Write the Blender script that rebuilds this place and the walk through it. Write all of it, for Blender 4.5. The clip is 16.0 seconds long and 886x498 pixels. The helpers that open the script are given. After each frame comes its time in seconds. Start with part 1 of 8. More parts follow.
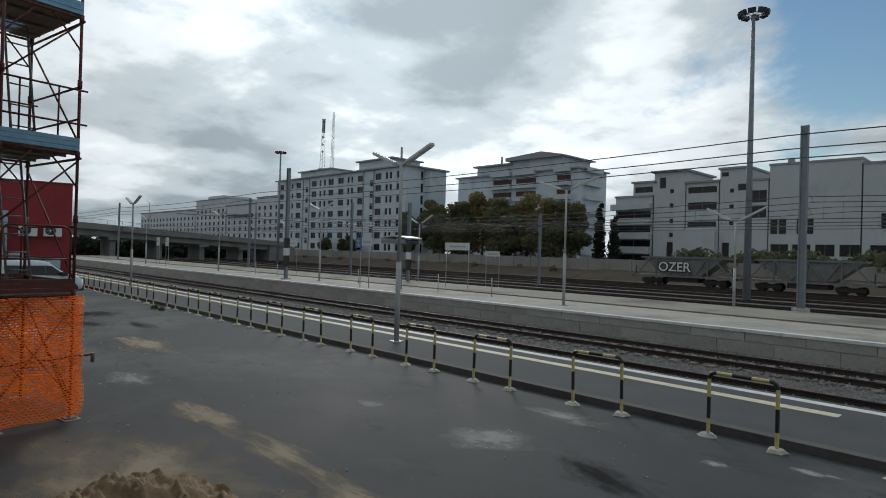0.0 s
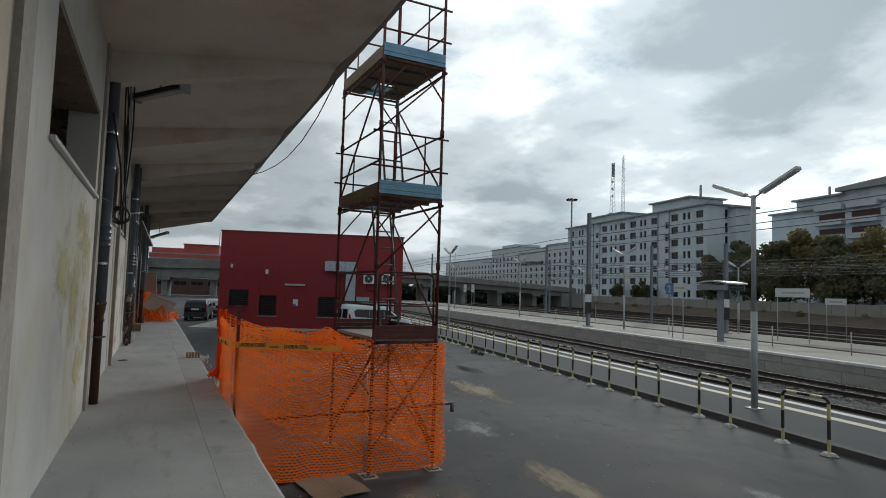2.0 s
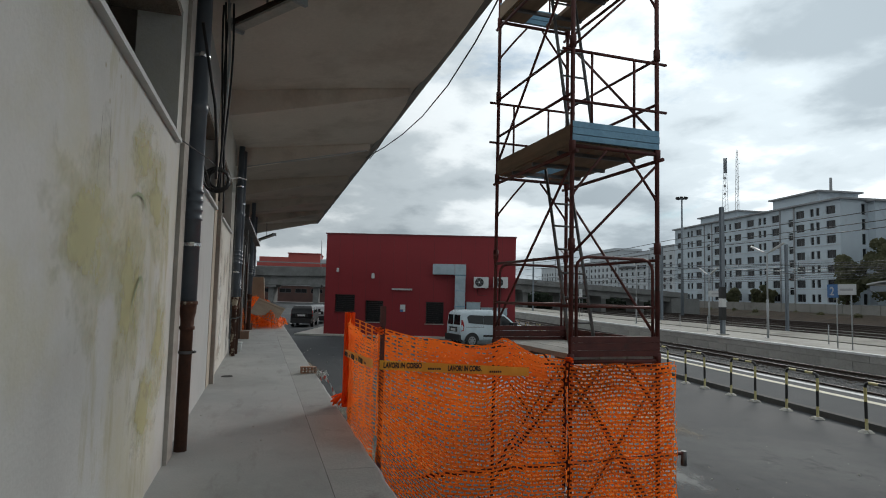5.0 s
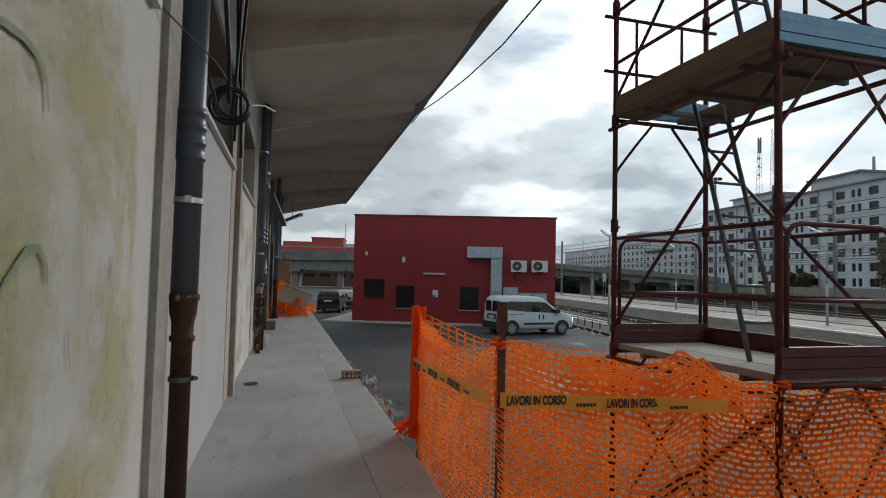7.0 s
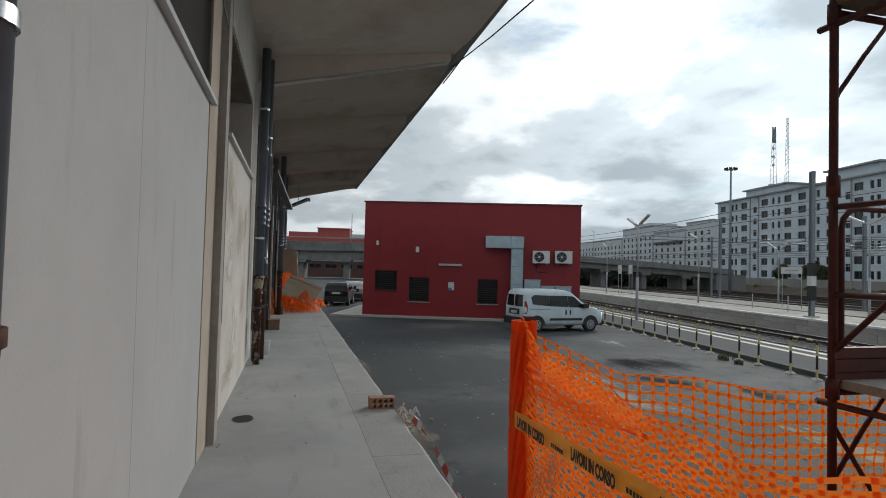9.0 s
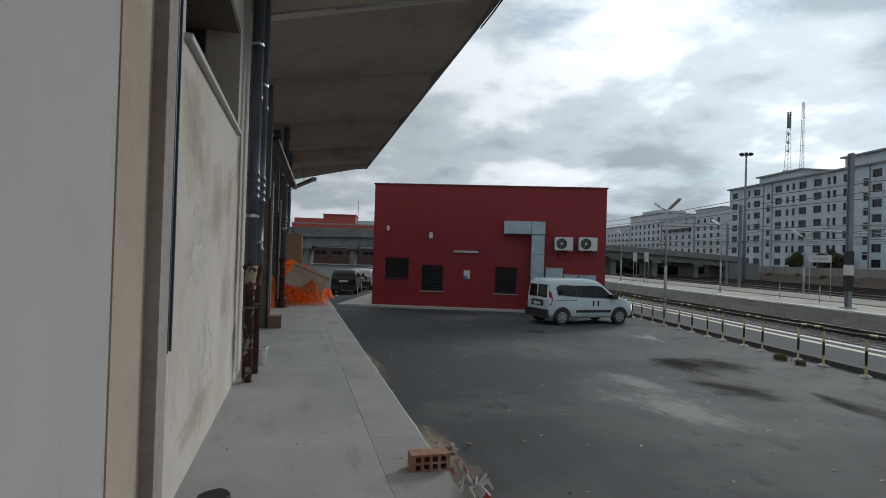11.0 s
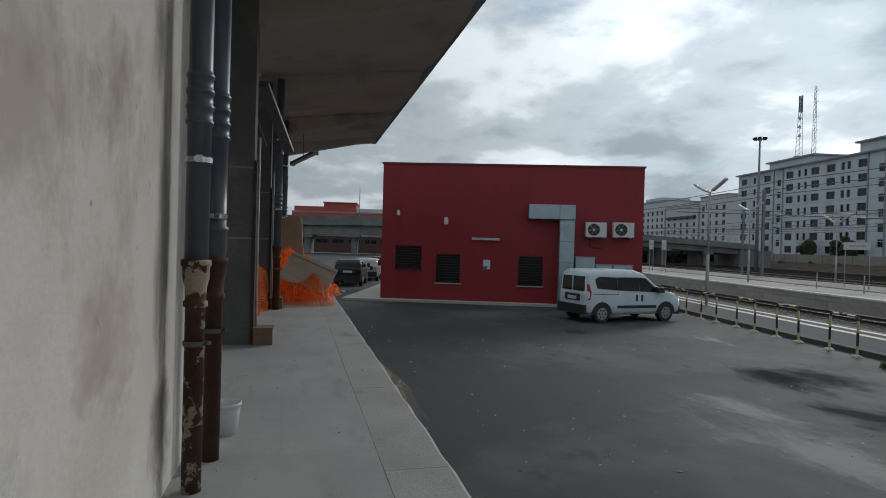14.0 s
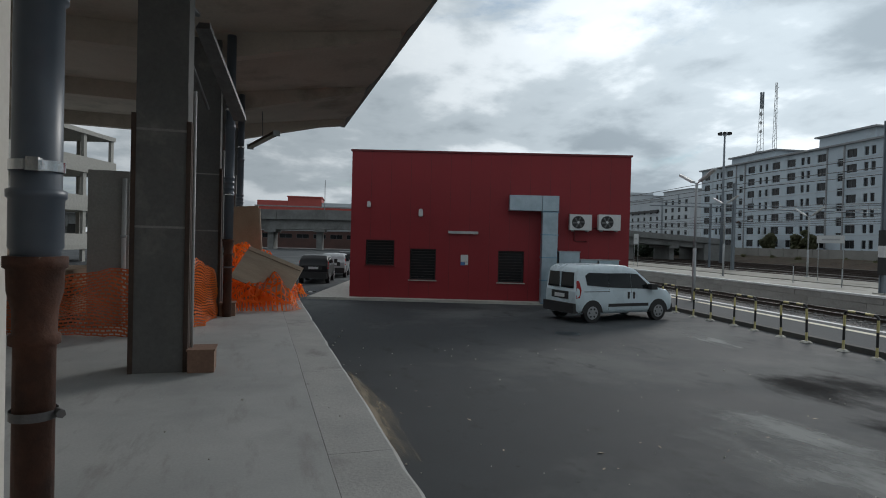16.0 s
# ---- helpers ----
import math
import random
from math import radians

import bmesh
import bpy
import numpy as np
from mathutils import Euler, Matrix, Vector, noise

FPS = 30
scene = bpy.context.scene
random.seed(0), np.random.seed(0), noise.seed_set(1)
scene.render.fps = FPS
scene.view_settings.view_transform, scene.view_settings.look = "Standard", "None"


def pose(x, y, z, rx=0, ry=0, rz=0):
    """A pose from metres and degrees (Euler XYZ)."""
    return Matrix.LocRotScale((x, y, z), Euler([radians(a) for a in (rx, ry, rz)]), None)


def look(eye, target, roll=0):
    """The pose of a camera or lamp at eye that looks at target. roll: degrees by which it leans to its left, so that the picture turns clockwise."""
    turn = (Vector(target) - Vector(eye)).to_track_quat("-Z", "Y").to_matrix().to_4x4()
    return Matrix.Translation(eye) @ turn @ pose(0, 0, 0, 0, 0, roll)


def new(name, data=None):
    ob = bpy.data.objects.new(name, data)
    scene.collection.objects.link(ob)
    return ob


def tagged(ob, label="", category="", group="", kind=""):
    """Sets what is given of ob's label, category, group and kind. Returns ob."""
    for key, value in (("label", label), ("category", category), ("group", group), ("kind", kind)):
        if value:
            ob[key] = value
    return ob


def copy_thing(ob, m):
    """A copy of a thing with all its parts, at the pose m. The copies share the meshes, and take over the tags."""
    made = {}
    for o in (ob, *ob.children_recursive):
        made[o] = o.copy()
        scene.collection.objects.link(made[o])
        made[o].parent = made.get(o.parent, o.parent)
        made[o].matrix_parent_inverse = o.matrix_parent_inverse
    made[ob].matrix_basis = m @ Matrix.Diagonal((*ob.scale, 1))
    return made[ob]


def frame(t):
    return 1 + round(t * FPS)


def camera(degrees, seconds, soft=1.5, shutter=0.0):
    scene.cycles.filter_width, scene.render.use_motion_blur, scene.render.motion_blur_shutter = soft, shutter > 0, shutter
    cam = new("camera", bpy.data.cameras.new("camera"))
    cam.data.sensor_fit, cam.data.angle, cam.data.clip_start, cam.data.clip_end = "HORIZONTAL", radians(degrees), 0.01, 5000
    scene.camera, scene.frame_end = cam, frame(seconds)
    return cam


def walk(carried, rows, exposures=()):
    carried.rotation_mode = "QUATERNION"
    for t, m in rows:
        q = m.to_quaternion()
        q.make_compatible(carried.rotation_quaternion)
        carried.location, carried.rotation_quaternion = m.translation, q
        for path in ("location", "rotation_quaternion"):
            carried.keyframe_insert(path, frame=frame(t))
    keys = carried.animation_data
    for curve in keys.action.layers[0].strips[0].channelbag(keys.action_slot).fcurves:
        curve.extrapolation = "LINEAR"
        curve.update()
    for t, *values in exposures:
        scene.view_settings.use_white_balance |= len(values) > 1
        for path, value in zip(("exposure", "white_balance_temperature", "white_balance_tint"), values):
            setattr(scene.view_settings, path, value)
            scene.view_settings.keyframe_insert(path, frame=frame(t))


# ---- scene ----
cam = camera(72.9, 16.0, soft=1.0)
METRES, EYE, TILT, LEAN, TURN = 16.5, 1.55, 0.0, 0.0, 37.8
ROWS = [
    (0.0, 0.0, 0.0, 0.0, -0.01, 0.33, -1.64),
    (0.5, -0.0204, 0.0154, 0.0006, 5.7, 0.32, -1.61),
    (1.0, -0.0421, 0.0289, 0.0001, 12.22, 0.86, -1.67),
    (1.5, -0.0623, 0.044, -0.0004, 19.35, 2.48, -1.7),
    (2.0, -0.0849, 0.0605, -0.0012, 26.9, 3.94, -1.71),
    (2.5, -0.1068, 0.0776, -0.0024, 30.66, 4.68, -1.46),
    (3.0, -0.1302, 0.0981, -0.0047, 32.34, 5.2, -1.22),
    (3.5, -0.1541, 0.117, -0.0068, 33.12, 5.51, -1.02),
    (4.0, -0.1801, 0.1366, -0.0112, 34.1, 5.41, -1.24),
    (6.5, -0.3149, 0.2305, -0.0109, 37.6, 2.95, -1.37),
    (7.0, -0.3431, 0.251, -0.0109, 37.89, 2.77, -1.35),
    (7.5, -0.3707, 0.2715, -0.0114, 38.1, 2.61, -1.4),
    (8.0, -0.3981, 0.2927, -0.0114, 38.22, 2.42, -1.49),
    (8.5, -0.4259, 0.3146, -0.0105, 38.32, 2.22, -1.56),
    (9.0, -0.4535, 0.3352, -0.0112, 38.39, 1.92, -1.55),
    (11.5, -0.5768, 0.4328, -0.0111, 39.0, 0.38, -1.76),
    (12.0, -0.6019, 0.4526, -0.012, 39.08, 0.16, -1.74),
    (12.5, -0.6278, 0.474, -0.0132, 39.19, 0.04, -1.7),
    (13.0, -0.6539, 0.4922, -0.0134, 39.19, -0.14, -1.65),
    (13.5, -0.6781, 0.5144, -0.0128, 39.16, -0.31, -1.62),
    (14.0, -0.7046, 0.5334, -0.0139, 38.94, -0.45, -1.59),
    (14.5, -0.7263, 0.5498, -0.0142, 38.5, -0.6, -1.55),
    (15.0, -0.7486, 0.5681, -0.0174, 37.7, -0.69, -1.52),
    (15.5, -0.7705, 0.5879, -0.017, 36.5, -0.78, -1.51),
    (16.0, -0.7911, 0.6084, -0.0165, 35.7, -0.86, -1.45),
]
walk(cam, [(t, pose(0, 0, EYE, TILT, LEAN, TURN) @ pose(METRES * x, METRES * y, METRES * z, 90 + pitch, roll, yaw)) for t, x, y, z, yaw, pitch, roll in ROWS],
     exposures=[(0, -0.02, 6400, 9), (4, 0.15, 6450, 9), (7, 0.29, 6450, 11), (9, 0.34, 6450, 10), (12, 0.0, 6300, 11), (16, -0.02, 6300, 10)])

# ---- world and sun ----
SUN_YAW, SUN_EL = 42.0, 22.0
sun_dir = Vector((-math.sin(radians(SUN_YAW)) * math.cos(radians(SUN_EL)), math.cos(radians(SUN_YAW)) * math.cos(radians(SUN_EL)), math.sin(radians(SUN_EL))))


def make_world():
    world = bpy.data.worlds.new("cloudy_sky")
    world.use_nodes = True
    scene.world = world
    nt = world.node_tree
    nt.nodes.clear()
    N, L = nt.nodes.new, nt.links.new

    def math_node(op, a, b=None, clamp=False):
        n = N("ShaderNodeMath")
        n.operation, n.use_clamp = op, clamp
        for i, v in enumerate((a, b)):
            if v is None:
                continue
            if isinstance(v, (int, float)):
                n.inputs[i].default_value = v
            else:
                L(v, n.inputs[i])
        return n.outputs[0]

    sky = N("ShaderNodeTexSky")
    sky.sky_type, sky.sun_disc = "NISHITA", False
    sky.air_density, sky.dust_density, sky.ozone_density = 1.4, 0.0, 4.0
    sky.sun_elevation, sky.sun_rotation = radians(SUN_EL), radians(-SUN_YAW)
    sky_bg = N("ShaderNodeBackground")
    sky_bg.inputs["Strength"].default_value = 0.08
    L(sky.outputs[0], sky_bg.inputs["Color"])
    tc = N("ShaderNodeTexCoord")
    sep = N("ShaderNodeSeparateXYZ")
    L(tc.outputs["Generated"], sep.inputs[0])
    lift = math_node("ADD", math_node("MAXIMUM", sep.outputs[2], 0.0), 0.22)
    comb = N("ShaderNodeCombineXYZ")
    L(math_node("DIVIDE", sep.outputs[0], lift), comb.inputs[0])
    L(math_node("DIVIDE", sep.outputs[1], lift), comb.inputs[1])

    def fbm(scale, detail, rough, dist, off):
        n = N("ShaderNodeTexNoise")
        n.inputs["Scale"].default_value = scale
        n.inputs["Detail"].default_value = detail
        n.inputs["Roughness"].default_value = rough
        n.inputs["Distortion"].default_value = dist
        add = N("ShaderNodeVectorMath")
        add.operation = "ADD"
        add.inputs[1].default_value = off
        L(comb.outputs[0], add.inputs[0])
        L(add.outputs[0], n.inputs["Vector"])
        return n.outputs[0]

    def ramp(fac, stops):
        r = N("ShaderNodeValToRGB")
        r.color_ramp.interpolation = "EASE"
        while len(r.color_ramp.elements) < len(stops):
            r.color_ramp.elements.new(0.5)
        for e, (p, c) in zip(r.color_ramp.elements, stops):
            e.position, e.color = p, (*c, 1)
        L(fac, r.inputs[0])
        return r.outputs[0]

    def toward(yaw, el, power):
        d = N("ShaderNodeVectorMath")
        d.operation = "DOT_PRODUCT"
        d.inputs[1].default_value = (-math.sin(radians(yaw)) * math.cos(radians(el)), math.cos(radians(yaw)) * math.cos(radians(el)), math.sin(radians(el)))
        L(tc.outputs["Generated"], d.inputs[0])
        return math_node("POWER", math_node("MAXIMUM", d.outputs["Value"], 0.0), power)

    big = fbm(0.9, 8, 0.48, 0.1, (3.1, 7.4, 0))
    fine = fbm(2.8, 8, 0.56, 0.12, (1.0, 2.0, 0))
    # a clearing in the clouds, and one heavy dark cloud
    gap = math_node("MULTIPLY", toward(3, 20, 55.0), 0.36)
    cover = ramp(math_node("SUBTRACT", fbm(0.8, 10, 0.62, 0.3, (8.3, 4.1, 0)), gap), [(0.26, (0, 0, 0)), (0.40, (1, 1, 1))])
    heavy = math_node("ADD", math_node("MULTIPLY", toward(34, 24, 80.0), 0.22), math_node("SUBTRACT", math_node("ADD", math_node("MULTIPLY", toward(56, 4, 60.0), 0.2), math_node("MULTIPLY", toward(82, 6, 40.0), 0.085)), math_node("MULTIPLY", toward(58, 24, 40.0), 0.16)))
    # forward scatter: cloud is brightest round the hidden sun
    dot = N("ShaderNodeVectorMath")
    dot.operation = "DOT_PRODUCT"
    dot.inputs[1].default_value = sun_dir
    L(tc.outputs["Generated"], dot.inputs[0])
    near = math_node("POWER", math_node("MAXIMUM", dot.outputs["Value"], 0.0), 5.0)
    lum = math_node("SUBTRACT", math_node("ADD", math_node("MULTIPLY", big, 0.63), math_node("MULTIPLY", fine, 0.37)), heavy)
    body = ramp(lum, [(0.33, (0.27, 0.315, 0.345)), (0.44, (0.44, 0.495, 0.525)), (0.53, (0.70, 0.75, 0.77)), (0.65, (0.98, 1.0, 0.99))])
    core = math_node("POWER", math_node("MAXIMUM", dot.outputs["Value"], 0.0), 30.0)
    glow = math_node("ADD", math_node("ADD", 0.68, math_node("MULTIPLY", near, 0.89)), math_node("MULTIPLY", core, 0.12))
    scale = N("ShaderNodeVectorMath")
    scale.operation = "SCALE"
    L(body, scale.inputs[0])
    L(glow, scale.inputs["Scale"])
    cloud_bg = N("ShaderNodeBackground")
    cloud_bg.inputs["Strength"].default_value = CLOUD
    L(scale.outputs[0], cloud_bg.inputs["Color"])
    mix = N("ShaderNodeMixShader")
    L(cover, mix.inputs[0])
    L(sky_bg.outputs[0], mix.inputs[1])
    L(cloud_bg.outputs[0], mix.inputs[2])
    out = N("ShaderNodeOutputWorld")
    L(mix.outputs[0], out.inputs[0])


CLOUD = 1.0
make_world()
sun = new("sun", bpy.data.lights.new("sun", "SUN"))
sun.data.energy, sun.data.angle, sun.data.color = 0.9, radians(14), (1.0, 0.96, 0.9)
sun.matrix_world = look(sun_dir * 100, (0, 0, 0))


# ---- materials ----
def material(name, c1, c2, scale=3.0, rough=0.8, bump=0.15, metal=0.0, fine=40.0, c3=None, c3_at=0.62, c3_scale=0.6, c3_edge=1.0, spread=0.0, bump_dist=0.01, stretch=(1, 1, 1), sheen=0.5, grain_by=0.5, c4=None, c4_at=0.6, c4_scale=3.0, c4_stretch=(1, 1, 1), pits=None):
    """Two-scale noise between c1 and c2, with patches of c3, fine relief and uneven gloss."""
    m = bpy.data.materials.new(name)
    m.use_nodes = True
    nt = m.node_tree
    N, L = nt.nodes.new, nt.links.new
    p = nt.nodes["Principled BSDF"]
    tc = N("ShaderNodeTexCoord")
    mp = N("ShaderNodeMapping")
    mp.inputs["Scale"].default_value = stretch
    L(tc.outputs["Object"], mp.inputs[0])

    def tex(sc, detail=6, r=0.6):
        n = N("ShaderNodeTexNoise")
        n.inputs["Scale"].default_value, n.inputs["Detail"].default_value, n.inputs["Roughness"].default_value = sc, detail, r
        L(mp.outputs[0], n.inputs["Vector"])
        return n.outputs[0]

    def mixc(fac, a, b):
        n = N("ShaderNodeMix")
        n.data_type = "RGBA"
        L(fac, n.inputs["Factor"])
        for sock, v in ((n.inputs["A"], a), (n.inputs["B"], b)):
            if isinstance(v, tuple):
                [s for s in n.inputs if s.name == sock.name and s.type == "RGBA"][0].default_value = (*v, 1)
            else:
                L(v, [s for s in n.inputs if s.name == sock.name and s.type == "RGBA"][0])
        return [s for s in n.outputs if s.type == "RGBA"][0]

    def step(fac, lo, hi):
        n = N("ShaderNodeMapRange")
        n.inputs["From Min"].default_value, n.inputs["From Max"].default_value = lo, hi
        L(fac, n.inputs["Value"])
        return n.outputs[0]

    large, small = tex(scale), tex(fine, 4)
    col = mixc(step(large, 0.3, 0.7), c1, c2)
    if c3:
        col = mixc(step(tex(c3_scale, 8, 0.65), c3_at - 0.05 * c3_edge, c3_at + 0.12 * c3_edge), col, c3)
    if c4:
        mp4 = N("ShaderNodeMapping")
        mp4.inputs["Scale"].default_value = c4_stretch
        mp4.inputs["Location"].default_value = (4.7, 2.3, 8.1)
        L(tc.outputs["Object"], mp4.inputs[0])
        n4 = N("ShaderNodeTexNoise")
        n4.inputs["Scale"].default_value, n4.inputs["Detail"].default_value, n4.inputs["Roughness"].default_value = c4_scale, 7, 0.68
        L(mp4.outputs[0], n4.inputs["Vector"])
        col = mixc(step(n4.outputs[0], c4_at - 0.03, c4_at + 0.1), col, c4)
    if pits:
        vo = N("ShaderNodeTexVoronoi")
        vo.inputs["Scale"].default_value, vo.inputs["Randomness"].default_value = pits[1], 1.0
        L(mp.outputs[0], vo.inputs["Vector"])
        near_pit = step(vo.outputs["Distance"], pits[2], pits[2] * 0.45)
        some = N("ShaderNodeMath")
        some.operation = "MULTIPLY"
        L(near_pit, some.inputs[0]), L(step(tex(pits[1] * 0.3), 0.48, 0.56), some.inputs[1])
        col = mixc(some.outputs[0], col, pits[0])
    grain = N("ShaderNodeHueSaturation")
    L(col, grain.inputs["Color"])
    g = N("ShaderNodeMath")
    g.operation = "MULTIPLY_ADD"
    L(small, g.inputs[0])
    g.inputs[1].default_value, g.inputs[2].default_value = grain_by, 1 - grain_by / 2
    value = g.outputs[0]
    if spread:
        info = N("ShaderNodeObjectInfo")
        s = N("ShaderNodeMath")
        s.operation = "MULTIPLY_ADD"
        L(info.outputs["Random"], s.inputs[0])
        s.inputs[1].default_value, s.inputs[2].default_value = spread, 1 - spread / 2
        k = N("ShaderNodeMath")
        k.operation = "MULTIPLY"
        L(value, k.inputs[0]), L(s.outputs[0], k.inputs[1])
        value = k.outputs[0]
    L(value, grain.inputs["Value"])
    L(grain.outputs[0], p.inputs["Base Color"])
    rr = N("ShaderNodeMath")
    rr.operation, rr.use_clamp = "MULTIPLY_ADD", True
    L(large, rr.inputs[0])
    rr.inputs[1].default_value, rr.inputs[2].default_value = 0.25, rough - 0.125
    L(rr.outputs[0], p.inputs["Roughness"])
    p.inputs["Metallic"].default_value = metal
    p.inputs["Specular IOR Level"].default_value = sheen
    if bump:
        b = N("ShaderNodeBump")
        b.inputs["Strength"].default_value, b.inputs["Distance"].default_value = bump, bump_dist
        add = N("ShaderNodeMath")
        add.operation = "ADD"
        L(small, add.inputs[0]), L(large, add.inputs[1])
        L(add.outputs[0], b.inputs["Height"])
        L(b.outputs[0], p.inputs["Normal"])
    return m


def net_material(name, colour, through_share=0.45):
    m = bpy.data.materials.new(name)
    m.use_nodes = True
    nt = m.node_tree
    N, L = nt.nodes.new, nt.links.new
    p = nt.nodes["Principled BSDF"]
    p.inputs["Base Color"].default_value, p.inputs["Roughness"].default_value = (*colour, 1), 0.45
    tr = N("ShaderNodeBsdfTranslucent")
    tr.inputs["Color"].default_value = (*colour, 1)
    mix = N("ShaderNodeMixShader")
    mix.inputs[0].default_value = through_share
    L(p.outputs[0], mix.inputs[1]), L(tr.outputs[0], mix.inputs[2])
    L(mix.outputs[0], nt.nodes["Material Output"].inputs[0])
    return m


def leafy(name, c1, c2):
    """Leaves that let some light through, in two greens."""
    m = material(name, c1, c2, 0.5, 0.7, 0.0, fine=3)
    nt = m.node_tree
    p = nt.nodes["Principled BSDF"]
    tr = nt.nodes.new("ShaderNodeBsdfTranslucent")
    nt.links.new(p.inputs["Base Color"].links[0].from_socket, tr.inputs["Color"])
    mix = nt.nodes.new("ShaderNodeMixShader")
    mix.inputs[0].default_value = 0.5
    nt.links.new(p.outputs[0], mix.inputs[1])
    nt.links.new(tr.outputs[0], mix.inputs[2])
    nt.links.new(mix.outputs[0], nt.nodes["Material Output"].inputs[0])
    return m


def stain_material(name, colour, strength=0.7, rough=0.9, sheen=0.5):
    """A thin film that fades to nothing at a ragged edge."""
    m = bpy.data.materials.new(name)
    m.use_nodes = True
    nt = m.node_tree
    N, L = nt.nodes.new, nt.links.new
    p = nt.nodes["Principled BSDF"]
    p.inputs["Base Color"].default_value, p.inputs["Roughness"].default_value = (*colour, 1), rough
    p.inputs["Specular IOR Level"].default_value = sheen
    tc = N("ShaderNodeTexCoord")
    ln = N("ShaderNodeVectorMath")
    ln.operation = "LENGTH"
    L(tc.outputs["Object"], ln.inputs[0])
    info = N("ShaderNodeObjectInfo")
    n = N("ShaderNodeTexNoise")
    n.noise_dimensions = "4D"
    n.inputs["Scale"].default_value, n.inputs["Detail"].default_value, n.inputs["Roughness"].default_value = 2.2, 8, 0.7
    L(tc.outputs["Object"], n.inputs["Vector"])
    w = N("ShaderNodeMath")
    w.operation = "MULTIPLY"
    L(info.outputs["Random"], w.inputs[0])
    w.inputs[1].default_value = 20
    L(w.outputs[0], n.inputs["W"])
    a = N("ShaderNodeMath")
    a.operation = "MULTIPLY_ADD"
    L(n.outputs[0], a.inputs[0])
    a.inputs[1].default_value, a.inputs[2].default_value = 2.2, -0.45
    s = N("ShaderNodeMath")
    s.operation = "SUBTRACT"
    L(a.outputs[0], s.inputs[0]), L(ln.outputs["Value"], s.inputs[1])
    r = N("ShaderNodeMapRange")
    r.inputs["From Min"].default_value, r.inputs["From Max"].default_value = -0.1, 0.5
    r.inputs["To Max"].default_value = strength
    L(s.outputs[0], r.inputs["Value"])
    tr = N("ShaderNodeBsdfTransparent")
    mix = N("ShaderNodeMixShader")
    L(r.outputs[0], mix.inputs[0]), L(tr.outputs[0], mix.inputs[1]), L(p.outputs[0], mix.inputs[2])
    L(mix.outputs[0], nt.nodes["Material Output"].inputs[0])
    return m


def glass_material(name, tint, rough=0.05):
    """Window glass seen against a dark room: a glossy dark pane."""
    m = bpy.data.materials.new(name)
    m.use_nodes = True
    p = m.node_tree.nodes["Principled BSDF"]
    p.inputs["Base Color"].default_value, p.inputs["Roughness"].default_value, p.inputs["IOR"].default_value = (*tint, 1), rough, 1.45
    return m


ASPHALT = material("yard_asphalt", (0.031, 0.035, 0.039), (0.056, 0.062, 0.067), 0.45, 0.8, 0.5, fine=90, c3=(0.098, 0.103, 0.103), c3_at=0.55, c3_scale=0.22, bump_dist=0.006, sheen=0.36, c4=(0.024, 0.026, 0.028), c4_at=0.6, c4_scale=1.1, c4_stretch=(1, 1.6, 1), pits=((0.018, 0.019, 0.02), 3.0, 0.10))
PLAT_ASPHALT = material("platform_asphalt", (0.06, 0.065, 0.07), (0.085, 0.09, 0.095), 0.8, 0.88, 0.3, fine=90, sheen=0.25)
DOCK = material("dock_concrete", (0.33, 0.34, 0.335), (0.42, 0.427, 0.418), 1.1, 0.78, 0.25, fine=60, c3=(0.27, 0.275, 0.27), c3_at=0.57, c3_scale=0.8, c3_edge=1.6, bump_dist=0.004, grain_by=0.3, c4=(0.30, 0.298, 0.288), c4_at=0.58, c4_scale=3.2, c4_stretch=(0.35, 1.6, 1), pits=((0.22, 0.22, 0.212), 6.0, 0.06))
DOCK_EDGE = material("dock_edge_concrete", (0.31, 0.315, 0.305), (0.42, 0.42, 0.405), 1.6, 0.85, 0.4, fine=45, c3=(0.19, 0.185, 0.175), c3_at=0.62, c3_scale=1.2, bump_dist=0.01, spread=0.12)
PLASTER_Y = material("plaster_yellow_stained", (0.48, 0.475, 0.45), (0.60, 0.597, 0.57), 1.3, 0.9, 0.25, fine=45, c3=(0.50, 0.47, 0.31), c3_at=0.57, c3_scale=1.0, c3_edge=1.9, bump_dist=0.010, grain_by=0.16, c4=(0.43, 0.405, 0.29), c4_at=0.58, c4_scale=1.5, c4_stretch=(1.9, 1.9, 0.5), pits=((0.36, 0.33, 0.24), 5.0, 0.08))
PLASTER_G = material("plaster_smooth_grey", (0.415, 0.42, 0.414), (0.515, 0.52, 0.51), 0.8, 0.9, 0.15, fine=60, bump_dist=0.002, c3=(0.40, 0.405, 0.40), c3_at=0.58, c3_scale=0.8, grain_by=0.14, c4=(0.38, 0.38, 0.368), c4_at=0.62, c4_scale=2.0, c4_stretch=(2.2, 2.2, 0.35))
PLASTER_T = material("plaster_tan", (0.40, 0.34, 0.27), (0.51, 0.445, 0.365), 0.9, 0.9, 0.3, fine=35, c3=(0.34, 0.275, 0.205), c3_at=0.58, c3_scale=1.0, c3_edge=2.0, bump_dist=0.008, grain_by=0.16)
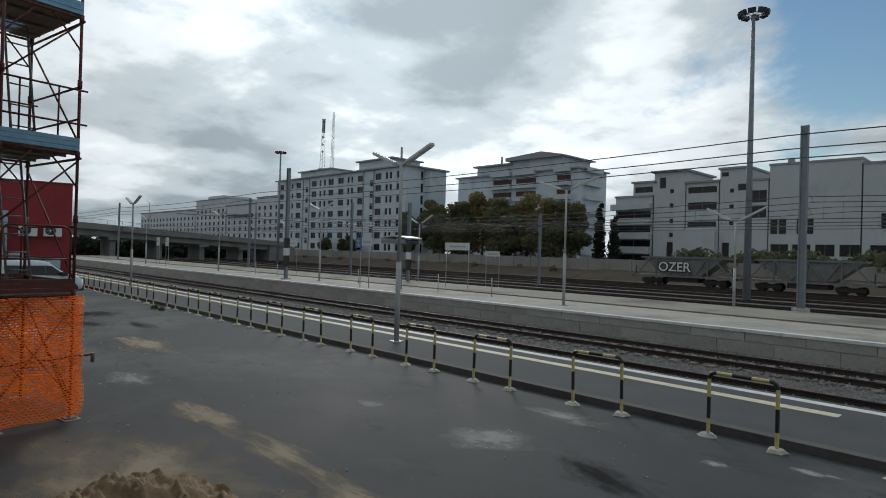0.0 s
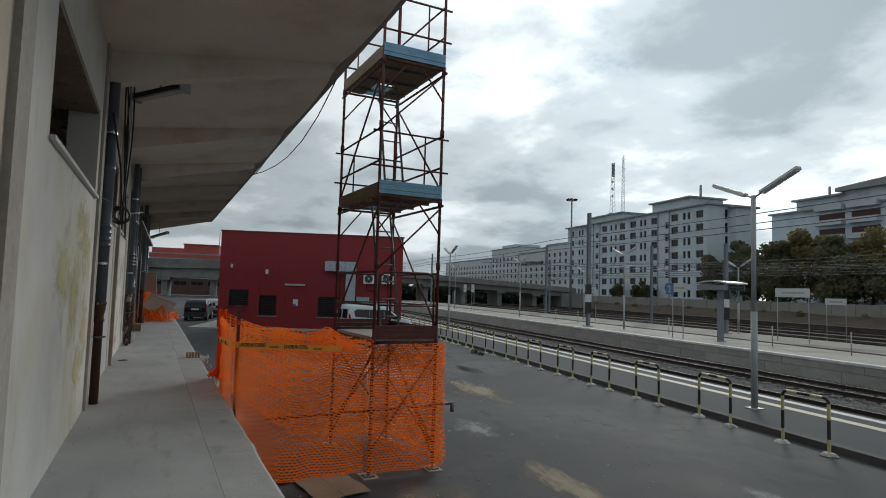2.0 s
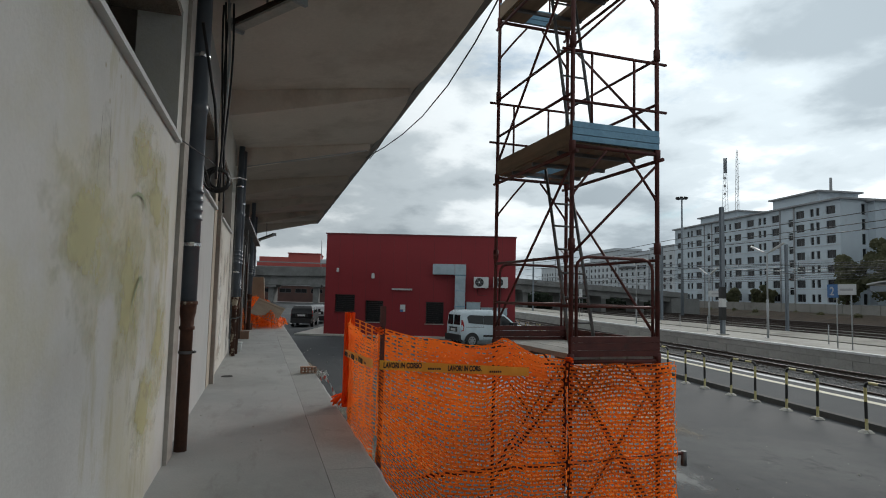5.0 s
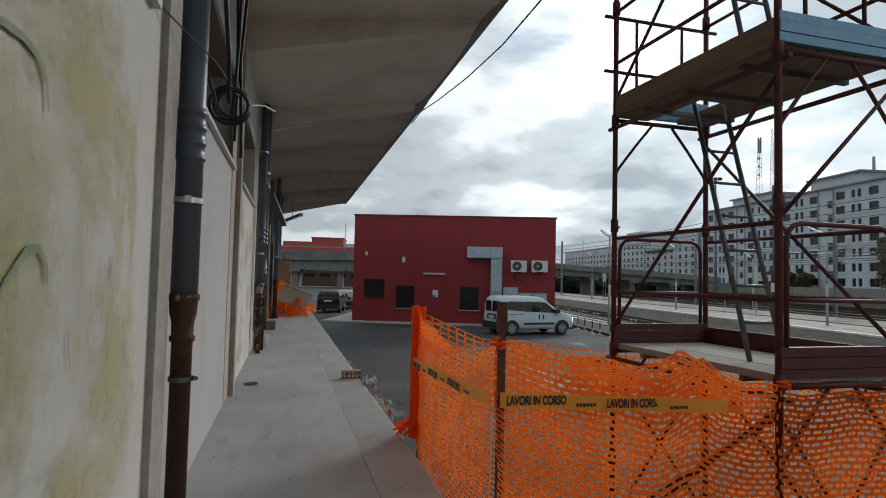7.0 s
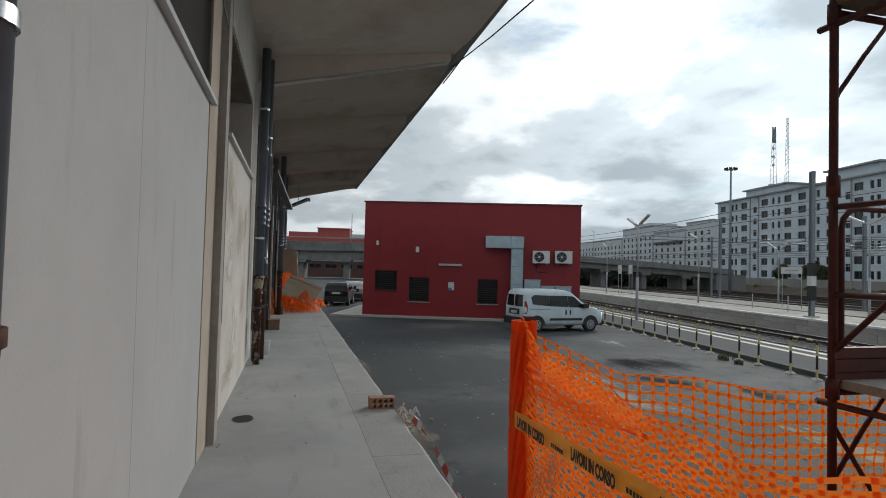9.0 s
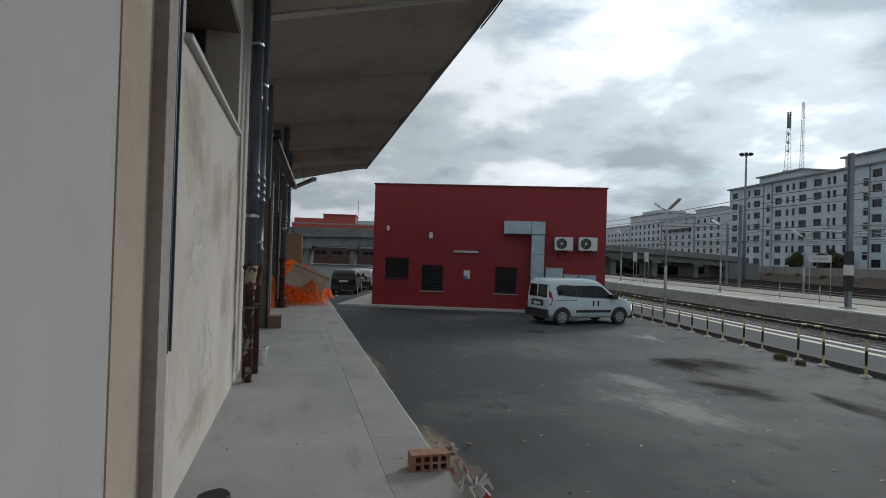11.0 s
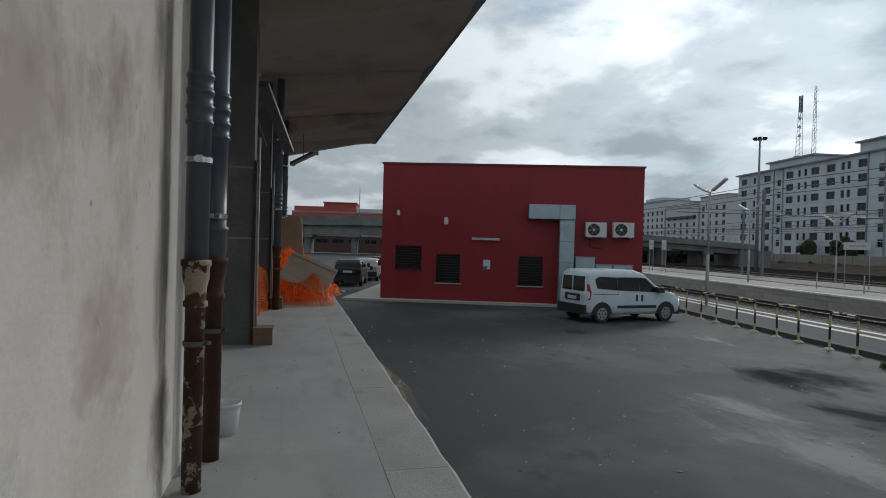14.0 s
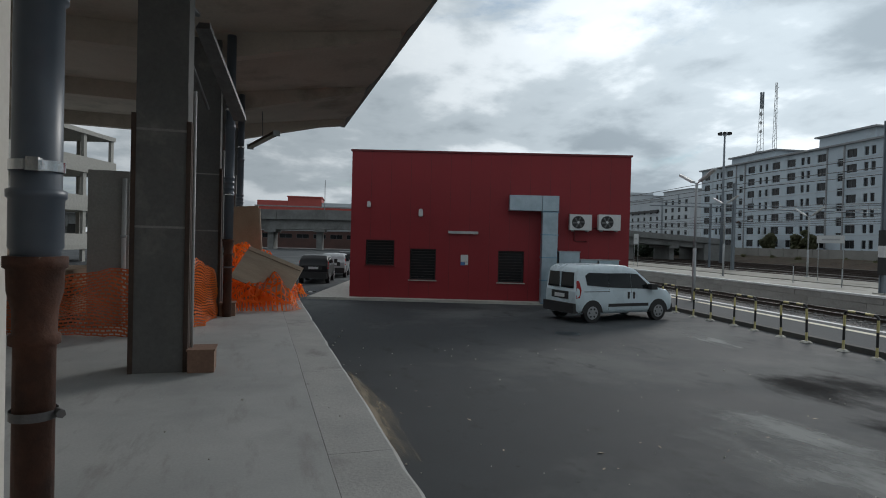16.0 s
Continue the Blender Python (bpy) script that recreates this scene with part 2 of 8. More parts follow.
PLASTER_C = material("plaster_cream_stained", (0.55, 0.515, 0.455), (0.68, 0.65, 0.60), 1.0, 0.9, 0.3, fine=35, c3=(0.50, 0.445, 0.37), c3_at=0.585, c3_scale=1.1, c3_edge=1.8, bump_dist=0.010, grain_by=0.18, c4=(0.48, 0.425, 0.355), c4_at=0.6, c4_scale=1.5, c4_stretch=(1.5, 1.5, 0.8), pits=((0.30, 0.25, 0.19), 5.0, 0.07))
CONCRETE = material("bare_concrete", (0.22, 0.215, 0.205), (0.32, 0.315, 0.30), 1.2, 0.9, 0.3, fine=30, c3=(0.15, 0.14, 0.125), c3_at=0.6, c3_scale=0.8)
SOFFIT_L = material("pale_soffit_concrete", (0.66, 0.595, 0.52), (0.76, 0.69, 0.61), 0.7, 0.9, 0.2, fine=20, c3=(0.52, 0.45, 0.38), c3_at=0.58, c3_scale=0.5, grain_by=0.2)
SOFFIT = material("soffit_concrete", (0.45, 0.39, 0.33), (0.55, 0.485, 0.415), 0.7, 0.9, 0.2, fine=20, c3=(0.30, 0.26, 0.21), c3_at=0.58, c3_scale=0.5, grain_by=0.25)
DARK_CONC = material("grey_column_concrete", (0.105, 0.106, 0.105), (0.155, 0.155, 0.15), 1.5, 0.85, 0.3, fine=25, c3=(0.24, 0.235, 0.22), c3_at=0.64, c3_scale=1.5)
RED = material("red_metal_cladding", (0.225, 0.013, 0.019), (0.27, 0.018, 0.025), 0.5, 0.55, 0.05, fine=12, grain_by=0.08)
RED_DARK = material("dark_red_trim", (0.12, 0.012, 0.016), (0.16, 0.018, 0.02), 1, 0.5, 0.05)
GALV = material("galvanised_steel", (0.34, 0.44, 0.50), (0.47, 0.57, 0.63), 3, 0.4, 0.08, metal=0.6, fine=30, grain_by=0.25)
BLUE_STEEL = material("blue_grey_steel_planks", (0.13, 0.28, 0.41), (0.22, 0.40, 0.54), 3, 0.4, 0.1, metal=0.3, fine=30)
SCAF = material("rusty_red_scaffold_steel", (0.085, 0.026, 0.024), (0.14, 0.045, 0.038), 8, 0.62, 0.25, metal=0.25, fine=60, c3=(0.06, 0.035, 0.03), c3_at=0.6, c3_scale=5)
SCAF_GREY = material("grey_scaffold_steel", (0.12, 0.12, 0.125), (0.2, 0.2, 0.2), 8, 0.55, 0.2, metal=0.5, fine=60)
DECK_WOOD = material("weathered_deck_boards", (0.17, 0.12, 0.08), (0.28, 0.205, 0.14), 3, 0.85, 0.3, fine=40, stretch=(0.3, 3, 3))
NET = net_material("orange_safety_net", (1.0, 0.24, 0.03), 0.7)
# The same netting with the roof's shade put into a darker colour.
NET_SHADED = net_material("shaded_orange_net", (0.42, 0.10, 0.03), 0.4)
PIPE_GREY = material("dark_grey_plastic_pipe", (0.085, 0.105, 0.13), (0.12, 0.14, 0.165), 3, 0.4, 0.06, fine=20, grain_by=0.12)
PIPE_RUST = material("rusted_iron_pipe", (0.055, 0.028, 0.02), (0.12, 0.055, 0.035), 9, 0.85, 0.6, metal=0.2, fine=50, c3=(0.42, 0.37, 0.29), c3_at=0.67, c3_scale=7, c3_edge=0.15, bump_dist=0.006)
BAND = material("shiny_steel_band", (0.6, 0.62, 0.63), (0.75, 0.77, 0.78), 10, 0.25, 0.05, metal=1.0)
BLACK = material("black_rubber", (0.012, 0.012, 0.013), (0.022, 0.022, 0.023), 6, 0.6, 0.1)
# Near black put in as colour for the unlit depth of rooms and holes.
UNLIT_BLACK = material("unlit_interior_black", (0.012, 0.012, 0.012), (0.022, 0.021, 0.02), 1, 0.95, 0.0)
YELLOW = material("yellow_barrier_paint", (0.55, 0.48, 0.19), (0.65, 0.58, 0.29), 6, 0.5, 0.1, fine=50, c3=(0.5, 0.47, 0.33), c3_at=0.6, c3_scale=6)
BLACKP = material("black_barrier_paint", (0.015, 0.015, 0.016), (0.03, 0.03, 0.03), 6, 0.5, 0.1)
CEMENT = material("cement_footing", (0.36, 0.35, 0.32), (0.48, 0.47, 0.43), 6, 0.9, 0.4, spread=0.2)
LINE_W = material("white_platform_line", (0.55, 0.56, 0.56), (0.72, 0.73, 0.72), 2, 0.7, 0.1, fine=30, c3=(0.35, 0.35, 0.34), c3_at=0.62, c3_scale=1.5)
LINE_Y = material("cream_platform_line", (0.52, 0.48, 0.35), (0.66, 0.62, 0.48), 2, 0.7, 0.1, fine=30, c3=(0.3, 0.29, 0.25), c3_at=0.62, c3_scale=1.5)
PAVING = material("pale_platform_paving", (0.29, 0.28, 0.25), (0.39, 0.375, 0.335), 0.6, 0.85, 0.2, fine=25, c3=(0.20, 0.19, 0.165), c3_at=0.56, c3_scale=0.35)
PAVING_FAR = material("grimy_platform_paving", (0.20, 0.195, 0.165), (0.28, 0.27, 0.23), 0.4, 0.88, 0.2, fine=20, c3=(0.10, 0.092, 0.075), c3_at=0.55, c3_scale=0.25)
PLAT_WALL = material("platform_wall_concrete", (0.29, 0.285, 0.265), (0.40, 0.39, 0.365), 0.9, 0.9, 0.3, fine=12, c3=(0.18, 0.17, 0.155), c3_at=0.6, c3_scale=0.6, spread=0.2)
# Dark stone tone with the kerb's own shadow put into it.
KERB = material("shaded_kerb_stone", (0.06, 0.06, 0.058), (0.11, 0.108, 0.1), 1.5, 0.9, 0.4, fine=25, c3=(0.2, 0.19, 0.17), c3_at=0.66, c3_scale=1.5)
BALLAST = material("track_ballast", (0.065, 0.062, 0.058), (0.19, 0.185, 0.18), 9, 0.95, 0.9, fine=14, c3=(0.12, 0.10, 0.082), c3_at=0.55, c3_scale=0.25, bump_dist=0.06)
STONE = material("ballast_stones", (0.14, 0.14, 0.14), (0.32, 0.32, 0.32), 4, 0.9, 0.4)
RAIL = material("rusty_rail", (0.035, 0.026, 0.022), (0.06, 0.042, 0.034), 5, 0.6, 0.2, metal=0.3)
SLEEPER = material("concrete_sleeper", (0.13, 0.12, 0.105), (0.2, 0.185, 0.165), 3, 0.9, 0.3, spread=0.2)
EARTH = material("brown_embankment_earth", (0.055, 0.042, 0.032), (0.11, 0.08, 0.058), 0.5, 0.95, 0.8, fine=5, c3=(0.07, 0.075, 0.04), c3_at=0.58, c3_scale=0.2, bump_dist=0.15)
FAR_WALL = material("boundary_wall_concrete", (0.22, 0.215, 0.2), (0.30, 0.29, 0.27), 0.3, 0.9, 0.2, fine=4, c3=(0.16, 0.15, 0.135), c3_at=0.58, c3_scale=0.15)
FACADE = material("pale_apartment_render", (0.47, 0.545, 0.61), (0.57, 0.645, 0.70), 0.15, 0.9, 0.05, fine=3, c3=(0.30, 0.33, 0.36), c3_at=0.6, c3_scale=0.12, grain_by=0.12)
FACADE2 = material("grey_concrete_facade", (0.41, 0.45, 0.465), (0.51, 0.545, 0.56), 0.12, 0.9, 0.05, fine=3, c3=(0.33, 0.34, 0.34), c3_at=0.58, c3_scale=0.1, grain_by=0.12)
FACADE3 = material("off_white_low_facade", (0.45, 0.495, 0.53), (0.54, 0.58, 0.61), 0.15, 0.9, 0.05, fine=3, grain_by=0.12)
CORNICE = material("grey_cornice", (0.25, 0.26, 0.27), (0.33, 0.34, 0.35), 0.5, 0.9, 0.05)
BRICK_RED = material("red_brown_balcony_render", (0.085, 0.05, 0.045), (0.125, 0.07, 0.06), 0.5, 0.9, 0.1)
FRAME_D = material("dark_window_frame", (0.10, 0.105, 0.11), (0.14, 0.145, 0.15), 2, 0.7, 0.05)
PANE = glass_material("dark_window_glass", (0.010, 0.012, 0.015), 0.25)
VIADUCT = material("viaduct_concrete", (0.17, 0.175, 0.172), (0.25, 0.255, 0.25), 0.2, 0.9, 0.2, fine=3, c3=(0.11, 0.11, 0.105), c3_at=0.57, c3_scale=0.13)
POST = material("grey_painted_post", (0.30, 0.32, 0.33), (0.38, 0.40, 0.41), 2, 0.5, 0.05)
MAST = material("blue_grey_mast_paint", (0.16, 0.19, 0.22), (0.22, 0.25, 0.28), 2, 0.5, 0.05)
LAMP_W = material("pale_lamp_casing", (0.42, 0.43, 0.43), (0.52, 0.53, 0.53), 4, 0.5, 0.05, grain_by=0.15)
WIRE = material("overhead_wire", (0.04, 0.042, 0.045), (0.06, 0.06, 0.065), 2, 0.6, 0.0)
VAN_WHITE = material("white_van_paint", (0.56, 0.66, 0.71), (0.62, 0.72, 0.77), 1, 0.28, 0.0, grain_by=0.04)
CAR_BLACK = material("black_car_paint", (0.008, 0.008, 0.010), (0.012, 0.012, 0.014), 1, 0.35, 0.0, grain_by=0.04, sheen=0.3)
CAR_GREY = material("silver_car_paint", (0.35, 0.36, 0.37), (0.4, 0.41, 0.42), 1, 0.25, 0.0, grain_by=0.04)
PLASTIC = material("black_bumper_plastic", (0.02, 0.02, 0.021), (0.03, 0.03, 0.031), 4, 0.55, 0.05)
GLASS = glass_material("car_glass", (0.012, 0.015, 0.017), 0.03)
RIM = material("grey_wheel_trim", (0.3, 0.31, 0.32), (0.4, 0.41, 0.42), 5, 0.4, 0.0, metal=0.4)
TAIL = material("red_tail_lamp", (0.35, 0.012, 0.012), (0.4, 0.02, 0.02), 5, 0.2, 0.0)
HEAD = material("clear_headlamp", (0.45, 0.47, 0.48), (0.55, 0.57, 0.58), 5, 0.12, 0.0)
WAGON = material("grey_wagon_steel", (0.13, 0.135, 0.135), (0.19, 0.195, 0.19), 0.8, 0.8, 0.2, fine=6, c3=(0.13, 0.09, 0.065), c3_at=0.57, c3_scale=0.7)
WAGON_DARK = material("dark_wagon_bogie", (0.03, 0.028, 0.027), (0.05, 0.045, 0.04), 2, 0.85, 0.2)
LEAF = leafy("dark_foliage", (0.115, 0.13, 0.075), (0.18, 0.175, 0.095))
LEAF_Y = leafy("autumn_foliage", (0.15, 0.145, 0.065), (0.24, 0.19, 0.08))
LEAF_C = leafy("cypress_foliage", (0.02, 0.03, 0.02), (0.035, 0.048, 0.03))
BARK = material("bark", (0.05, 0.04, 0.03), (0.09, 0.07, 0.055), 3, 0.95, 0.5)
CARD = material("brown_cardboard", (0.30, 0.22, 0.15), (0.38, 0.29, 0.2), 3, 0.9, 0.1, spread=0.1)
PLY = material("pale_board", (0.36, 0.29, 0.22), (0.48, 0.40, 0.31), 2, 0.85, 0.15, stretch=(3, 0.4, 3))
SAND = material("yellow_sand", (0.22, 0.15, 0.09), (0.34, 0.25, 0.16), 4, 0.95, 0.8, fine=60, bump_dist=0.02)
TERRACOTTA = material("hollow_clay_brick", (0.33, 0.17, 0.11), (0.42, 0.23, 0.15), 8, 0.9, 0.3, c3=(0.4, 0.36, 0.31), c3_at=0.55, c3_scale=9)
TERRA_BOX = material("brown_base_box", (0.20, 0.12, 0.085), (0.26, 0.16, 0.115), 5, 0.85, 0.1)
WHITE_PL = material("white_plastic", (0.6, 0.62, 0.62), (0.68, 0.7, 0.7), 5, 0.45, 0.05, grain_by=0.08)
SIGN_W = material("white_sign_face", (0.5, 0.52, 0.53), (0.58, 0.6, 0.6), 1, 0.5, 0.0)
BLUE = material("blue_panel", (0.05, 0.14, 0.32), (0.08, 0.19, 0.4), 1, 0.6, 0.0)
TAPE_Y = net_material("yellow_warning_tape", (0.85, 0.45, 0.05), 0.35)
TAPE_R = material("red_tape_stripe", (0.5, 0.05, 0.03), (0.55, 0.07, 0.04), 5, 0.5, 0.0)
INK = material("black_print", (0.015, 0.012, 0.01), (0.02, 0.016, 0.013), 5, 0.6, 0.0)
ROOF_RED = material("red_painted_block", (0.36, 0.07, 0.06), (0.44, 0.1, 0.085), 0.3, 0.8, 0.0)
GRASS = material("weeds", (0.09, 0.095, 0.045), (0.16, 0.15, 0.075), 3, 0.9, 0.0)
# Film for cement spills and for one painted patch of sky sheen.
SPILL_SHEEN = stain_material("pale_spill_and_sheen", (0.36, 0.365, 0.355), 0.8, 1.0)
DUST = stain_material("sandy_dust", (0.33, 0.275, 0.20), 0.92)
DAMP = stain_material("dark_damp_patch", (0.014, 0.014, 0.015), 0.62, 1.0, 0.15)
GRIME = stain_material("grey_brown_grime", (0.17, 0.15, 0.125), 0.55)
LINTEL = material("rough_brown_concrete", (0.20, 0.165, 0.135), (0.30, 0.255, 0.21), 1.5, 0.95, 0.6, fine=25, c3=(0.12, 0.10, 0.08), c3_at=0.6, c3_scale=2.0, bump_dist=0.02, pits=((0.06, 0.05, 0.04), 4.0, 0.14))
JOINT = material("dirt_filled_joint", (0.08, 0.078, 0.072), (0.26, 0.255, 0.245), 5, 0.95, 0.3)
PINK = stain_material("faded_pink_mark", (0.5, 0.33, 0.28), 0.32)
BROWN = stain_material("brown_damp_stain", (0.42, 0.33, 0.24), 0.32)
PALE = stain_material("pale_scraped_plaster", (0.76, 0.745, 0.71), 0.65)
PLASTER_P = material("pilaster_plaster", (0.31, 0.285, 0.255), (0.40, 0.375, 0.34), 1.2, 0.9, 0.25, fine=20, c3=(0.17, 0.155, 0.135), c3_at=0.6, c3_scale=1.0)
PIPE_FLAKED = material("flaking_iron_pipe", (0.045, 0.022, 0.016), (0.11, 0.048, 0.032), 9, 0.85, 0.6, metal=0.1, fine=50, c3=(0.40, 0.345, 0.265), c3_at=0.525, c3_scale=8, c3_edge=0.12, bump_dist=0.006)
CHANNEL = material("blue_steel_channel", (0.09, 0.13, 0.17), (0.17, 0.22, 0.27), 2, 0.35, 0.05, metal=0.75, fine=20, stretch=(8, 8, 0.4), grain_by=0.2)
MAST_DARK = material("dark_blue_steel", (0.05, 0.065, 0.08), (0.085, 0.105, 0.12), 3, 0.3, 0.1, metal=0.7)
RUST_DARK = material("dark_rusty_plate", (0.05, 0.035, 0.03), (0.09, 0.06, 0.045), 6, 0.8, 0.3, metal=0.2)
GREEN_MARK = material("faded_green_paint", (0.22, 0.27, 0.16), (0.3, 0.34, 0.22), 9, 0.85, 0.1)
OCHRE = stain_material("yellow_ochre_mark", (0.54, 0.505, 0.25), 0.6)


# ---- building helpers ----
RF = pose(0, 0, 0, 0, 0, -8.0)  # frame of the railway: x back along the tracks, y across them
G, TRACK, PLAT1, PLAT2 = -1.2, -1.85, -1.08, -0.95


def box(bm, x0, y0, z0, x1, y1, z1, m=None, mi=0):
    vs = [bm.verts.new((m @ Vector(c)) if m else c) for c in ((x0, y0, z0), (x1, y0, z0), (x1, y1, z0), (x0, y1, z0), (x0, y0, z1), (x1, y0, z1), (x1, y1, z1), (x0, y1, z1))]
    for f in ((3, 2, 1, 0), (4, 5, 6, 7), (0, 1, 5, 4), (1, 2, 6, 5), (2, 3, 7, 6), (3, 0, 4, 7)):
        bm.faces.new([vs[i] for i in f]).material_index = mi
    return vs


def tube(bm, pts, r, n=8, mi=0, cap=True, r_end=None):
    """A round bar along a line of points."""
    pts = [Vector(p) for p in pts]
    rings = []
    for i, p in enumerate(pts):
        d = (pts[min(i + 1, len(pts) - 1)] - pts[max(i - 1, 0)]).normalized()
        a = d.orthogonal().normalized() if i == 0 else (prev - d * prev.dot(d)).normalized()
        prev, b = a, d.cross(a)
        rad = r if r_end is None else r + (r_end - r) * i / (len(pts) - 1)
        rings.append([bm.verts.new(p + (a * math.cos(2 * math.pi * k / n) + b * math.sin(2 * math.pi * k / n)) * rad) for k in range(n)])
    for s, t in zip(rings, rings[1:]):
        for k in range(n):
            f = bm.faces.new((s[k], s[(k + 1) % n], t[(k + 1) % n], t[k]))
            f.material_index, f.smooth = mi, n > 5
    if cap:
        bm.faces.new(rings[0][::-1]).material_index = mi
        bm.faces.new(rings[-1]).material_index = mi


def prism(bm, outline, y0, y1, mi=0, axis="y"):
    """An outline in x and z, drawn out along y."""
    put = {"y": lambda a, b, c: (a, c, b), "x": lambda a, b, c: (c, a, b), "z": lambda a, b, c: (a, b, c)}[axis]
    f0 = [bm.verts.new(put(a, b, y0)) for a, b in outline]
    f1 = [bm.verts.new(put(a, b, y1)) for a, b in outline]
    n = len(outline)
    bm.faces.new(f0).material_index = mi
    bm.faces.new(f1[::-1]).material_index = mi
    for i in range(n):
        bm.faces.new((f0[i], f1[i], f1[(i + 1) % n], f0[(i + 1) % n])).material_index = mi


def pierced(bm, x0, x1, z0, z1, holes, y, depth, mi=0):
    """A wall in the xz plane at y, facing -y, thickness depth behind it, with holes (x0, x1, z0, z1) right through."""
    xs = sorted({x0, x1, *(h[0] for h in holes), *(h[1] for h in holes)})
    zs = sorted({z0, z1, *(h[2] for h in holes), *(h[3] for h in holes)})
    vert = {}

    def v(x, yy, z):
        key = (round(x, 4), round(yy, 4), round(z, 4))
        if key not in vert:
            vert[key] = bm.verts.new((x, yy, z))
        return vert[key]

    for a, b in zip(xs, xs[1:]):
        for c, d in zip(zs, zs[1:]):
            if any(h[0] - 1e-5 <= a and b <= h[1] + 1e-5 and h[2] - 1e-5 <= c and d <= h[3] + 1e-5 for h in holes):
                continue
            for yy in (y, y + depth):
                q = [v(a, yy, c), v(b, yy, c), v(b, yy, d), v(a, yy, d)]
                bm.faces.new(q if yy == y else q[::-1]).material_index = mi
    for a, b, c, d in holes + [(x0, x1, z0, z1)]:
        for p, q in (((a, c), (b, c)), ((b, c), (b, d)), ((b, d), (a, d)), ((a, d), (a, c))):
            f = bm.faces.new([bm.verts.new((p[0], yy, p[1])) for p, yy in ((p, y), (p, y + depth), (q, y + depth), (q, y))])
            f.material_index = mi
    bmesh.ops.remove_doubles(bm, verts=bm.verts, dist=1e-4)


def lathe(bm, profile, n=20):
    """A turned body from radii and heights."""
    rings = [[bm.verts.new((r * math.cos(2 * math.pi * i / n), r * math.sin(2 * math.pi * i / n), z)) for i in range(n)] for r, z in profile]
    for a, b in zip(rings, rings[1:]):
        for i in range(n):
            bm.faces.new((a[i], a[(i + 1) % n], b[(i + 1) % n], b[i])).smooth = True
    bm.faces.new(rings[0][::-1])
    bm.faces.new(rings[-1])


def mesh_of(name, bm, mats, smooth=False, bevel=0.0):
    if bevel:
        edges = [e for e in bm.edges if len(e.link_faces) == 2 and e.calc_face_angle(0) > 0.6]
        bmesh.ops.bevel(bm, geom=edges, offset=bevel, segments=2, affect="EDGES", profile=0.7)
    bmesh.ops.recalc_face_normals(bm, faces=bm.faces)
    me = bpy.data.meshes.new(name)
    bm.to_mesh(me)
    bm.free()
    for m in mats if isinstance(mats, (list, tuple)) else [mats]:
        me.materials.append(m)
    if smooth:
        for p in me.polygons:
            p.use_smooth = True
    return me


def part(name, bm, mats, parent, label="", bevel=0.0, smooth=False, m=None):
    """Links a bmesh as one mesh object under a thing or a part."""
    me = bm if isinstance(bm, bpy.types.Mesh) else mesh_of(name, bm, mats, smooth, bevel)
    ob = new(name, me)
    ob.parent = parent
    if m is not None:
        ob.matrix_basis = m
    return tagged(ob, label)


def thing(name, m, label, category, group="", kind=""):
    ob = new(name)
    ob.empty_display_size = 0.2
    ob.matrix_basis = m
    return tagged(ob, label, category, group, kind)


def whole(name, bm, mats, label, category, m=None, group="", kind="", bevel=0.0, smooth=False):
    ob = new(name, mesh_of(name, bm, mats, smooth, bevel))
    if m is not None:
        ob.matrix_basis = m
    return tagged(ob, label, category, group, kind)


def B():
    return bmesh.new()


def one_box(*a, **k):
    bm = bmesh.new()
    box(bm, *a, **k)
    return bm


def one_tube(*a, **k):
    bm = bmesh.new()
    tube(bm, *a, **k)
    return bm


# ---- large structure: ground, yard, platforms, tracks ----
def edge_y(x):
    """The dock's outer edge, which is not quite parallel to its wall."""
    return 0.84 + 0.0095 * (x + 8.3)


bm = B()
bmesh.ops.create_grid(bm, x_segments=2, y_segments=2, size=2500, matrix=pose(0, 0, TRACK))
whole("ground", bm, BALLAST, "grey-brown ballast and earth between the tracks", "ground", kind="structure")

bm = B()
box(bm, -135, -90, TRACK - 0.3, 60, 9.85, G)
whole("yard", bm, ASPHALT, "dark worn asphalt yard with pale dusty patches", "road", RF, kind="structure")

# platform beside the yard
bm = B()
box(bm, -135, 9.85, TRACK - 0.3, 60, 10.05, PLAT1 + 0.01)
whole("kerb", bm, KERB, "dark concrete kerb along the platform, shadow put into its colour", "kerb", RF, kind="structure", bevel=0.015)
bm = B()
box(bm, -135, 10.05, TRACK - 0.3, 60, 13.3, PLAT1)
whole("pavement_platform_near", bm, PLAT_ASPHALT, "grey asphalt station platform", "platform", RF, kind="structure")
for name, v0, v1, mat, lab, w0 in (("marking_cream", 12.05, 12.33, LINE_Y, "cream safety line on the near platform", -2.6), ("marking_white", 12.85, 13.1, LINE_W, "white edge line on the near platform", 60)):
    bm = B()
    box(bm, -135, v0, PLAT1 - 0.02, w0, v1, PLAT1 + 0.005)
    whole(name, bm, mat, lab, "road marking", RF, kind="structure")

# middle platform with a wall of concrete blocks
bm = B()
box(bm, -135, 23.42, TRACK - 0.3, 60, 28.2, PLAT2)
platform_mid = whole("pavement_platform_middle", bm, PAVING, "pale paved middle platform with a concrete wall", "platform", RF, kind="structure")
bm = B()
box(bm, -135, 23.26, PLAT2 - 0.1, 60, 23.62, PLAT2 + 0.006)
whole("platform_coping", bm, LINE_W, "pale coping along the middle platform", "kerb", RF, kind="structure", bevel=0.02)
bm = B()
box(bm, -135, 29.6, TRACK - 0.3, 60, 35.2, PLAT2 - 0.05)
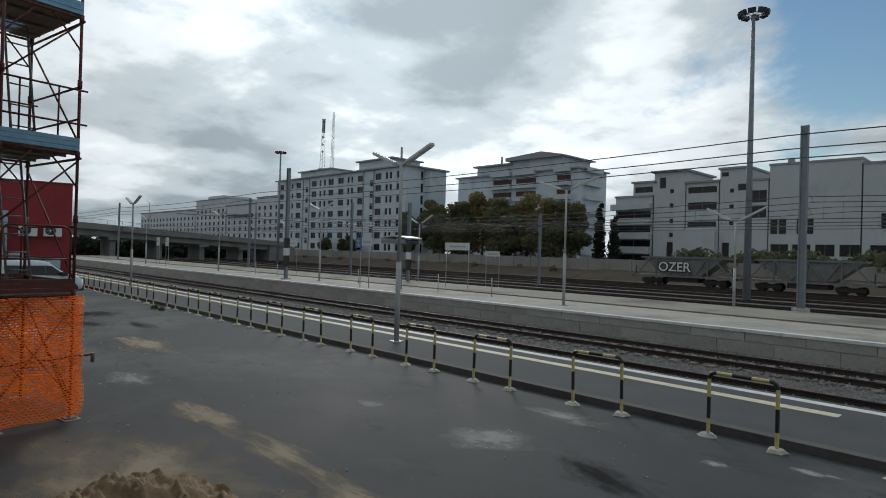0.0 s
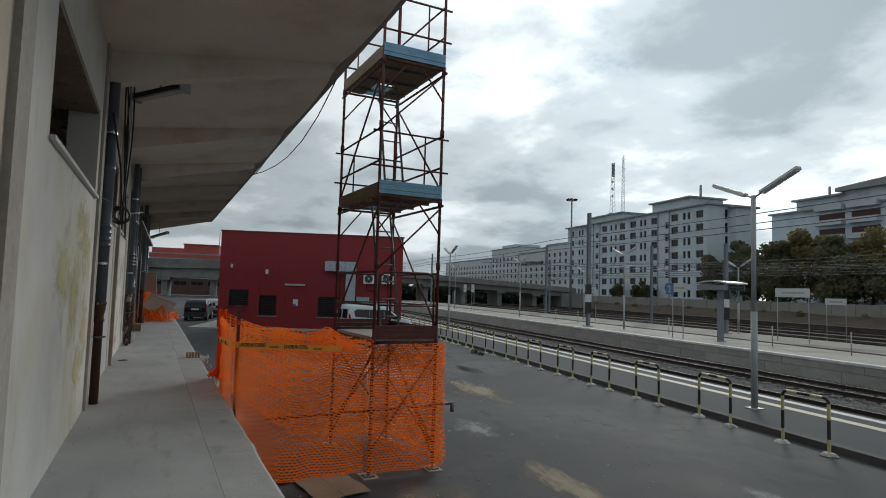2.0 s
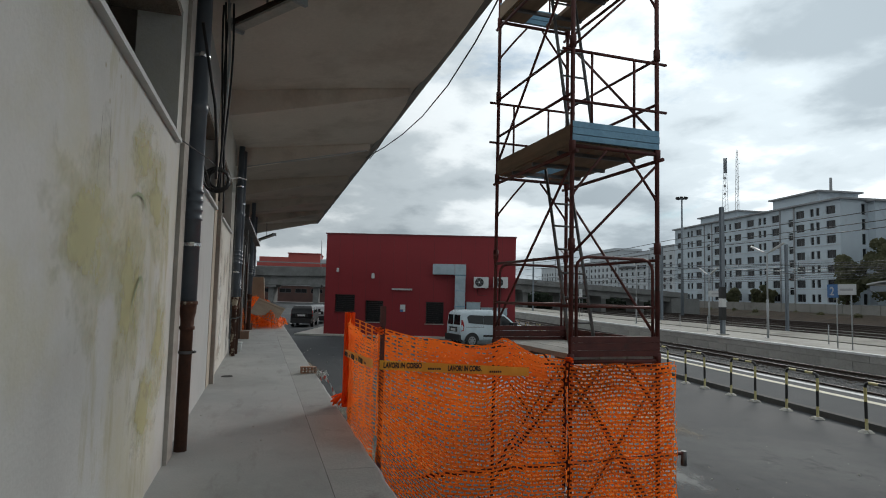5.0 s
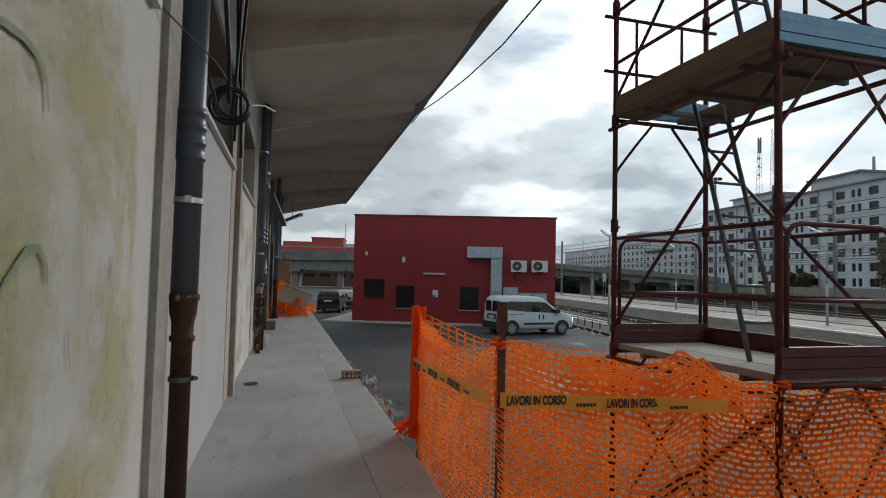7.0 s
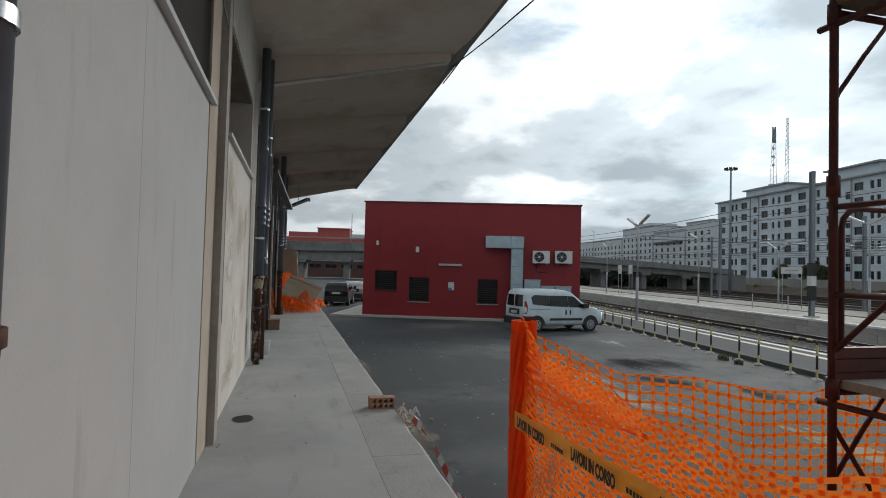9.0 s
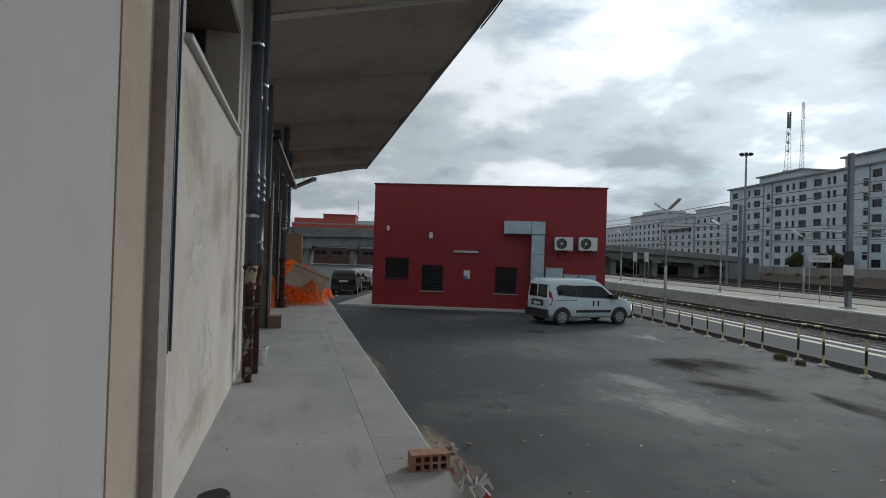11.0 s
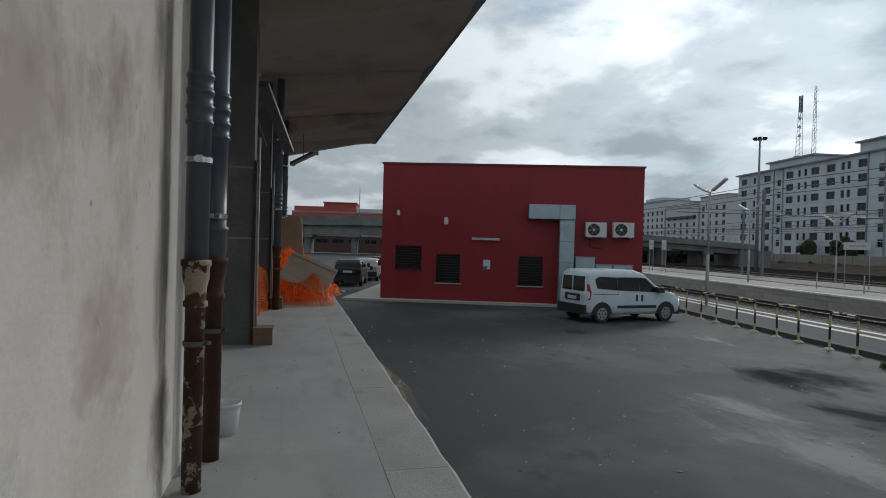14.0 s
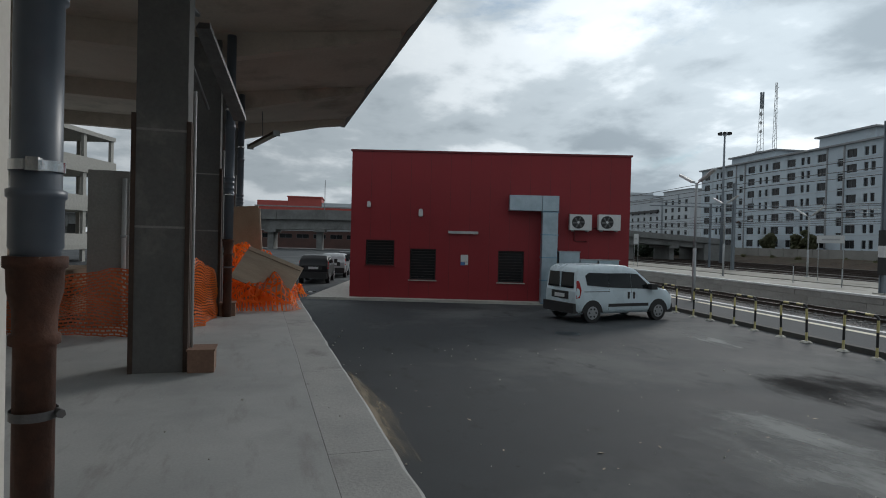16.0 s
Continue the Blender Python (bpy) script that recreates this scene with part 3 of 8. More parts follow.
whole("pavement_platform_far", bm, PAVING_FAR, "grimy worn paving of the far platform", "platform", RF, kind="structure")
bm = B()
box(bm, -135, 28.2, TRACK - 0.3, 60, 29.6, PLAT2 - 0.4)
whole("gutter", bm, EARTH, "dirty sunken strip between two platforms", "gutter", RF, kind="structure")


def rail_pair(v, w0=-260, w1=60):
    for dv in (-0.7525, 0.7525):
        bm = B()
        prism(bm, [(-0.07, 0), (0.07, 0), (0.07, 0.02), (0.012, 0.04), (0.012, 0.11), (0.036, 0.125), (0.036, 0.16), (-0.036, 0.16), (-0.036, 0.125), (-0.012, 0.11), (-0.012, 0.04), (-0.07, 0.02)], w0, w1, axis="x")
        whole("rail", bm, RAIL, "rusty brown steel rail on sleepers", "rail", RF @ pose(0, v + dv, TRACK + 0.06), group="railway rails", kind="structure")


TRACKS = (16.2, 20.6, 37.6, 41.8, 46.5, 51.8, 57.5, 62.5, 67, 72)
for v in TRACKS:
    rail_pair(v)

# embankment and boundary wall
bm = B()
prism(bm, [(79, TRACK - 0.2), (80, TRACK + 0.1), (84, -0.9), (87.5, -0.5), (93, -0.4), (93, TRACK - 0.2)], -300, 90, axis="x")
bmesh.ops.subdivide_edges(bm, edges=[e for e in bm.edges if e.calc_length() > 50], cuts=120)
for v in bm.verts:
    if v.co.z > -1.8:
        v.co += noise.noise_vector(v.co * 0.21) * 0.35
whole("embankment", bm, EARTH, "brown earth bank below the boundary wall", "embankment", RF, kind="structure")
bm = B()
box(bm, -260, 88.0, -1.0, 90, 88.25, 1.25)
for i in range(88):
    box(bm, -259.8 + i * 4, 87.9, -1.0, -259.4 + i * 4, 88.0, 1.32)
whole("boundary_wall", bm, FAR_WALL, "long grey concrete boundary wall with pilasters", "wall", RF, kind="structure")

# ---- dock, wall and canopy ----
X0, X_END, WALL_END = 7.0, -39.5, -18.62
bm = B()
n = 40
for i in range(n):
    a, b = X0 + (X_END - X0) * i / n, X0 + (X_END - X0) * (i + 1) / n
    ea, eb = edge_y(a) - 0.415, edge_y(b) - 0.415
    vs = [bm.verts.new(c) for c in ((b, -14, TRACK), (a, -14, TRACK), (a, ea, TRACK), (b, eb, TRACK), (b, -14, 0), (a, -14, 0), (a, ea, 0), (b, eb, 0))]
    for f in ((4, 5, 6, 7), (2, 3, 7, 6), (0, 1, 5, 4)):
        bm.faces.new([vs[i] for i in f])
bmesh.ops.remove_doubles(bm, verts=bm.verts, dist=1e-4)
dock = whole("floor_dock", bm, DOCK, "smooth grey concrete loading dock floor", "floor", kind="structure")

WALL_Y, COLS = -0.83, (-2.2, -6.3, -10.4, -14.6, -18.6, -22.62, -26.65, -30.7, -34.7)
bays = [(X0, -2.2, PLASTER_G, 6.0, -1.9), (-2.2, -5.6, PLASTER_T, -2.6, -4.3), (-5.6, -10.2, PLASTER_Y, -6.5, -9.7), (-10.2, -14.2, PLASTER_G, -10.75, -13.75), (-14.2, -18.62, PLASTER_C, -14.8, -17.5)]
def wall_face(x):
    """Where the plaster face stands; the stained bay is a little proud of the others."""
    return WALL_Y + (0.03 if -10.2 < x < -5.6 else 0.0)


for i, (a, b, mat, ha, hb_) in enumerate(bays):
    face = wall_face((a + b) / 2)
    bm = B()
    hole = (-ha, -hb_, 2.5, 3.5)
    pierced(bm, -a, -b, 0, 4.55, [(hole[0], hole[1], hole[2], hole[3])], 0, 0.32)
    whole("wall_dock_%d" % (i + 1), bm, mat, ("plastered wall with yellow-green stains", "smooth grey plastered wall", "cream plaster wall with brown stains", "tan plastered wall")[{PLASTER_Y: 0, PLASTER_G: 1, PLASTER_C: 2, PLASTER_T: 3}[mat]] + " and a high opening", "wall", pose(0, face, 0, 0, 0, 180), kind="structure")
    bm = B()
    box(bm, hole[0] - 0.02, -0.04, 2.475, hole[1] + 0.02, 0.3, 2.507)
    whole("window_sill", bm, LAMP_W, "pale stone sill of a high opening", "sill", pose(0, face, 0, 0, 0, 180), kind="structure", bevel=0.006)
for a, b, mat, ha, hb_ in bays:
    bm = B()
    box(bm, -ha + 0.002, 0.012, 3.465, -hb_ - 0.002, 0.5, 3.498)
    whole("window_lining", bm, LINTEL, "rough brown concrete lintel of a high opening", "lintel", pose(0, wall_face((a + b) / 2), 0, 0, 0, 180), kind="structure", bevel=0.004)
bm = B()
box(bm, WALL_END, -9, 0, WALL_END + 0.3, WALL_Y - 0.33, 4.4)
whole("wall_end", bm, PLASTER_C, "plastered end wall of the goods shed", "wall", kind="structure")
# Rear wall coloured near black in place of the shed's inner shade.
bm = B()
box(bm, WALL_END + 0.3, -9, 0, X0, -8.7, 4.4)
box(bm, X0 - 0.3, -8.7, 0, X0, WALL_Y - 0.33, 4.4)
whole("wall_back", bm, UNLIT_BLACK, "rear wall inside the goods shed, its unlit gloom put into the colour", "wall", kind="structure")

# canopy: slab rising towards its outer edge, with ribs at the columns
CAN_X0, CAN_X1, CAN_Y, CAN_Z0, CAN_Z1 = 8.0, -35.9, 2.2, 4.42, 4.85
bm = B()
for a, b in zip((CAN_X0, *COLS), (*COLS, CAN_X1)):
    k = 6
    for i in range(k):
        xa, xb = a + (b - a) * i / k, a + (b - a) * (i + 1) / k
        sag = [0.1 * math.sin(math.pi * j / k) for j in (i, i + 1)]
        pts = [(-9.5, 4.55), (-1.0, CAN_Z0), (CAN_Y, CAN_Z1)]
        lo = [[bm.verts.new((x, y, z - s)) for y, z in pts] for x, s in ((xa, sag[0]), (xb, sag[1]))]
        hi = [[bm.verts.new((x, y, z + 0.2)) for y, z in pts] for x in (xa, xb)]
        for j in range(2):
            bm.faces.new((lo[0][j], lo[0][j + 1], lo[1][j + 1], lo[1][j]))
            bm.faces.new((hi[0][j], hi[1][j], hi[1][j + 1], hi[0][j + 1]))
        bm.faces.new((lo[0][2], hi[0][2], hi[1][2], lo[1][2]))
        bm.faces.new((lo[0][0], lo[1][0], hi[1][0], hi[0][0]))
        for side, e in ((0, i == 0 and a == CAN_X0), (1, i == k - 1 and b == CAN_X1)):
            if e:
                for j in range(2):
                    bm.faces.new((lo[side][j], lo[side][j + 1], hi[side][j + 1], hi[side][j]))
# Paler soffit colour for x above -18.7, darker colour beyond.
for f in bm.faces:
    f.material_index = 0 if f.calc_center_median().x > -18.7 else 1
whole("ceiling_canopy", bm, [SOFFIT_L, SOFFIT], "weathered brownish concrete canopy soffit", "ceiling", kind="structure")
for i, x in enumerate(COLS):
    bm = B()
    prism(bm, [(-9.0, 4.6), (-9.0, 4.2), (-1.0, 4.05), (-0.7, 4.05), (CAN_Y - 0.12, 4.70), (CAN_Y - 0.12, 4.95), (-1.0, 4.55)], x - 0.12, x + 0.12, axis="x")
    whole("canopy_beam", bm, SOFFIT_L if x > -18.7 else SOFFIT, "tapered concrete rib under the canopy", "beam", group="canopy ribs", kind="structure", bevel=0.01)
bm = B()
box(bm, CAN_X1 - 0.02, CAN_Y - 0.02, CAN_Z1 - 0.04, CAN_X0, CAN_Y + 0.1, CAN_Z1 + 0.26)
whole("canopy_fascia", bm, CONCRETE, "rough chipped concrete edge of the canopy", "trim", kind="structure", bevel=0.015)

for x in COLS[5:]:
    bm = B()
    box(bm, x - 0.2, -1.2, 0, x + 0.2, -0.77, 4.3)
    whole("column", bm, DARK_CONC, "dark grey concrete column of the canopy", "column", group="canopy columns", kind="structure", bevel=0.02)

# ---- red metal building ----
RED_POSE = Matrix.Translation((-40.8, 3.24, G)) @ pose(0, 0, 0, 0, 0, 72.4)
red = thing("red_building", RED_POSE, "single-storey dark red metal-clad service building", "building")
RW, RD, RH = 11.2, 9.0, 5.98
wins = [(0.62, 1.78, 1.4, 2.42), (2.42, 3.47, 0.85, 2.1), (5.98, 7.02, 0.83, 2.1)]
bm = B()
pierced(bm, 0, RW, 0, RH, wins, 0, 0.3)
part("wall", bm, RED, red)
for a in ((0, 0.3, 0.3, RD), (RW - 0.3, 0.3, RW, RD), (0.3, RD - 0.3, RW - 0.3, RD)):
    part("wall", one_box(a[0], a[1], 0, a[2], a[3], RH), RED, red)
part("roof", one_box(0.3, 0.3, RH - 0.5, RW - 0.3, RD - 0.3, RH - 0.4), GALV, red)
bm = B()
for a in ((-0.05, -0.05, RW + 0.05, 0.33), (-0.05, RD - 0.33, RW + 0.05, RD + 0.05), (-0.05, 0.33, 0.33, RD - 0.33), (RW - 0.33, 0.33, RW + 0.05, RD - 0.33)):
    box(bm, a[0], a[1], RH, a[2], a[3], RH + 0.07)
part("coping", bm, RED_DARK, red, "dark metal roof coping")
bm = B()
box(bm, -1.6, -0.5, 0, RW + 0.1, 0, 0.1)
box(bm, -1.6, 0, 0, 0, RD + 8, 0.1)
part("plinth", bm, CEMENT, red, "pale concrete walkway round the building", bevel=0.01)

# ---- scaffold tower ----
SC = pose(-10.2, 2.83, G, 0, 0, 2.0)
scaffold = thing("scaffold_tower", SC, "rusty red steel scaffold tower with plank decks beside the dock", "scaffold")
SL, SW = 1.9, 1.03  # bay length along -x, width along y
DECKS = (1.98, 4.16, 6.28)
for x in (0, -SL):
    for y in (0, SW):
        bm = B()
        tube(bm, [(x, y, 0.05), (x, y, 8.6)], 0.024, 8)
        for z in (1.95, 4.1, 6.22, 0.95, 3.1, 5.2):
            tube(bm, [(x, y, z - 0.06), (x, y, z + 0.06)], 0.036, 8)
        post = part("post", bm, SCAF, scaffold)
        bm = B()
        box(bm, x - 0.08, y - 0.08, 0.012, x + 0.08, y + 0.08, 0.03)
        tube(bm, [(x, y, 0.03), (x, y, 0.25)], 0.019, 8)
        part("base_plate", bm, SCAF_GREY, post)
        part("sole_board", one_box(x - 0.18, y - 0.12, -0.002, x + 0.14, y + 0.12, 0.012), PLY, scaffold, "pale wooden sole board")


def bar(a, b, r=0.017, mat=None, name="brace"):
    part(name, one_tube([a, b], r, 6), mat or SCAF, scaffold)


def knee_brace(x, y, z, sy):
    """Slightly bowed diagonal brace between a post and the deck frame."""
    part("knee_brace", one_tube([(x, y, z - 0.5), (x, y + sy * 0.03, z - 0.44), (x, y + sy * 0.22, z - 0.2), (x, y + sy * 0.4, z + 0.01)], 0.014, 6), SCAF, scaffold)


for d in DECKS:
    for x in (0, -SL):
        bar((x, 0, d - 0.05), (x, SW, d - 0.05), 0.022, name="transom")
        knee_brace(x, 0, d - 0.08, 1)
        knee_brace(x, SW, d - 0.08, -1)
    for y in (0, SW):
        bar((0, y, d + 0.5), (-SL, y, d + 0.5), name="guard_rail")
        bar((0, y, d + 1.0), (-SL, y, d + 1.0), name="guard_rail")
        bar((0.1, y, d - 0.12), (-SL - 0.1, y, d - 0.12), 0.02, name="ledger")
    upper = d > 3
    # end guard frames and toe boards
    for x in (0, -SL):
        if upper:
            for h in (0.42, 0.95):
                bar((x, -0.12, d + h), (x, SW + 0.12, d + h), name="guard_rail")
            bar((x, SW * 0.72, d + 0.2), (x, SW * 0.72, d + 0.95), 0.014, name="guard_post")
            bar((x, SW * 0.22, d + 0.2), (x, SW * 0.22, d + 0.95), 0.014, name="guard_post")
        else:
            r = 0.12
            pts = [(x, 0.06, d), (x, 0.06, d + 1.0 - r)] + [(x, 0.06 + r * (1 - math.cos(t)), d + 1.0 - r + r * math.sin(t)) for t in (0.5, 1.0, 1.57)]
            pts += [(x, SW - 0.06 - r * (1 - math.cos(t)), d + 1.0 - r + r * math.sin(t)) for t in (1.57, 1.0, 0.5)] + [(x, SW - 0.06, d + 1.0 - r), (x, SW - 0.06, d)]
            part("guard_frame", one_tube(pts, 0.017, 6), SCAF, scaffold)
            bar((x, 0.06, d + 0.5), (x, SW - 0.06, d + 0.5), 0.014, name="guard_rail")
        mat = BLUE_STEEL if upper else SCAF
        for i, (h0, h1) in enumerate(((0.0, 0.06), (0.065, 0.135), (0.14, 0.2))):
            bm = one_box(x - 0.025 + 0.006 * (i % 2), -0.01, d + h0, x + 0.025 + 0.006 * (i % 2), SW + 0.01, d + h1)
            part("toe_board", bm, mat, scaffold, "ribbed blue-grey steel toe board" if upper else "dark red steel toe board", bevel=0.006)
    for y in ((0, SW) if upper else (SW,)):
        part("toe_board", one_box(-SL, y - 0.012, d - 0.02, 0, y + 0.012, d + 0.17), DECK_WOOD if upper else SCAF, scaffold, bevel=0.004)
    # decks: three planks across the width, one left out on the upper decks for the ladder
    for i in range(3):
        y0 = 0.03 + i * (SW - 0.06) / 3
        y1 = y0 + (SW - 0.06) / 3 - 0.012
        short = upper and i == 1
        part("deck_plank", one_box(-SL + (0.75 if short else 0.02), y0, d - 0.03, -0.02, y1, d + 0.02), DECK_WOOD if upper else CEMENT, scaffold, "weathered deck plank", bevel=0.006)
    for x in (-0.35, -0.95, -1.5):
        part("deck_bearer", one_box(x - 0.02, 0.03, d - 0.07, x + 0.02, SW - 0.03, d - 0.032), SCAF_GREY, scaffold)

for z0, z1 in ((0.2, 1.8), (2.15, 3.95), (4.3, 6.1)):
    bar((0, 0, z1), (-SL, 0, z0), 0.016)
    bar((-SL, SW, z1), (0, SW, z0), 0.016)
    bar((0, 0, z0 + 0.85), (0, SW, z1 + 0.05), 0.014) if z0 > 2 else None
for x in (0, -SL):
    bar((x, 0, 0.35), (x, SW, 1.75), 0.014)
    bar((x, SW, 0.35), (x, 0, 1.75), 0.014)
bar((0, 0, 1.75), (-SL, 0, 0.35), 0.014)
bar((-SL, SW, 1.75), (0, SW, 0.35), 0.014)
bar((-0.1, -1.5, 0.9), (0.03, SW + 0.3, 0.98), 0.02, SCAF, "ledger")
bar((0.03, SW + 0.3, 0.85), (0.03, SW + 0.3, 1.0), 0.03, SCAF_GREY, "coupler")


def ladder(x0, z0, x1, z1):
    lad = part("ladder", one_tube([(x0, 0.36, z0), (x1, 0.36, z1)], 0.02, 6), SCAF_GREY, scaffold, "narrow steel access ladder")
    part("stile", one_tube([(x0, 0.68, z0), (x1, 0.68, z1)], 0.02, 6), SCAF_GREY, lad)
    n = 8
    for i in range(1, n):
        f = i / n
        part("rung", one_tube([(x0 + (x1 - x0) * f, 0.36, z0 + (z1 - z0) * f), (x0 + (x1 - x0) * f, 0.68, z0 + (z1 - z0) * f)], 0.013, 6), SCAF_GREY, lad)


ladder(-0.62, DECKS[0] + 0.02, -1.28, DECKS[1] + 0.1)
ladder(-0.62, DECKS[1] + 0.02, -1.28, DECKS[2] + 0.6)


# ---- orange net round the scaffold ----
def net_mesh(line, low, high, cell=(0.068, 0.038), width=(0.019, 0.0205), wave=0.075, seed=0.0, mat=None, lean=0.0, stagger=0.5):
    """A sheet of woven strands along a line on plan; low and high give its edges by the share of the way."""
    pts = [Vector((*p, 0)) for p in line]
    lens = [0.0]
    for a, b in zip(pts, pts[1:]):
        lens.append(lens[-1] + (b - a).length)
    total = lens[-1]
    nx = int(total / cell[0])
    nz = int(max(high(k / 20) - low(k / 20) for k in range(21)) / cell[1])

    def at(s, t):
        s = min(max(s, 0), total * 0.99999)
        i = max(k for k in range(len(lens) - 1) if lens[k] <= s)
        f = (s - lens[i]) / (lens[i + 1] - lens[i])
        p = pts[i].lerp(pts[i + 1], f)
        d = (pts[i + 1] - pts[i]).normalized()
        share = s / total
        z = low(share) + (high(share) - low(share)) * t
        z -= lean * math.sin(math.pi * share) * (1 - 0.6 * t)
        q = Vector((s * 1.3, z * 1.7, seed))
        off = noise.noise(q) * wave + noise.noise(q * 3.1) * wave * 0.4
        z += noise.noise(Vector((s * 2.2, t * 2.0, seed + 5))) * wave * 0.7 + noise.noise(Vector((s * 5.5, t * 5.0, seed + 9))) * wave * 0.25
        return p + Vector((-d.y, d.x, 0)) * off + Vector((0, 0, z))

    verts, faces = [], []
    hs = width[1] / 2

    def strip(cols):
        base = len(verts)
        for a, b in cols:
            verts.extend((a, b))
        faces.extend((base + 2 * i, base + 2 * i + 1, base + 2 * i + 3, base + 2 * i + 2) for i in range(len(cols) - 1))

    for j in range(nz + 1):
        t = j / nz
        dt = hs / (nz * cell[1]) * (1.3 if j in (0, nz) else 1)
        strip([(at(i * cell[0], max(t - dt, 0)), at(i * cell[0], min(t + dt, 1))) for i in range(nx + 1)])
    # ties between the rows, staggered from row to row
    w = width[0] / 2
    for j in range(nz):
        for i in range(nx + 1):
            s = (i + stagger * (j % 2)) * cell[0]
            if s - w < total:
                strip([(at(s - w, j / nz), at(s + w, j / nz)), (at(s - w, (j + 1) / nz), at(s + w, (j + 1) / nz))])
    me = bpy.data.meshes.new("net")
    me.from_pydata(verts, [], faces)
    me.materials.append(mat or NET)
    return me


P0, P1, P2, P3, P4, P5 = (-12.12, 0.90), (-10.02, 0.875), (-10.09, 2.76), (-10.07, 3.95), (-12.12, 3.98), (-12.2, 2.75)


def ease(f, *stops):
    for (a, va), (b, vb) in zip(stops, stops[1:]):
        if f <= b:
            return va + (vb - va) * (f - a) / (b - a)
    return stops[-1][1]


netting = thing("safety_netting", pose(0, 0, 0), "bright orange plastic safety netting hung round the scaffold base", "safety net")
part("net", net_mesh([P0, P1], lambda f: -0.05 - 0.25 * f, lambda f: ease(f, (0, 1.12), (0.06, 1.04), (0.3, 0.95), (0.6, 0.93), (0.9, 0.99), (1, 1.07)), seed=1, lean=0.1), NET, netting)
part("net", net_mesh([P1, P2], lambda f: -0.35 - 0.75 * min(1, f * 3), lambda f: ease(f, (0, 1.07), (0.2, 0.97), (0.55, 0.84), (0.68, 0.94), (0.76, 0.84), (1, 0.76)), seed=2), NET, netting)
part("net", net_mesh([P2, P3], lambda f: -1.12, lambda f: 0.72, seed=3), NET, netting)
part("net", net_mesh([P3, P4], lambda f: -1.1, lambda f: ease(f, (0, 0.7), (0.5, 0.62), (1, 0.75)), seed=4, cell=(0.08, 0.066), width=(0.018, 0.02), stagger=0.0), NET, netting)
part("net", net_mesh([P4, P5, P0], lambda f: ease(f, (0, -1.1), (0.6, -1.0), (1, -0.1)), lambda f: ease(f, (0, 0.75), (0.4, 0.7), (0.8, 0.85), (1, 1.05)), seed=5, cell=(0.08, 0.066), width=(0.018, 0.02), stagger=0.0), NET, netting)
# a slack fold hanging over the top edge
part("net", net_mesh([(P1[0] - 0.16, P1[1] + 0.5), (-10.2, 1.75), (-10.26, P2[1] - 0.1)], lambda f: ease(f, (0, 0.72), (0.5, 0.62), (1, 0.55)), lambda f: ease(f, (0, 0.95), (0.35, 0.86), (0.6, 0.96), (1, 0.72)), seed=8, wave=0.11), NET, netting)
part("net", net_mesh([(P0[0] + 0.05, P0[1] - 0.03), (-11.5, 0.87), (-11.0, 0.9)], lambda f: ease(f, (0, 0.8), (1, 0.84)), lambda f: ease(f, (0, 1.16), (0.2, 1.05), (0.5, 1.02), (1, 0.93)), seed=9, wave=0.1), NET, netting)
# gathered bunch at the corner stake
bm = B()
for k in range(9):
    a = k * 0.7
    pts = [(P0[0] + 0.05 * math.cos(a + z * 3) + 0.02 * noise.noise(Vector((k, z * 2, 0))), P0[1] + 0.05 * math.sin(a + z * 3), z) for z in [0.0 + 0.14 * i for i in range(9)]]
    tube(bm, pts, 0.017, 5)
part("net_fold", bm, NET, netting)
bm = B()
for k in range(14):
    a = k * 0.9
    r = 0.05 + 0.13 * ((k * 37) % 10) / 10
    tube(bm, [(P0[0] + r * math.cos(a), P0[1] - 0.05 + r * math.sin(a), 0.02 + 0.01 * (k % 5)), (P0[0] + r * math.cos(a + 0.6), P0[1] - 0.05 + r * math.sin(a + 0.6), 0.05 + 0.02 * (k % 4)), (P0[0] + 0.04 * math.cos(a), P0[1] + 0.04 * math.sin(a), 0.16)], 0.012, 5)
part("net_fold", bm, NET, netting)
# lashings round the stakes
for (x, y), z in ((P1, 1.07), (P2, 0.80)):
    bm = B()
    tube(bm, [(x + 0.035 * math.cos(a), y + 0.035 * math.sin(a), z - 0.06 + 0.004 * a) for a in [0.5 * k for k in range(26)]], 0.008, 5)
    part("lashing", bm, NET, netting)


def stake(x, y, z0, z1):
    st = thing("stake", pose(x, y, z0), "rusty flat steel stake holding the orange netting", "stake", group="net stakes")
    bm = B()
    prism(bm, [(-0.018, 0), (0.018, 0), (0.018, z1 - z0 - 0.18), (0.027, z1 - z0 - 0.15), (0.024, z1 - z0), (-0.024, z1 - z0), (-0.027, z1 - z0 - 0.15), (-0.018, z1 - z0 - 0.18)], -0.016, 0.016, axis="x")
    part("shaft", bm, SCAF, st, bevel=0.004)


stake(P1[0] - 0.035, P1[1] + 0.035, G, 1.25)
stake(P0[0] - 0.02, P0[1] + 0.03, G, 1.14)


# ---- printed warning tape on the net ----
def text_mesh(word, size, mat, bold=0.0):
    cu = bpy.data.curves.new("print", "FONT")
    cu.body, cu.size, cu.offset, cu.extrude = word, size, bold, 0.0006
    tmp = bpy.data.objects.new("print", cu)
    scene.collection.objects.link(tmp)
    bpy.context.view_layer.update()
    me = bpy.data.meshes.new_from_object(tmp.evaluated_get(bpy.context.evaluated_depsgraph_get()))
    bpy.data.objects.remove(tmp)
    me.materials.clear()
    me.materials.append(mat)
    return me


tape = thing("warning_tape", pose(0, 0, 0), "yellow warning tape printed with black capitals along the net", "warning tape")
W_MESH = text_mesh("LAVORI IN CORSO", 0.046, INK, 0.0019)
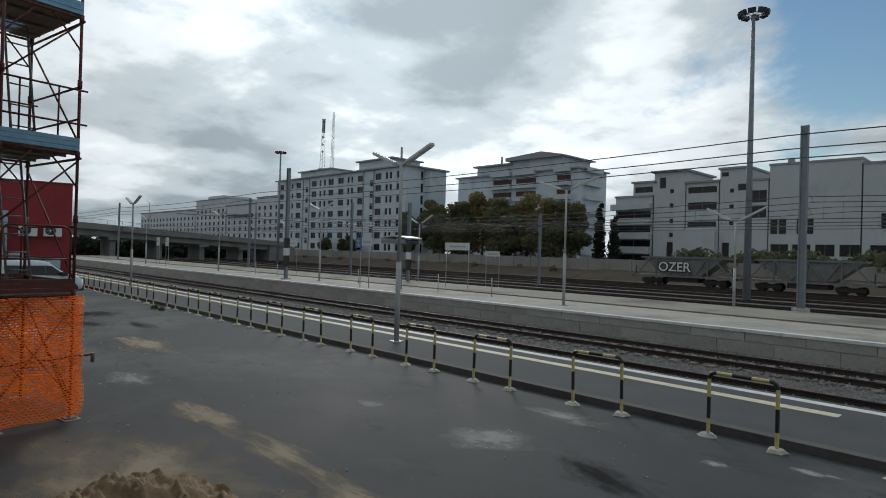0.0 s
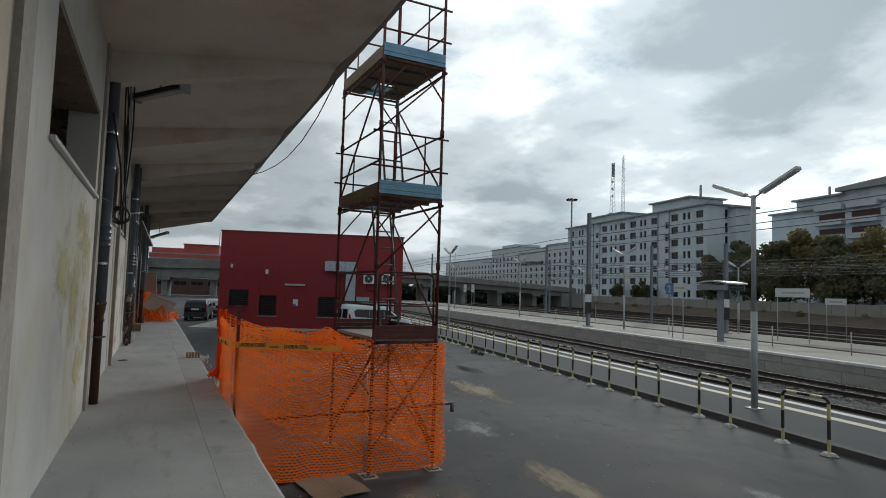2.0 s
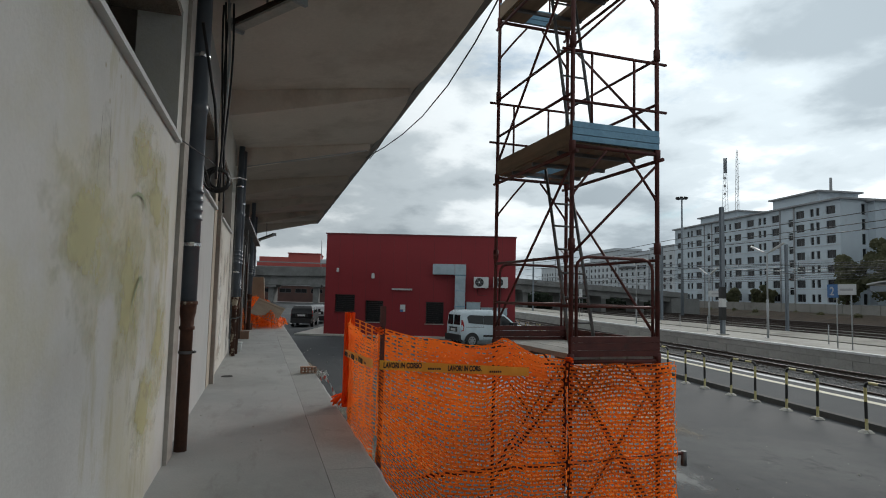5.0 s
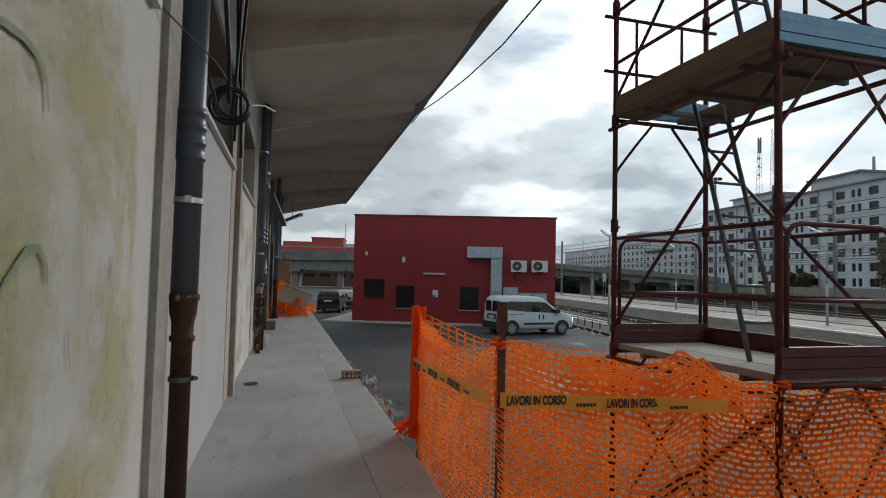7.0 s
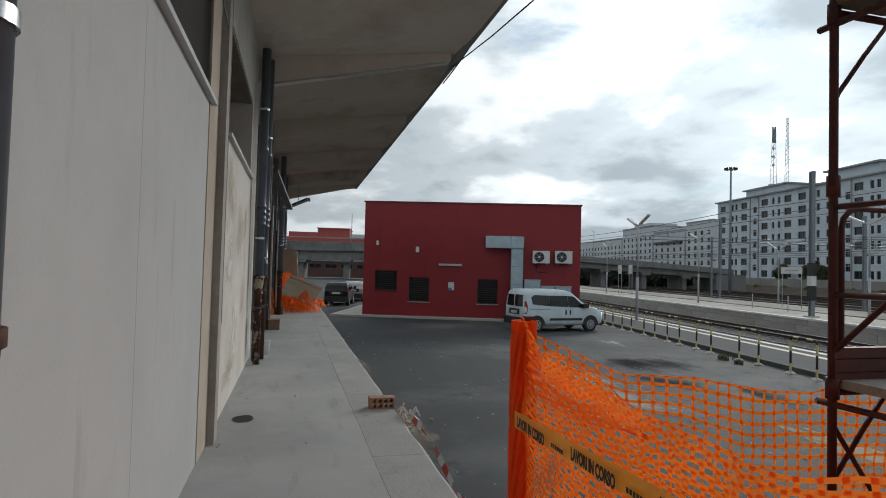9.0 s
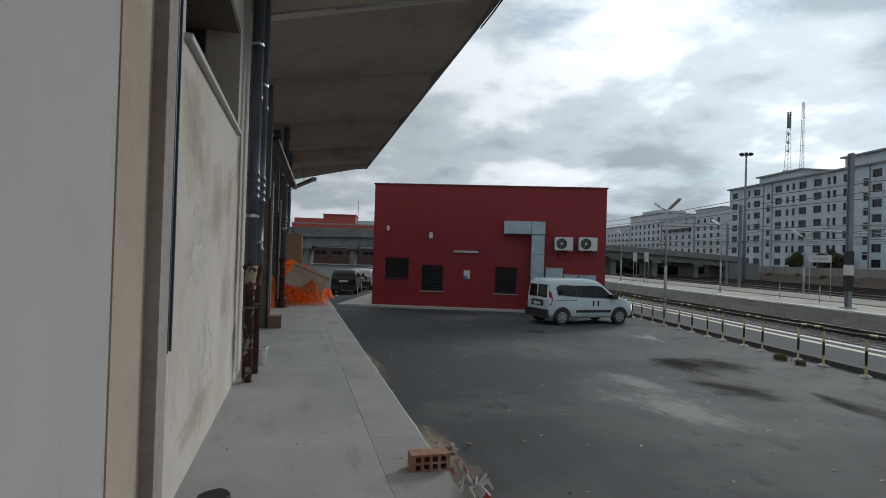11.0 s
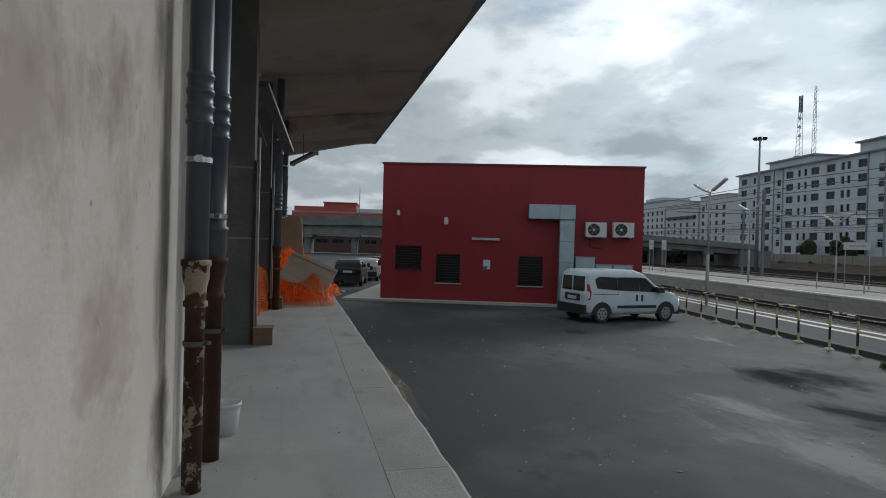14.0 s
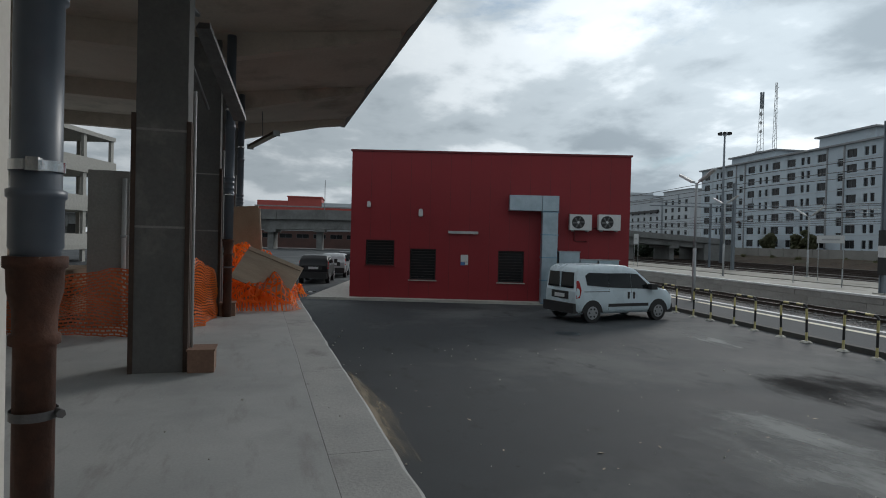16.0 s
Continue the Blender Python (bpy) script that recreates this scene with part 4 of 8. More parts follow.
for v in W_MESH.vertices:
    v.co.x *= 0.9
    v.co.y *= 1.4
W_LEN = max(v.co.x for v in W_MESH.vertices)


def tape_run(a, b, za, zb, first, side):
    """A band of tape from a to b on plan with words repeated along it, facing the dock."""
    a, b = Vector((*a, za)), Vector((*b, zb))
    d = (b - a).normalized()
    n = Vector((d.y, -d.x, 0)).normalized() * side
    bm = B()
    k = 24
    ring = []
    for i in range(k + 1):
        p = a.lerp(b, i / k) + n * (0.05 + 0.006 * noise.noise(Vector((i * 0.7, za, 0))))
        ring.append((bm.verts.new(p + Vector((0, 0, -0.038))), bm.verts.new(p + Vector((0, 0, 0.042)))))
    for (p, q), (r, s) in zip(ring, ring[1:]):
        bm.faces.new((p, r, s, q))
    part("band", bm, TAPE_Y, tape)
    up = Vector((0, 0, 1))
    xa = up.cross(n).normalized()
    xa = Vector((xa.x, xa.y, d.z * (1 if xa.dot(d) > 0 else -1))).normalized()
    start, length = (a, (b - a).length) if xa.dot(d) > 0 else (b, (b - a).length)
    s = first
    while s + W_LEN < length:
        o = start + xa * s + n * 0.062 - up * 0.02
        m = Matrix((( xa.x, up.x, n.x, o.x), (xa.y, up.y, n.y, o.y), (xa.z, up.z, n.z, o.z), (0, 0, 0, 1)))
        part("lettering", W_MESH, INK, tape, m=m)
        bm = B()
        for i in range(6):
            box(bm, i * 0.021, 0.001 * (i % 2), -0.0005, i * 0.021 + 0.015, 0.018, 0.0005)
        o2 = o + xa * (W_LEN + 0.055)
        if s + W_LEN + 0.2 < length:
            part("mark", bm, INK, tape, m=Matrix(((xa.x, up.x, n.x, o2.x), (xa.y, up.y, n.y, o2.y), (xa.z, up.z, n.z, o2.z), (0, 0, 0, 1))))
        s += W_LEN + 0.24


tape_run(P1, (-10.07, 2.3), 0.745, 0.66, 0.03, 1)
tape_run(P0, P1, 0.64, 0.745, 0.1, 1)


# ---- hoop barriers along the platform ----
def hoop_barrier():
    th = thing("hoop_barrier", pose(0, 0, 0), "yellow and black striped steel hoop barrier in cement footings", "barrier", group="hoop barriers along the platform")
    W, H, R = 0.98, 1.0, 0.1

    def at(s):
        h = H - R
        if s < h:
            return (-W / 2, 0, s)
        s -= h
        q = R * math.pi / 2
        if s < q:
            return (-W / 2 + R - R * math.cos(s / R), 0, h + R * math.sin(s / R))
        s -= q
        if s < W - 2 * R:
            return (-W / 2 + R + s, 0, H)
        s -= W - 2 * R
        if s < q:
            return (W / 2 - R + R * math.sin(s / R), 0, h + R * math.cos(s / R))
        return (W / 2, 0, h - (s - q))

    total = 2 * (H - R) + R * math.pi + W - 2 * R
    cuts = [0.0, 0.28, 0.62, 0.9, 1.07, 1.3, 1.58, total - 1.07, total - 0.9, total - 0.62, total - 0.28, total]
    cuts = sorted(set(round(c, 3) for c in cuts))
    for i, (a, b) in enumerate(zip(cuts, cuts[1:])):
        k = max(2, int((b - a) / 0.03))
        dark = i % 2 == 1
        part("stripe", one_tube([at(a + (b - a) * j / k) for j in range(k + 1)], 0.03, 8, cap=False), BLACKP if dark else YELLOW, th, "black painted stripe" if dark else "yellow painted stripe")
    for x in (-W / 2, W / 2):
        bm = B()
        bmesh.ops.create_cone(bm, cap_ends=True, segments=10, radius1=0.145, radius2=0.085, depth=0.05, matrix=pose(x, 0, 0.028))
        for v in bm.verts:
            v.co.x += noise.noise(v.co * 9 + Vector((x, 0, 0))) * 0.05
            v.co.y += noise.noise(v.co * 8 + Vector((3, x, 0))) * 0.05
        part("footing", bm, CEMENT, th, "pale cement footing")
    return th


first_hoop = hoop_barrier()
first_hoop.matrix_basis = RF @ pose(-3.3, 9.58, G, 0, 0, 0)
HOOPS = [-0.9, -5.77, -8.24, -10.5, -12.84, -15.17, -17.46, -19.62, -21.8, -23.95, -26.35, -28.81, -31.0, -33.12, -35.3] + [-37.5 - 2.2 * k for k in range(9)]
for i, w in enumerate(HOOPS):
    copy_thing(first_hoop, RF @ pose(w, 9.55 + 0.03 * math.sin(i * 2.1), G, 0.8 * math.sin(i * 1.7), 0.8 * math.cos(i * 2.9), 1.5 * math.sin(i)))


# ---- lamp posts with two raised arms ----
def y_lamp(w, v, z0, top, arm, rise, cam_label="grey platform lamp post with two raised tube lights"):
    th = thing("platform_lamp", RF @ pose(w, v, z0), cam_label, "street lamp", group="platform lamps")
    h = top - z0
    bm = B()
    tube(bm, [(0, 0, 0), (0, 0, h * 0.45)], 0.075, 10)
    tube(bm, [(0, 0, h * 0.45), (0, 0, h)], 0.055, 10)
    part("pole", bm, POST, th)
    part("base_plate", one_box(-0.15, -0.15, 0, 0.15, 0.15, 0.025), POST, th)
    for s in (-1, 1):
        a, b = Vector((0, 0, h - 0.06)), Vector((s * arm, 0, h + rise))
        d = (b - a).normalized()
        part("arm", one_tube([a, a.lerp(b, 0.45)], 0.022, 6), POST, th)
        m = Matrix.Translation(a.lerp(b, 0.62)) @ d.to_track_quat("X", "Z").to_matrix().to_4x4()
        L2 = (b - a).length * 0.42
        bm = B()
        prism(bm, [(-0.09, -0.02), (0.09, -0.02), (0.07, 0.05), (-0.07, 0.05)], -L2, L2, axis="x")
        lamp = part("lamp_casing", bm, LAMP_W, th, "pale tube light casing", m=m, bevel=0.008)
        part("diffuser", one_box(-L2 + 0.03, -0.07, -0.045, L2 - 0.03, 0.07, -0.022), WHITE_PL, lamp, bevel=0.006)
    return th


y_lamp(-13.4, 11.25, PLAT1, 4.08, 1.25, 0.42)
y_lamp(-40.1, 12.1, PLAT1, 4.0, 1.25, 0.42)
y_lamp(-66.0, 12.1, PLAT1, 4.0, 1.25, 0.42)
y_lamp(14.0, 11.25, PLAT1, 4.08, 1.25, 0.42)
y_lamp(-17.4, 25.5, PLAT2, 4.9, 1.75, 0.5)
y_lamp(-40.6, 26.0, PLAT2, 4.6, 1.5, 0.5)
y_lamp(-58.7, 25.8, PLAT2, 4.6, 1.5, 0.5)
y_lamp(-80.0, 25.8, PLAT2, 4.6, 1.5, 0.5)
y_lamp(-12.3, 34.1, PLAT2, 3.7, 1.5, 0.7)
y_lamp(-38.0, 34.1, PLAT2, 3.9, 1.5, 0.7)
y_lamp(-60.0, 34.1, PLAT2, 3.9, 1.5, 0.7)

# ---- small shelter roof on a post, middle platform ----
sh = thing("platform_shelter", RF @ pose(-30.4, 25.6, PLAT2), "grey post with a shallow curved metal canopy on the middle platform", "shelter")
part("post", one_box(-0.13, -0.13, 0, 0.13, 0.13, 3.3), MAST, sh, bevel=0.02)
bm = B()
arc = [(-1.35 + 0.27 * i, 3.32 + 0.2 * math.cos((i - 5) / 5 * 1.3)) for i in range(11)]
prism(bm, arc + [(x, z - 0.07) for x, z in arc[::-1]], -0.7, 0.7)
part("roof", bm, LAMP_W, sh, "pale curved canopy sheet")
for y in (-0.6, 0.6):
    part("rib", one_box(-1.2, y - 0.04, 2.98, 1.2, y + 0.04, 3.26), MAST, sh, bevel=0.02)
part("soffit", one_box(-1.15, -0.55, 3.1, 1.15, 0.55, 3.2), MAST_DARK, sh)
for x in (-0.7, 0.7):
    part("bracket", one_tube([(0, 0, 2.9), (x, 0, 3.4)], 0.035, 6), MAST, sh)
part("foot_plate", one_box(-0.22, -0.22, 0, 0.22, 0.22, 0.03), MAST, sh)


# ---- masts, towers and wires ----
def mast(w, v, z0, top, r=0.14, marked=False, arms=()):
    th = thing("catenary_mast", RF @ pose(w, v, z0), "slim blue-grey steel mast carrying overhead wires", "mast", group="catenary masts")
    h = top - z0
    bm = B()
    for s in (-1, 1):
        box(bm, s * r - 0.03, -r * 0.7, 0, s * r + 0.03, r * 0.7, h)
    box(bm, -r + 0.03, -0.02, 0, r - 0.03, 0.02, h)
    part("shaft", bm, MAST, th)
    part("foot", one_box(-r * 2.2, -r * 2.2, -0.3, r * 2.2, r * 2.2, 0.06), CEMENT, th, bevel=0.02)
    if marked:
        for i, (a, b, mat) in enumerate(((1.0, 1.9, BLACKP), (1.9, 2.5, LINE_W), (2.5, 3.3, BLACKP))):
            part("marking", one_box(-r - 0.05, -r - 0.03, a, r + 0.05, r + 0.03, b), mat, th)
    for z, l in arms:
        arm = part("cantilever", one_tube([(0, 0, z), (0, l, z + 0.35)], 0.03, 6), MAST, th)
        part("stay", one_tube([(0, 0, z + 1.1), (0, l * 0.9, z + 0.4)], 0.015, 5), MAST, arm)
        part("insulator", one_tube([(0, l * 0.12, z + 0.04), (0, l * 0.28, z + 0.1)], 0.07, 8), PIPE_RUST, arm)
    return th


mast(-9.6, 36.1, PLAT2, 8.9, 0.16, arms=((5.6, 1.9), (4.9, 1.6)))
mast(-43.5, 24.7, PLAT2, 8.0, 0.14, True)
mast(-71.5, 35.3, TRACK, 7.7, 0.14, arms=((5.6, 2.2),))
mast(-103.0, 29.1, TRACK, 7.9, 0.14, arms=((5.6, 2.2),))
mast(-40.8, 54.8, TRACK, 6.2, 0.14, arms=((5.8, -2.5),))
mast(-37.6, 32.6, PLAT2 - 0.05, 5.6, 0.12, True)
mast(-62.0, 44.2, TRACK, 7.5, 0.14, arms=((5.6, 2.2),))
mast(-97.0, 49.0, TRACK, 7.5, 0.14, arms=((5.6, 2.2),))


def flood_tower(w, v, z0, top, r):
    th = thing("floodlight_tower", RF @ pose(w, v, z0), "tall tapered steel pole with a crown of floodlights", "street lamp", group="floodlight towers")
    h = top - z0
    part("pole", one_tube([(0, 0, 0), (0, 0, h)], r, 12, r_end=r * 0.45), MAST, th)
    part("ring", one_tube([(0.75 * math.cos(a * math.pi / 6), 0.75 * math.sin(a * math.pi / 6), h - 0.1) for a in range(13)], 0.04, 6), MAST, th)
    for k in range(8):
        a = k * math.pi / 4 + 0.2
        c, s = math.cos(a), math.sin(a)
        part("spoke", one_tube([(0, 0, h - 0.1), (0.95 * c, 0.95 * s, h - 0.1)], 0.03, 5), MAST, th)
        bm = B()
        prism(bm, [(-0.22, -0.18), (0.12, -0.24), (0.2, 0.1), (-0.1, 0.2)], -0.3, 0.3)
        part("floodlight", bm, BLACKP, th, "dark floodlight head", m=pose(1.05 * c, 1.05 * s, h + 0.05, 0, 0, math.degrees(a)), bevel=0.02)


flood_tower(-18.5, 54.1, TRACK, 22.6, 0.32)
flood_tower(-120.0, 66.0, TRACK, 22.5, 0.34)


def wire(name, pts, r, label="thin dark overhead wire above the tracks"):
    return whole(name, one_tube(pts, r, 5), WIRE, label, "cable", RF, group="overhead wires")


def sag_line(w0, w1, v, z, span, sag):
    out, w = [], w0
    n = int(abs(w1 - w0) / 4)
    for i in range(n + 1):
        w = w0 + (w1 - w0) * i / n
        f = ((w + 9.6) / span) % 1.0
        out.append((w, v, z - sag * 4 * f * (1 - f)))
    return out


for v, z in ((36.0, 8.45), (36.3, 7.75), (36.1, 7.2)):
    wire("overhead_wire", sag_line(50, -240, v, z, 60, 0.35), 0.034)
for v in (37.6, 41.8, 46.5, 51.8):
    wire("overhead_wire", sag_line(50, -240, v, 4.9 + 0.01 * v, 55, 0.7), 0.024)
    wire("overhead_wire", [(50, v, 3.6 + 0.01 * v), (-240, v, 3.6 + 0.01 * v)], 0.024)
    bm = B()
    for i in range(40):
        w = 40 - i * 7
        f = ((w + 9.6) / 55) % 1.0
        tube(bm, [(w, v, 3.6 + 0.01 * v), (w, v, 4.9 + 0.01 * v - 0.7 * 4 * f * (1 - f))], 0.008, 4)
    whole("wire_dropper", bm, WIRE, "thin droppers between overhead wires", "cable", RF, kind="stuff")
# cross beam over the tracks
beam = thing("gantry_beam", RF @ pose(-71.5, 35.3, 5.2), "long steel beam spanning the tracks between masts", "gantry")
part("beam", one_tube([(0, -9, 0), (0, 22, 0)], 0.06, 6), MAST, beam)
part("beam", one_tube([(0, -9, 0.35), (0, 22, 0.35)], 0.04, 6), MAST, beam)
for i in range(4):
    part("hanger", one_tube([(0, -6 + 8 * i, 0.35), (0, -6 + 8 * i, 1.2)], 0.05, 6), MAST, beam)


# ---- name boards and notices on the platforms ----
def board(w, v, z0, lo, hi, width, mat=None, label="white enamel notice board on two thin posts", legs=2, rz=0):
    th = thing("sign_board", RF @ pose(w, v, z0, 0, 0, rz), label, "sign")
    part("panel", one_box(-width / 2, -0.03, lo - z0, width / 2, 0.03, hi - z0), mat or SIGN_W, th, bevel=0.01)
    part("print", one_box(-width * 0.3, -0.036, (lo + hi) / 2 - z0 - 0.07, width * 0.36, -0.031, (lo + hi) / 2 - z0 + 0.05), POST, th)
    for s in (-1, 1)[:legs]:
        part("post", one_tube([(s * width * 0.46, 0.045, 0), (s * width * 0.46, 0.045, hi - z0)], 0.028, 6), POST, th)


board(-31.1, 31.7, PLAT2 - 0.05, 1.75, 2.3, 2.5)
num = thing("platform_sign", RF @ pose(-32.85, 24.45, PLAT2), "blue platform number panel and pale board on two thin posts", "sign")
part("panel", one_box(-0.9, -0.03, 2.65, -0.2, 0.03, 3.35), BLUE, num, "blue number panel", bevel=0.01)
part("lettering", text_mesh("2", 0.62, LAMP_W, 0.01), LAMP_W, num, m=pose(-0.72, -0.034, 2.78, 90, 0, 0))
part("board", one_box(-0.18, -0.03, 2.8, 0.95, 0.03, 3.35), SIGN_W, num, "pale name board", bevel=0.01)
part("print", one_box(-0.05, -0.036, 3.0, 0.8, -0.031, 3.12), POST, num)
for x in (-0.35, 0.6):
    part("post", one_tube([(x, 0.045, 0), (x, 0.045, 3.3)], 0.03, 6), POST, num)
board(-37.9, 43.5, TRACK, 1.3, 1.8, 1.8)
board(-55.0, 31.7, PLAT2 - 0.05, 1.75, 2.3, 2.5)
board(-74.0, 26.2, PLAT2, 1.4, 2.4, 0.9)
board(-77.0, 26.2, PLAT2, 1.4, 2.4, 0.9)
board(-1.5, 34.6, PLAT2 - 0.05, 1.3, 2.0, 0.6)
for w, v in ((-23.0, 26.4), (-27.5, 26.4), (-36.0, 26.4), (-48.0, 26.4), (-52.0, 26.4)):
    th = thing("marker_post", RF @ pose(w, v, PLAT2), "thin grey marker post on the middle platform", "post", group="marker posts")
    part("shaft", one_tube([(0, 0, 0), (0, 0, 1.1)], 0.03, 6), POST, th)
    part("cap", one_tube([(0, 0, 1.1), (0, 0, 1.16)], 0.045, 6), BLACKP, th)


# ---- fittings of the red building ----
def on_red(x, z, y=0.0):
    return pose(x, y, z)


for x0, x1, z0, z1 in wins:
    win = part("window", one_box(x0 + 0.05, 0.16, z0 + 0.05, x1 - 0.05, 0.18, z1 - 0.05), PANE, red, "dark window behind a metal grille")
    bm = B()
    for a in ((x0, z0, x1, z0 + 0.05), (x0, z1 - 0.05, x1, z1), (x0, z0 + 0.05, x0 + 0.05, z1 - 0.05), (x1 - 0.05, z0 + 0.05, x1, z1 - 0.05)):
        box(bm, a[0], 0.1, a[1], a[2], 0.2, a[3])
    part("frame", bm, BLACKP, win)
    n = int((z1 - z0) / 0.11)
    for i in range(1, n):
        part("grille_bar", one_box(x0 + 0.03, 0.04, z0 + i * (z1 - z0) / n - 0.01, x1 - 0.03, 0.06, z0 + i * (z1 - z0) / n + 0.01), BLACKP, win)
    part("sill", one_box(x0 - 0.05, -0.06, z0 - 0.045, x1 + 0.05, 0.1, z0 - 0.003), CEMENT if z0 < 1.3 else RED_DARK, win, bevel=0.005)
for i in range(1, 14):
    xj = RW * i / 14
    cuts = [(z0, z1) for x0, x1, z0, z1 in wins if x0 - 0.06 < xj < x1 + 0.06]
    for za, zb in ([(0.1, cuts[0][0] - 0.06), (cuts[0][1] + 0.01, RH - 0.02)] if cuts else [(0.1, RH - 0.02)]):
        part("panel_joint", one_box(xj - 0.007, -0.004, za, xj + 0.007, 0.0, zb), RED_DARK, red)
# air duct with a bend
duct = thing("air_duct", RED_POSE @ pose(0, -0.02, 0), "galvanised square air duct fixed to the red wall", "duct")
for i, (a, b) in enumerate(((6.35, 7.62),)):
    part("duct_section", one_box(a, -0.5, 3.72, b, 0, 4.32), GALV, duct, bevel=0.012)
part("elbow", one_box(7.64, -0.5, 3.72, 8.28, 0, 4.32), GALV, duct, bevel=0.012)
for i in range(4):
    part("duct_section", one_box(7.66, -0.48, 0.1 + i * 0.9, 8.26, -0.01, 0.1 + (i + 1) * 0.9 - 0.02), GALV, duct, bevel=0.012)
for i in range(5):
    part("flange", one_box(7.63, -0.51, 0.07 + i * 0.9, 8.29, 0, 0.1 + i * 0.9), BLUE_STEEL, duct)


def ac_unit(x, z):
    ac = thing("air_conditioner", RED_POSE @ pose(x, -0.42, z), "white outdoor air conditioner unit on the red wall", "air conditioner", group="air conditioners")
    part("casing", one_box(0, 0, 0, 0.85, 0.32, 0.62), WHITE_PL, ac, bevel=0.02)
    bm = B()
    bmesh.ops.create_cone(bm, cap_ends=True, segments=24, radius1=0.25, radius2=0.25, depth=0.02, matrix=pose(0.32, -0.006, 0.31, 90))
    grille = part("fan_grille", bm, PLASTIC, ac, "dark round fan grille")
    for k in range(6):
        a = k * math.pi / 3
        part("blade", one_box(0.03, -0.05, -0.006, 0.22, 0.05, 0.0), SCAF_GREY, grille, m=pose(0.32, -0.018, 0.31) @ pose(0, 0, 0, 90, 0, 0) @ pose(0, 0, 0, 20, 0, math.degrees(a)))
    part("hub", one_tube([(0.32, -0.03, 0.31), (0.32, -0.016, 0.31)], 0.05, 12), WHITE_PL, ac)
    for xx in (0.12, 0.7):
        part("bracket", one_box(xx, 0.0, -0.05, xx + 0.04, 0.42, -0.002), POST, ac)


ac_unit(8.75, 3.0)
ac_unit(9.88, 3.02)
bm = B()
tube(bm, [(9.0, -0.03, 3.0), (9.0, -0.03, 2.6), (9.1, -0.03, 2.55), (9.5, -0.03, 2.55)], 0.02, 6)
tube(bm, [(9.5, -0.03, 3.1), (9.9, -0.03, 3.1)], 0.02, 6)
whole("refrigerant_pipe", bm, RED_DARK, "thin pipes below the air conditioners", "pipe", RED_POSE)
for i, (x, z0, z1, w) in enumerate(((8.35, 0.1, 2.12, 0.8), (9.2, 0.1, 1.82, 0.66), (9.92, 0.1, 1.82, 0.78))):
    th = thing("meter_cabinet", RED_POSE @ pose(x, -0.45, z0 + 0.002), "pale grey metal meter cabinet against the red wall", "cabinet", group="meter cabinets")
    part("body", one_box(0, 0, 0, w, 0.4, z1 - z0), GALV, th, bevel=0.012)
    part("cap", one_box(-0.03, -0.03, z1 - z0, w + 0.03, 0.42, z1 - z0 + 0.04), POST, th)
    part("door", one_box(0.04, -0.012, 0.08, w - 0.04, -0.001, z1 - z0 - 0.06), GALV, th, bevel=0.004)


def wall_lamp(x, z, s):
    th = thing("wall_lamp", RED_POSE @ pose(x, -0.002, z), "small white bulkhead lamp on the red wall", "lamp")
    bm = B()
    prism(bm, [(-0.07 * s, -0.1 * s), (0.07 * s, -0.1 * s), (0.06 * s, 0.1 * s), (0.0, 0.13 * s), (-0.06 * s, 0.1 * s)], -0.1, 0)
    part("housing", bm, WHITE_PL, th, bevel=0.01)
    part("back_plate", one_box(-0.05 * s, -0.004, -0.13 * s, 0.05 * s, 0.0, -0.1 * s), CEMENT, th)


wall_lamp(0.72, 3.85, 1.0)
wall_lamp(2.82, 3.55, 1.3)
th = thing("wall_light", RED_POSE @ pose(4.55, -0.02, 2.75), "long pale strip light fixed to the red wall", "lamp")
part("casing", one_box(-0.6, -0.1, 0, 0.6, 0, 0.1), LAMP_W, th, bevel=0.012)
for x in (-0.45, 0.45):
    part("clip", one_box(x - 0.02, -0.105, -0.012, x + 0.02, 0.018, -0.001), POST, th)
th = thing("notice", RED_POSE @ pose(4.62, -0.01, 1.62), "small white notice with a blue foot on the red wall", "sign")
part("sheet", one_box(-0.15, -0.01, 0.0, 0.15, 0, 0.28), WHITE_PL, th)
part("sheet", one_box(-0.15, -0.01, -0.14, 0.02, 0, -0.01), BLUE, th)
part("sheet", one_box(0.03, -0.01, -0.12, 0.15, 0, -0.01), WHITE_PL, th)


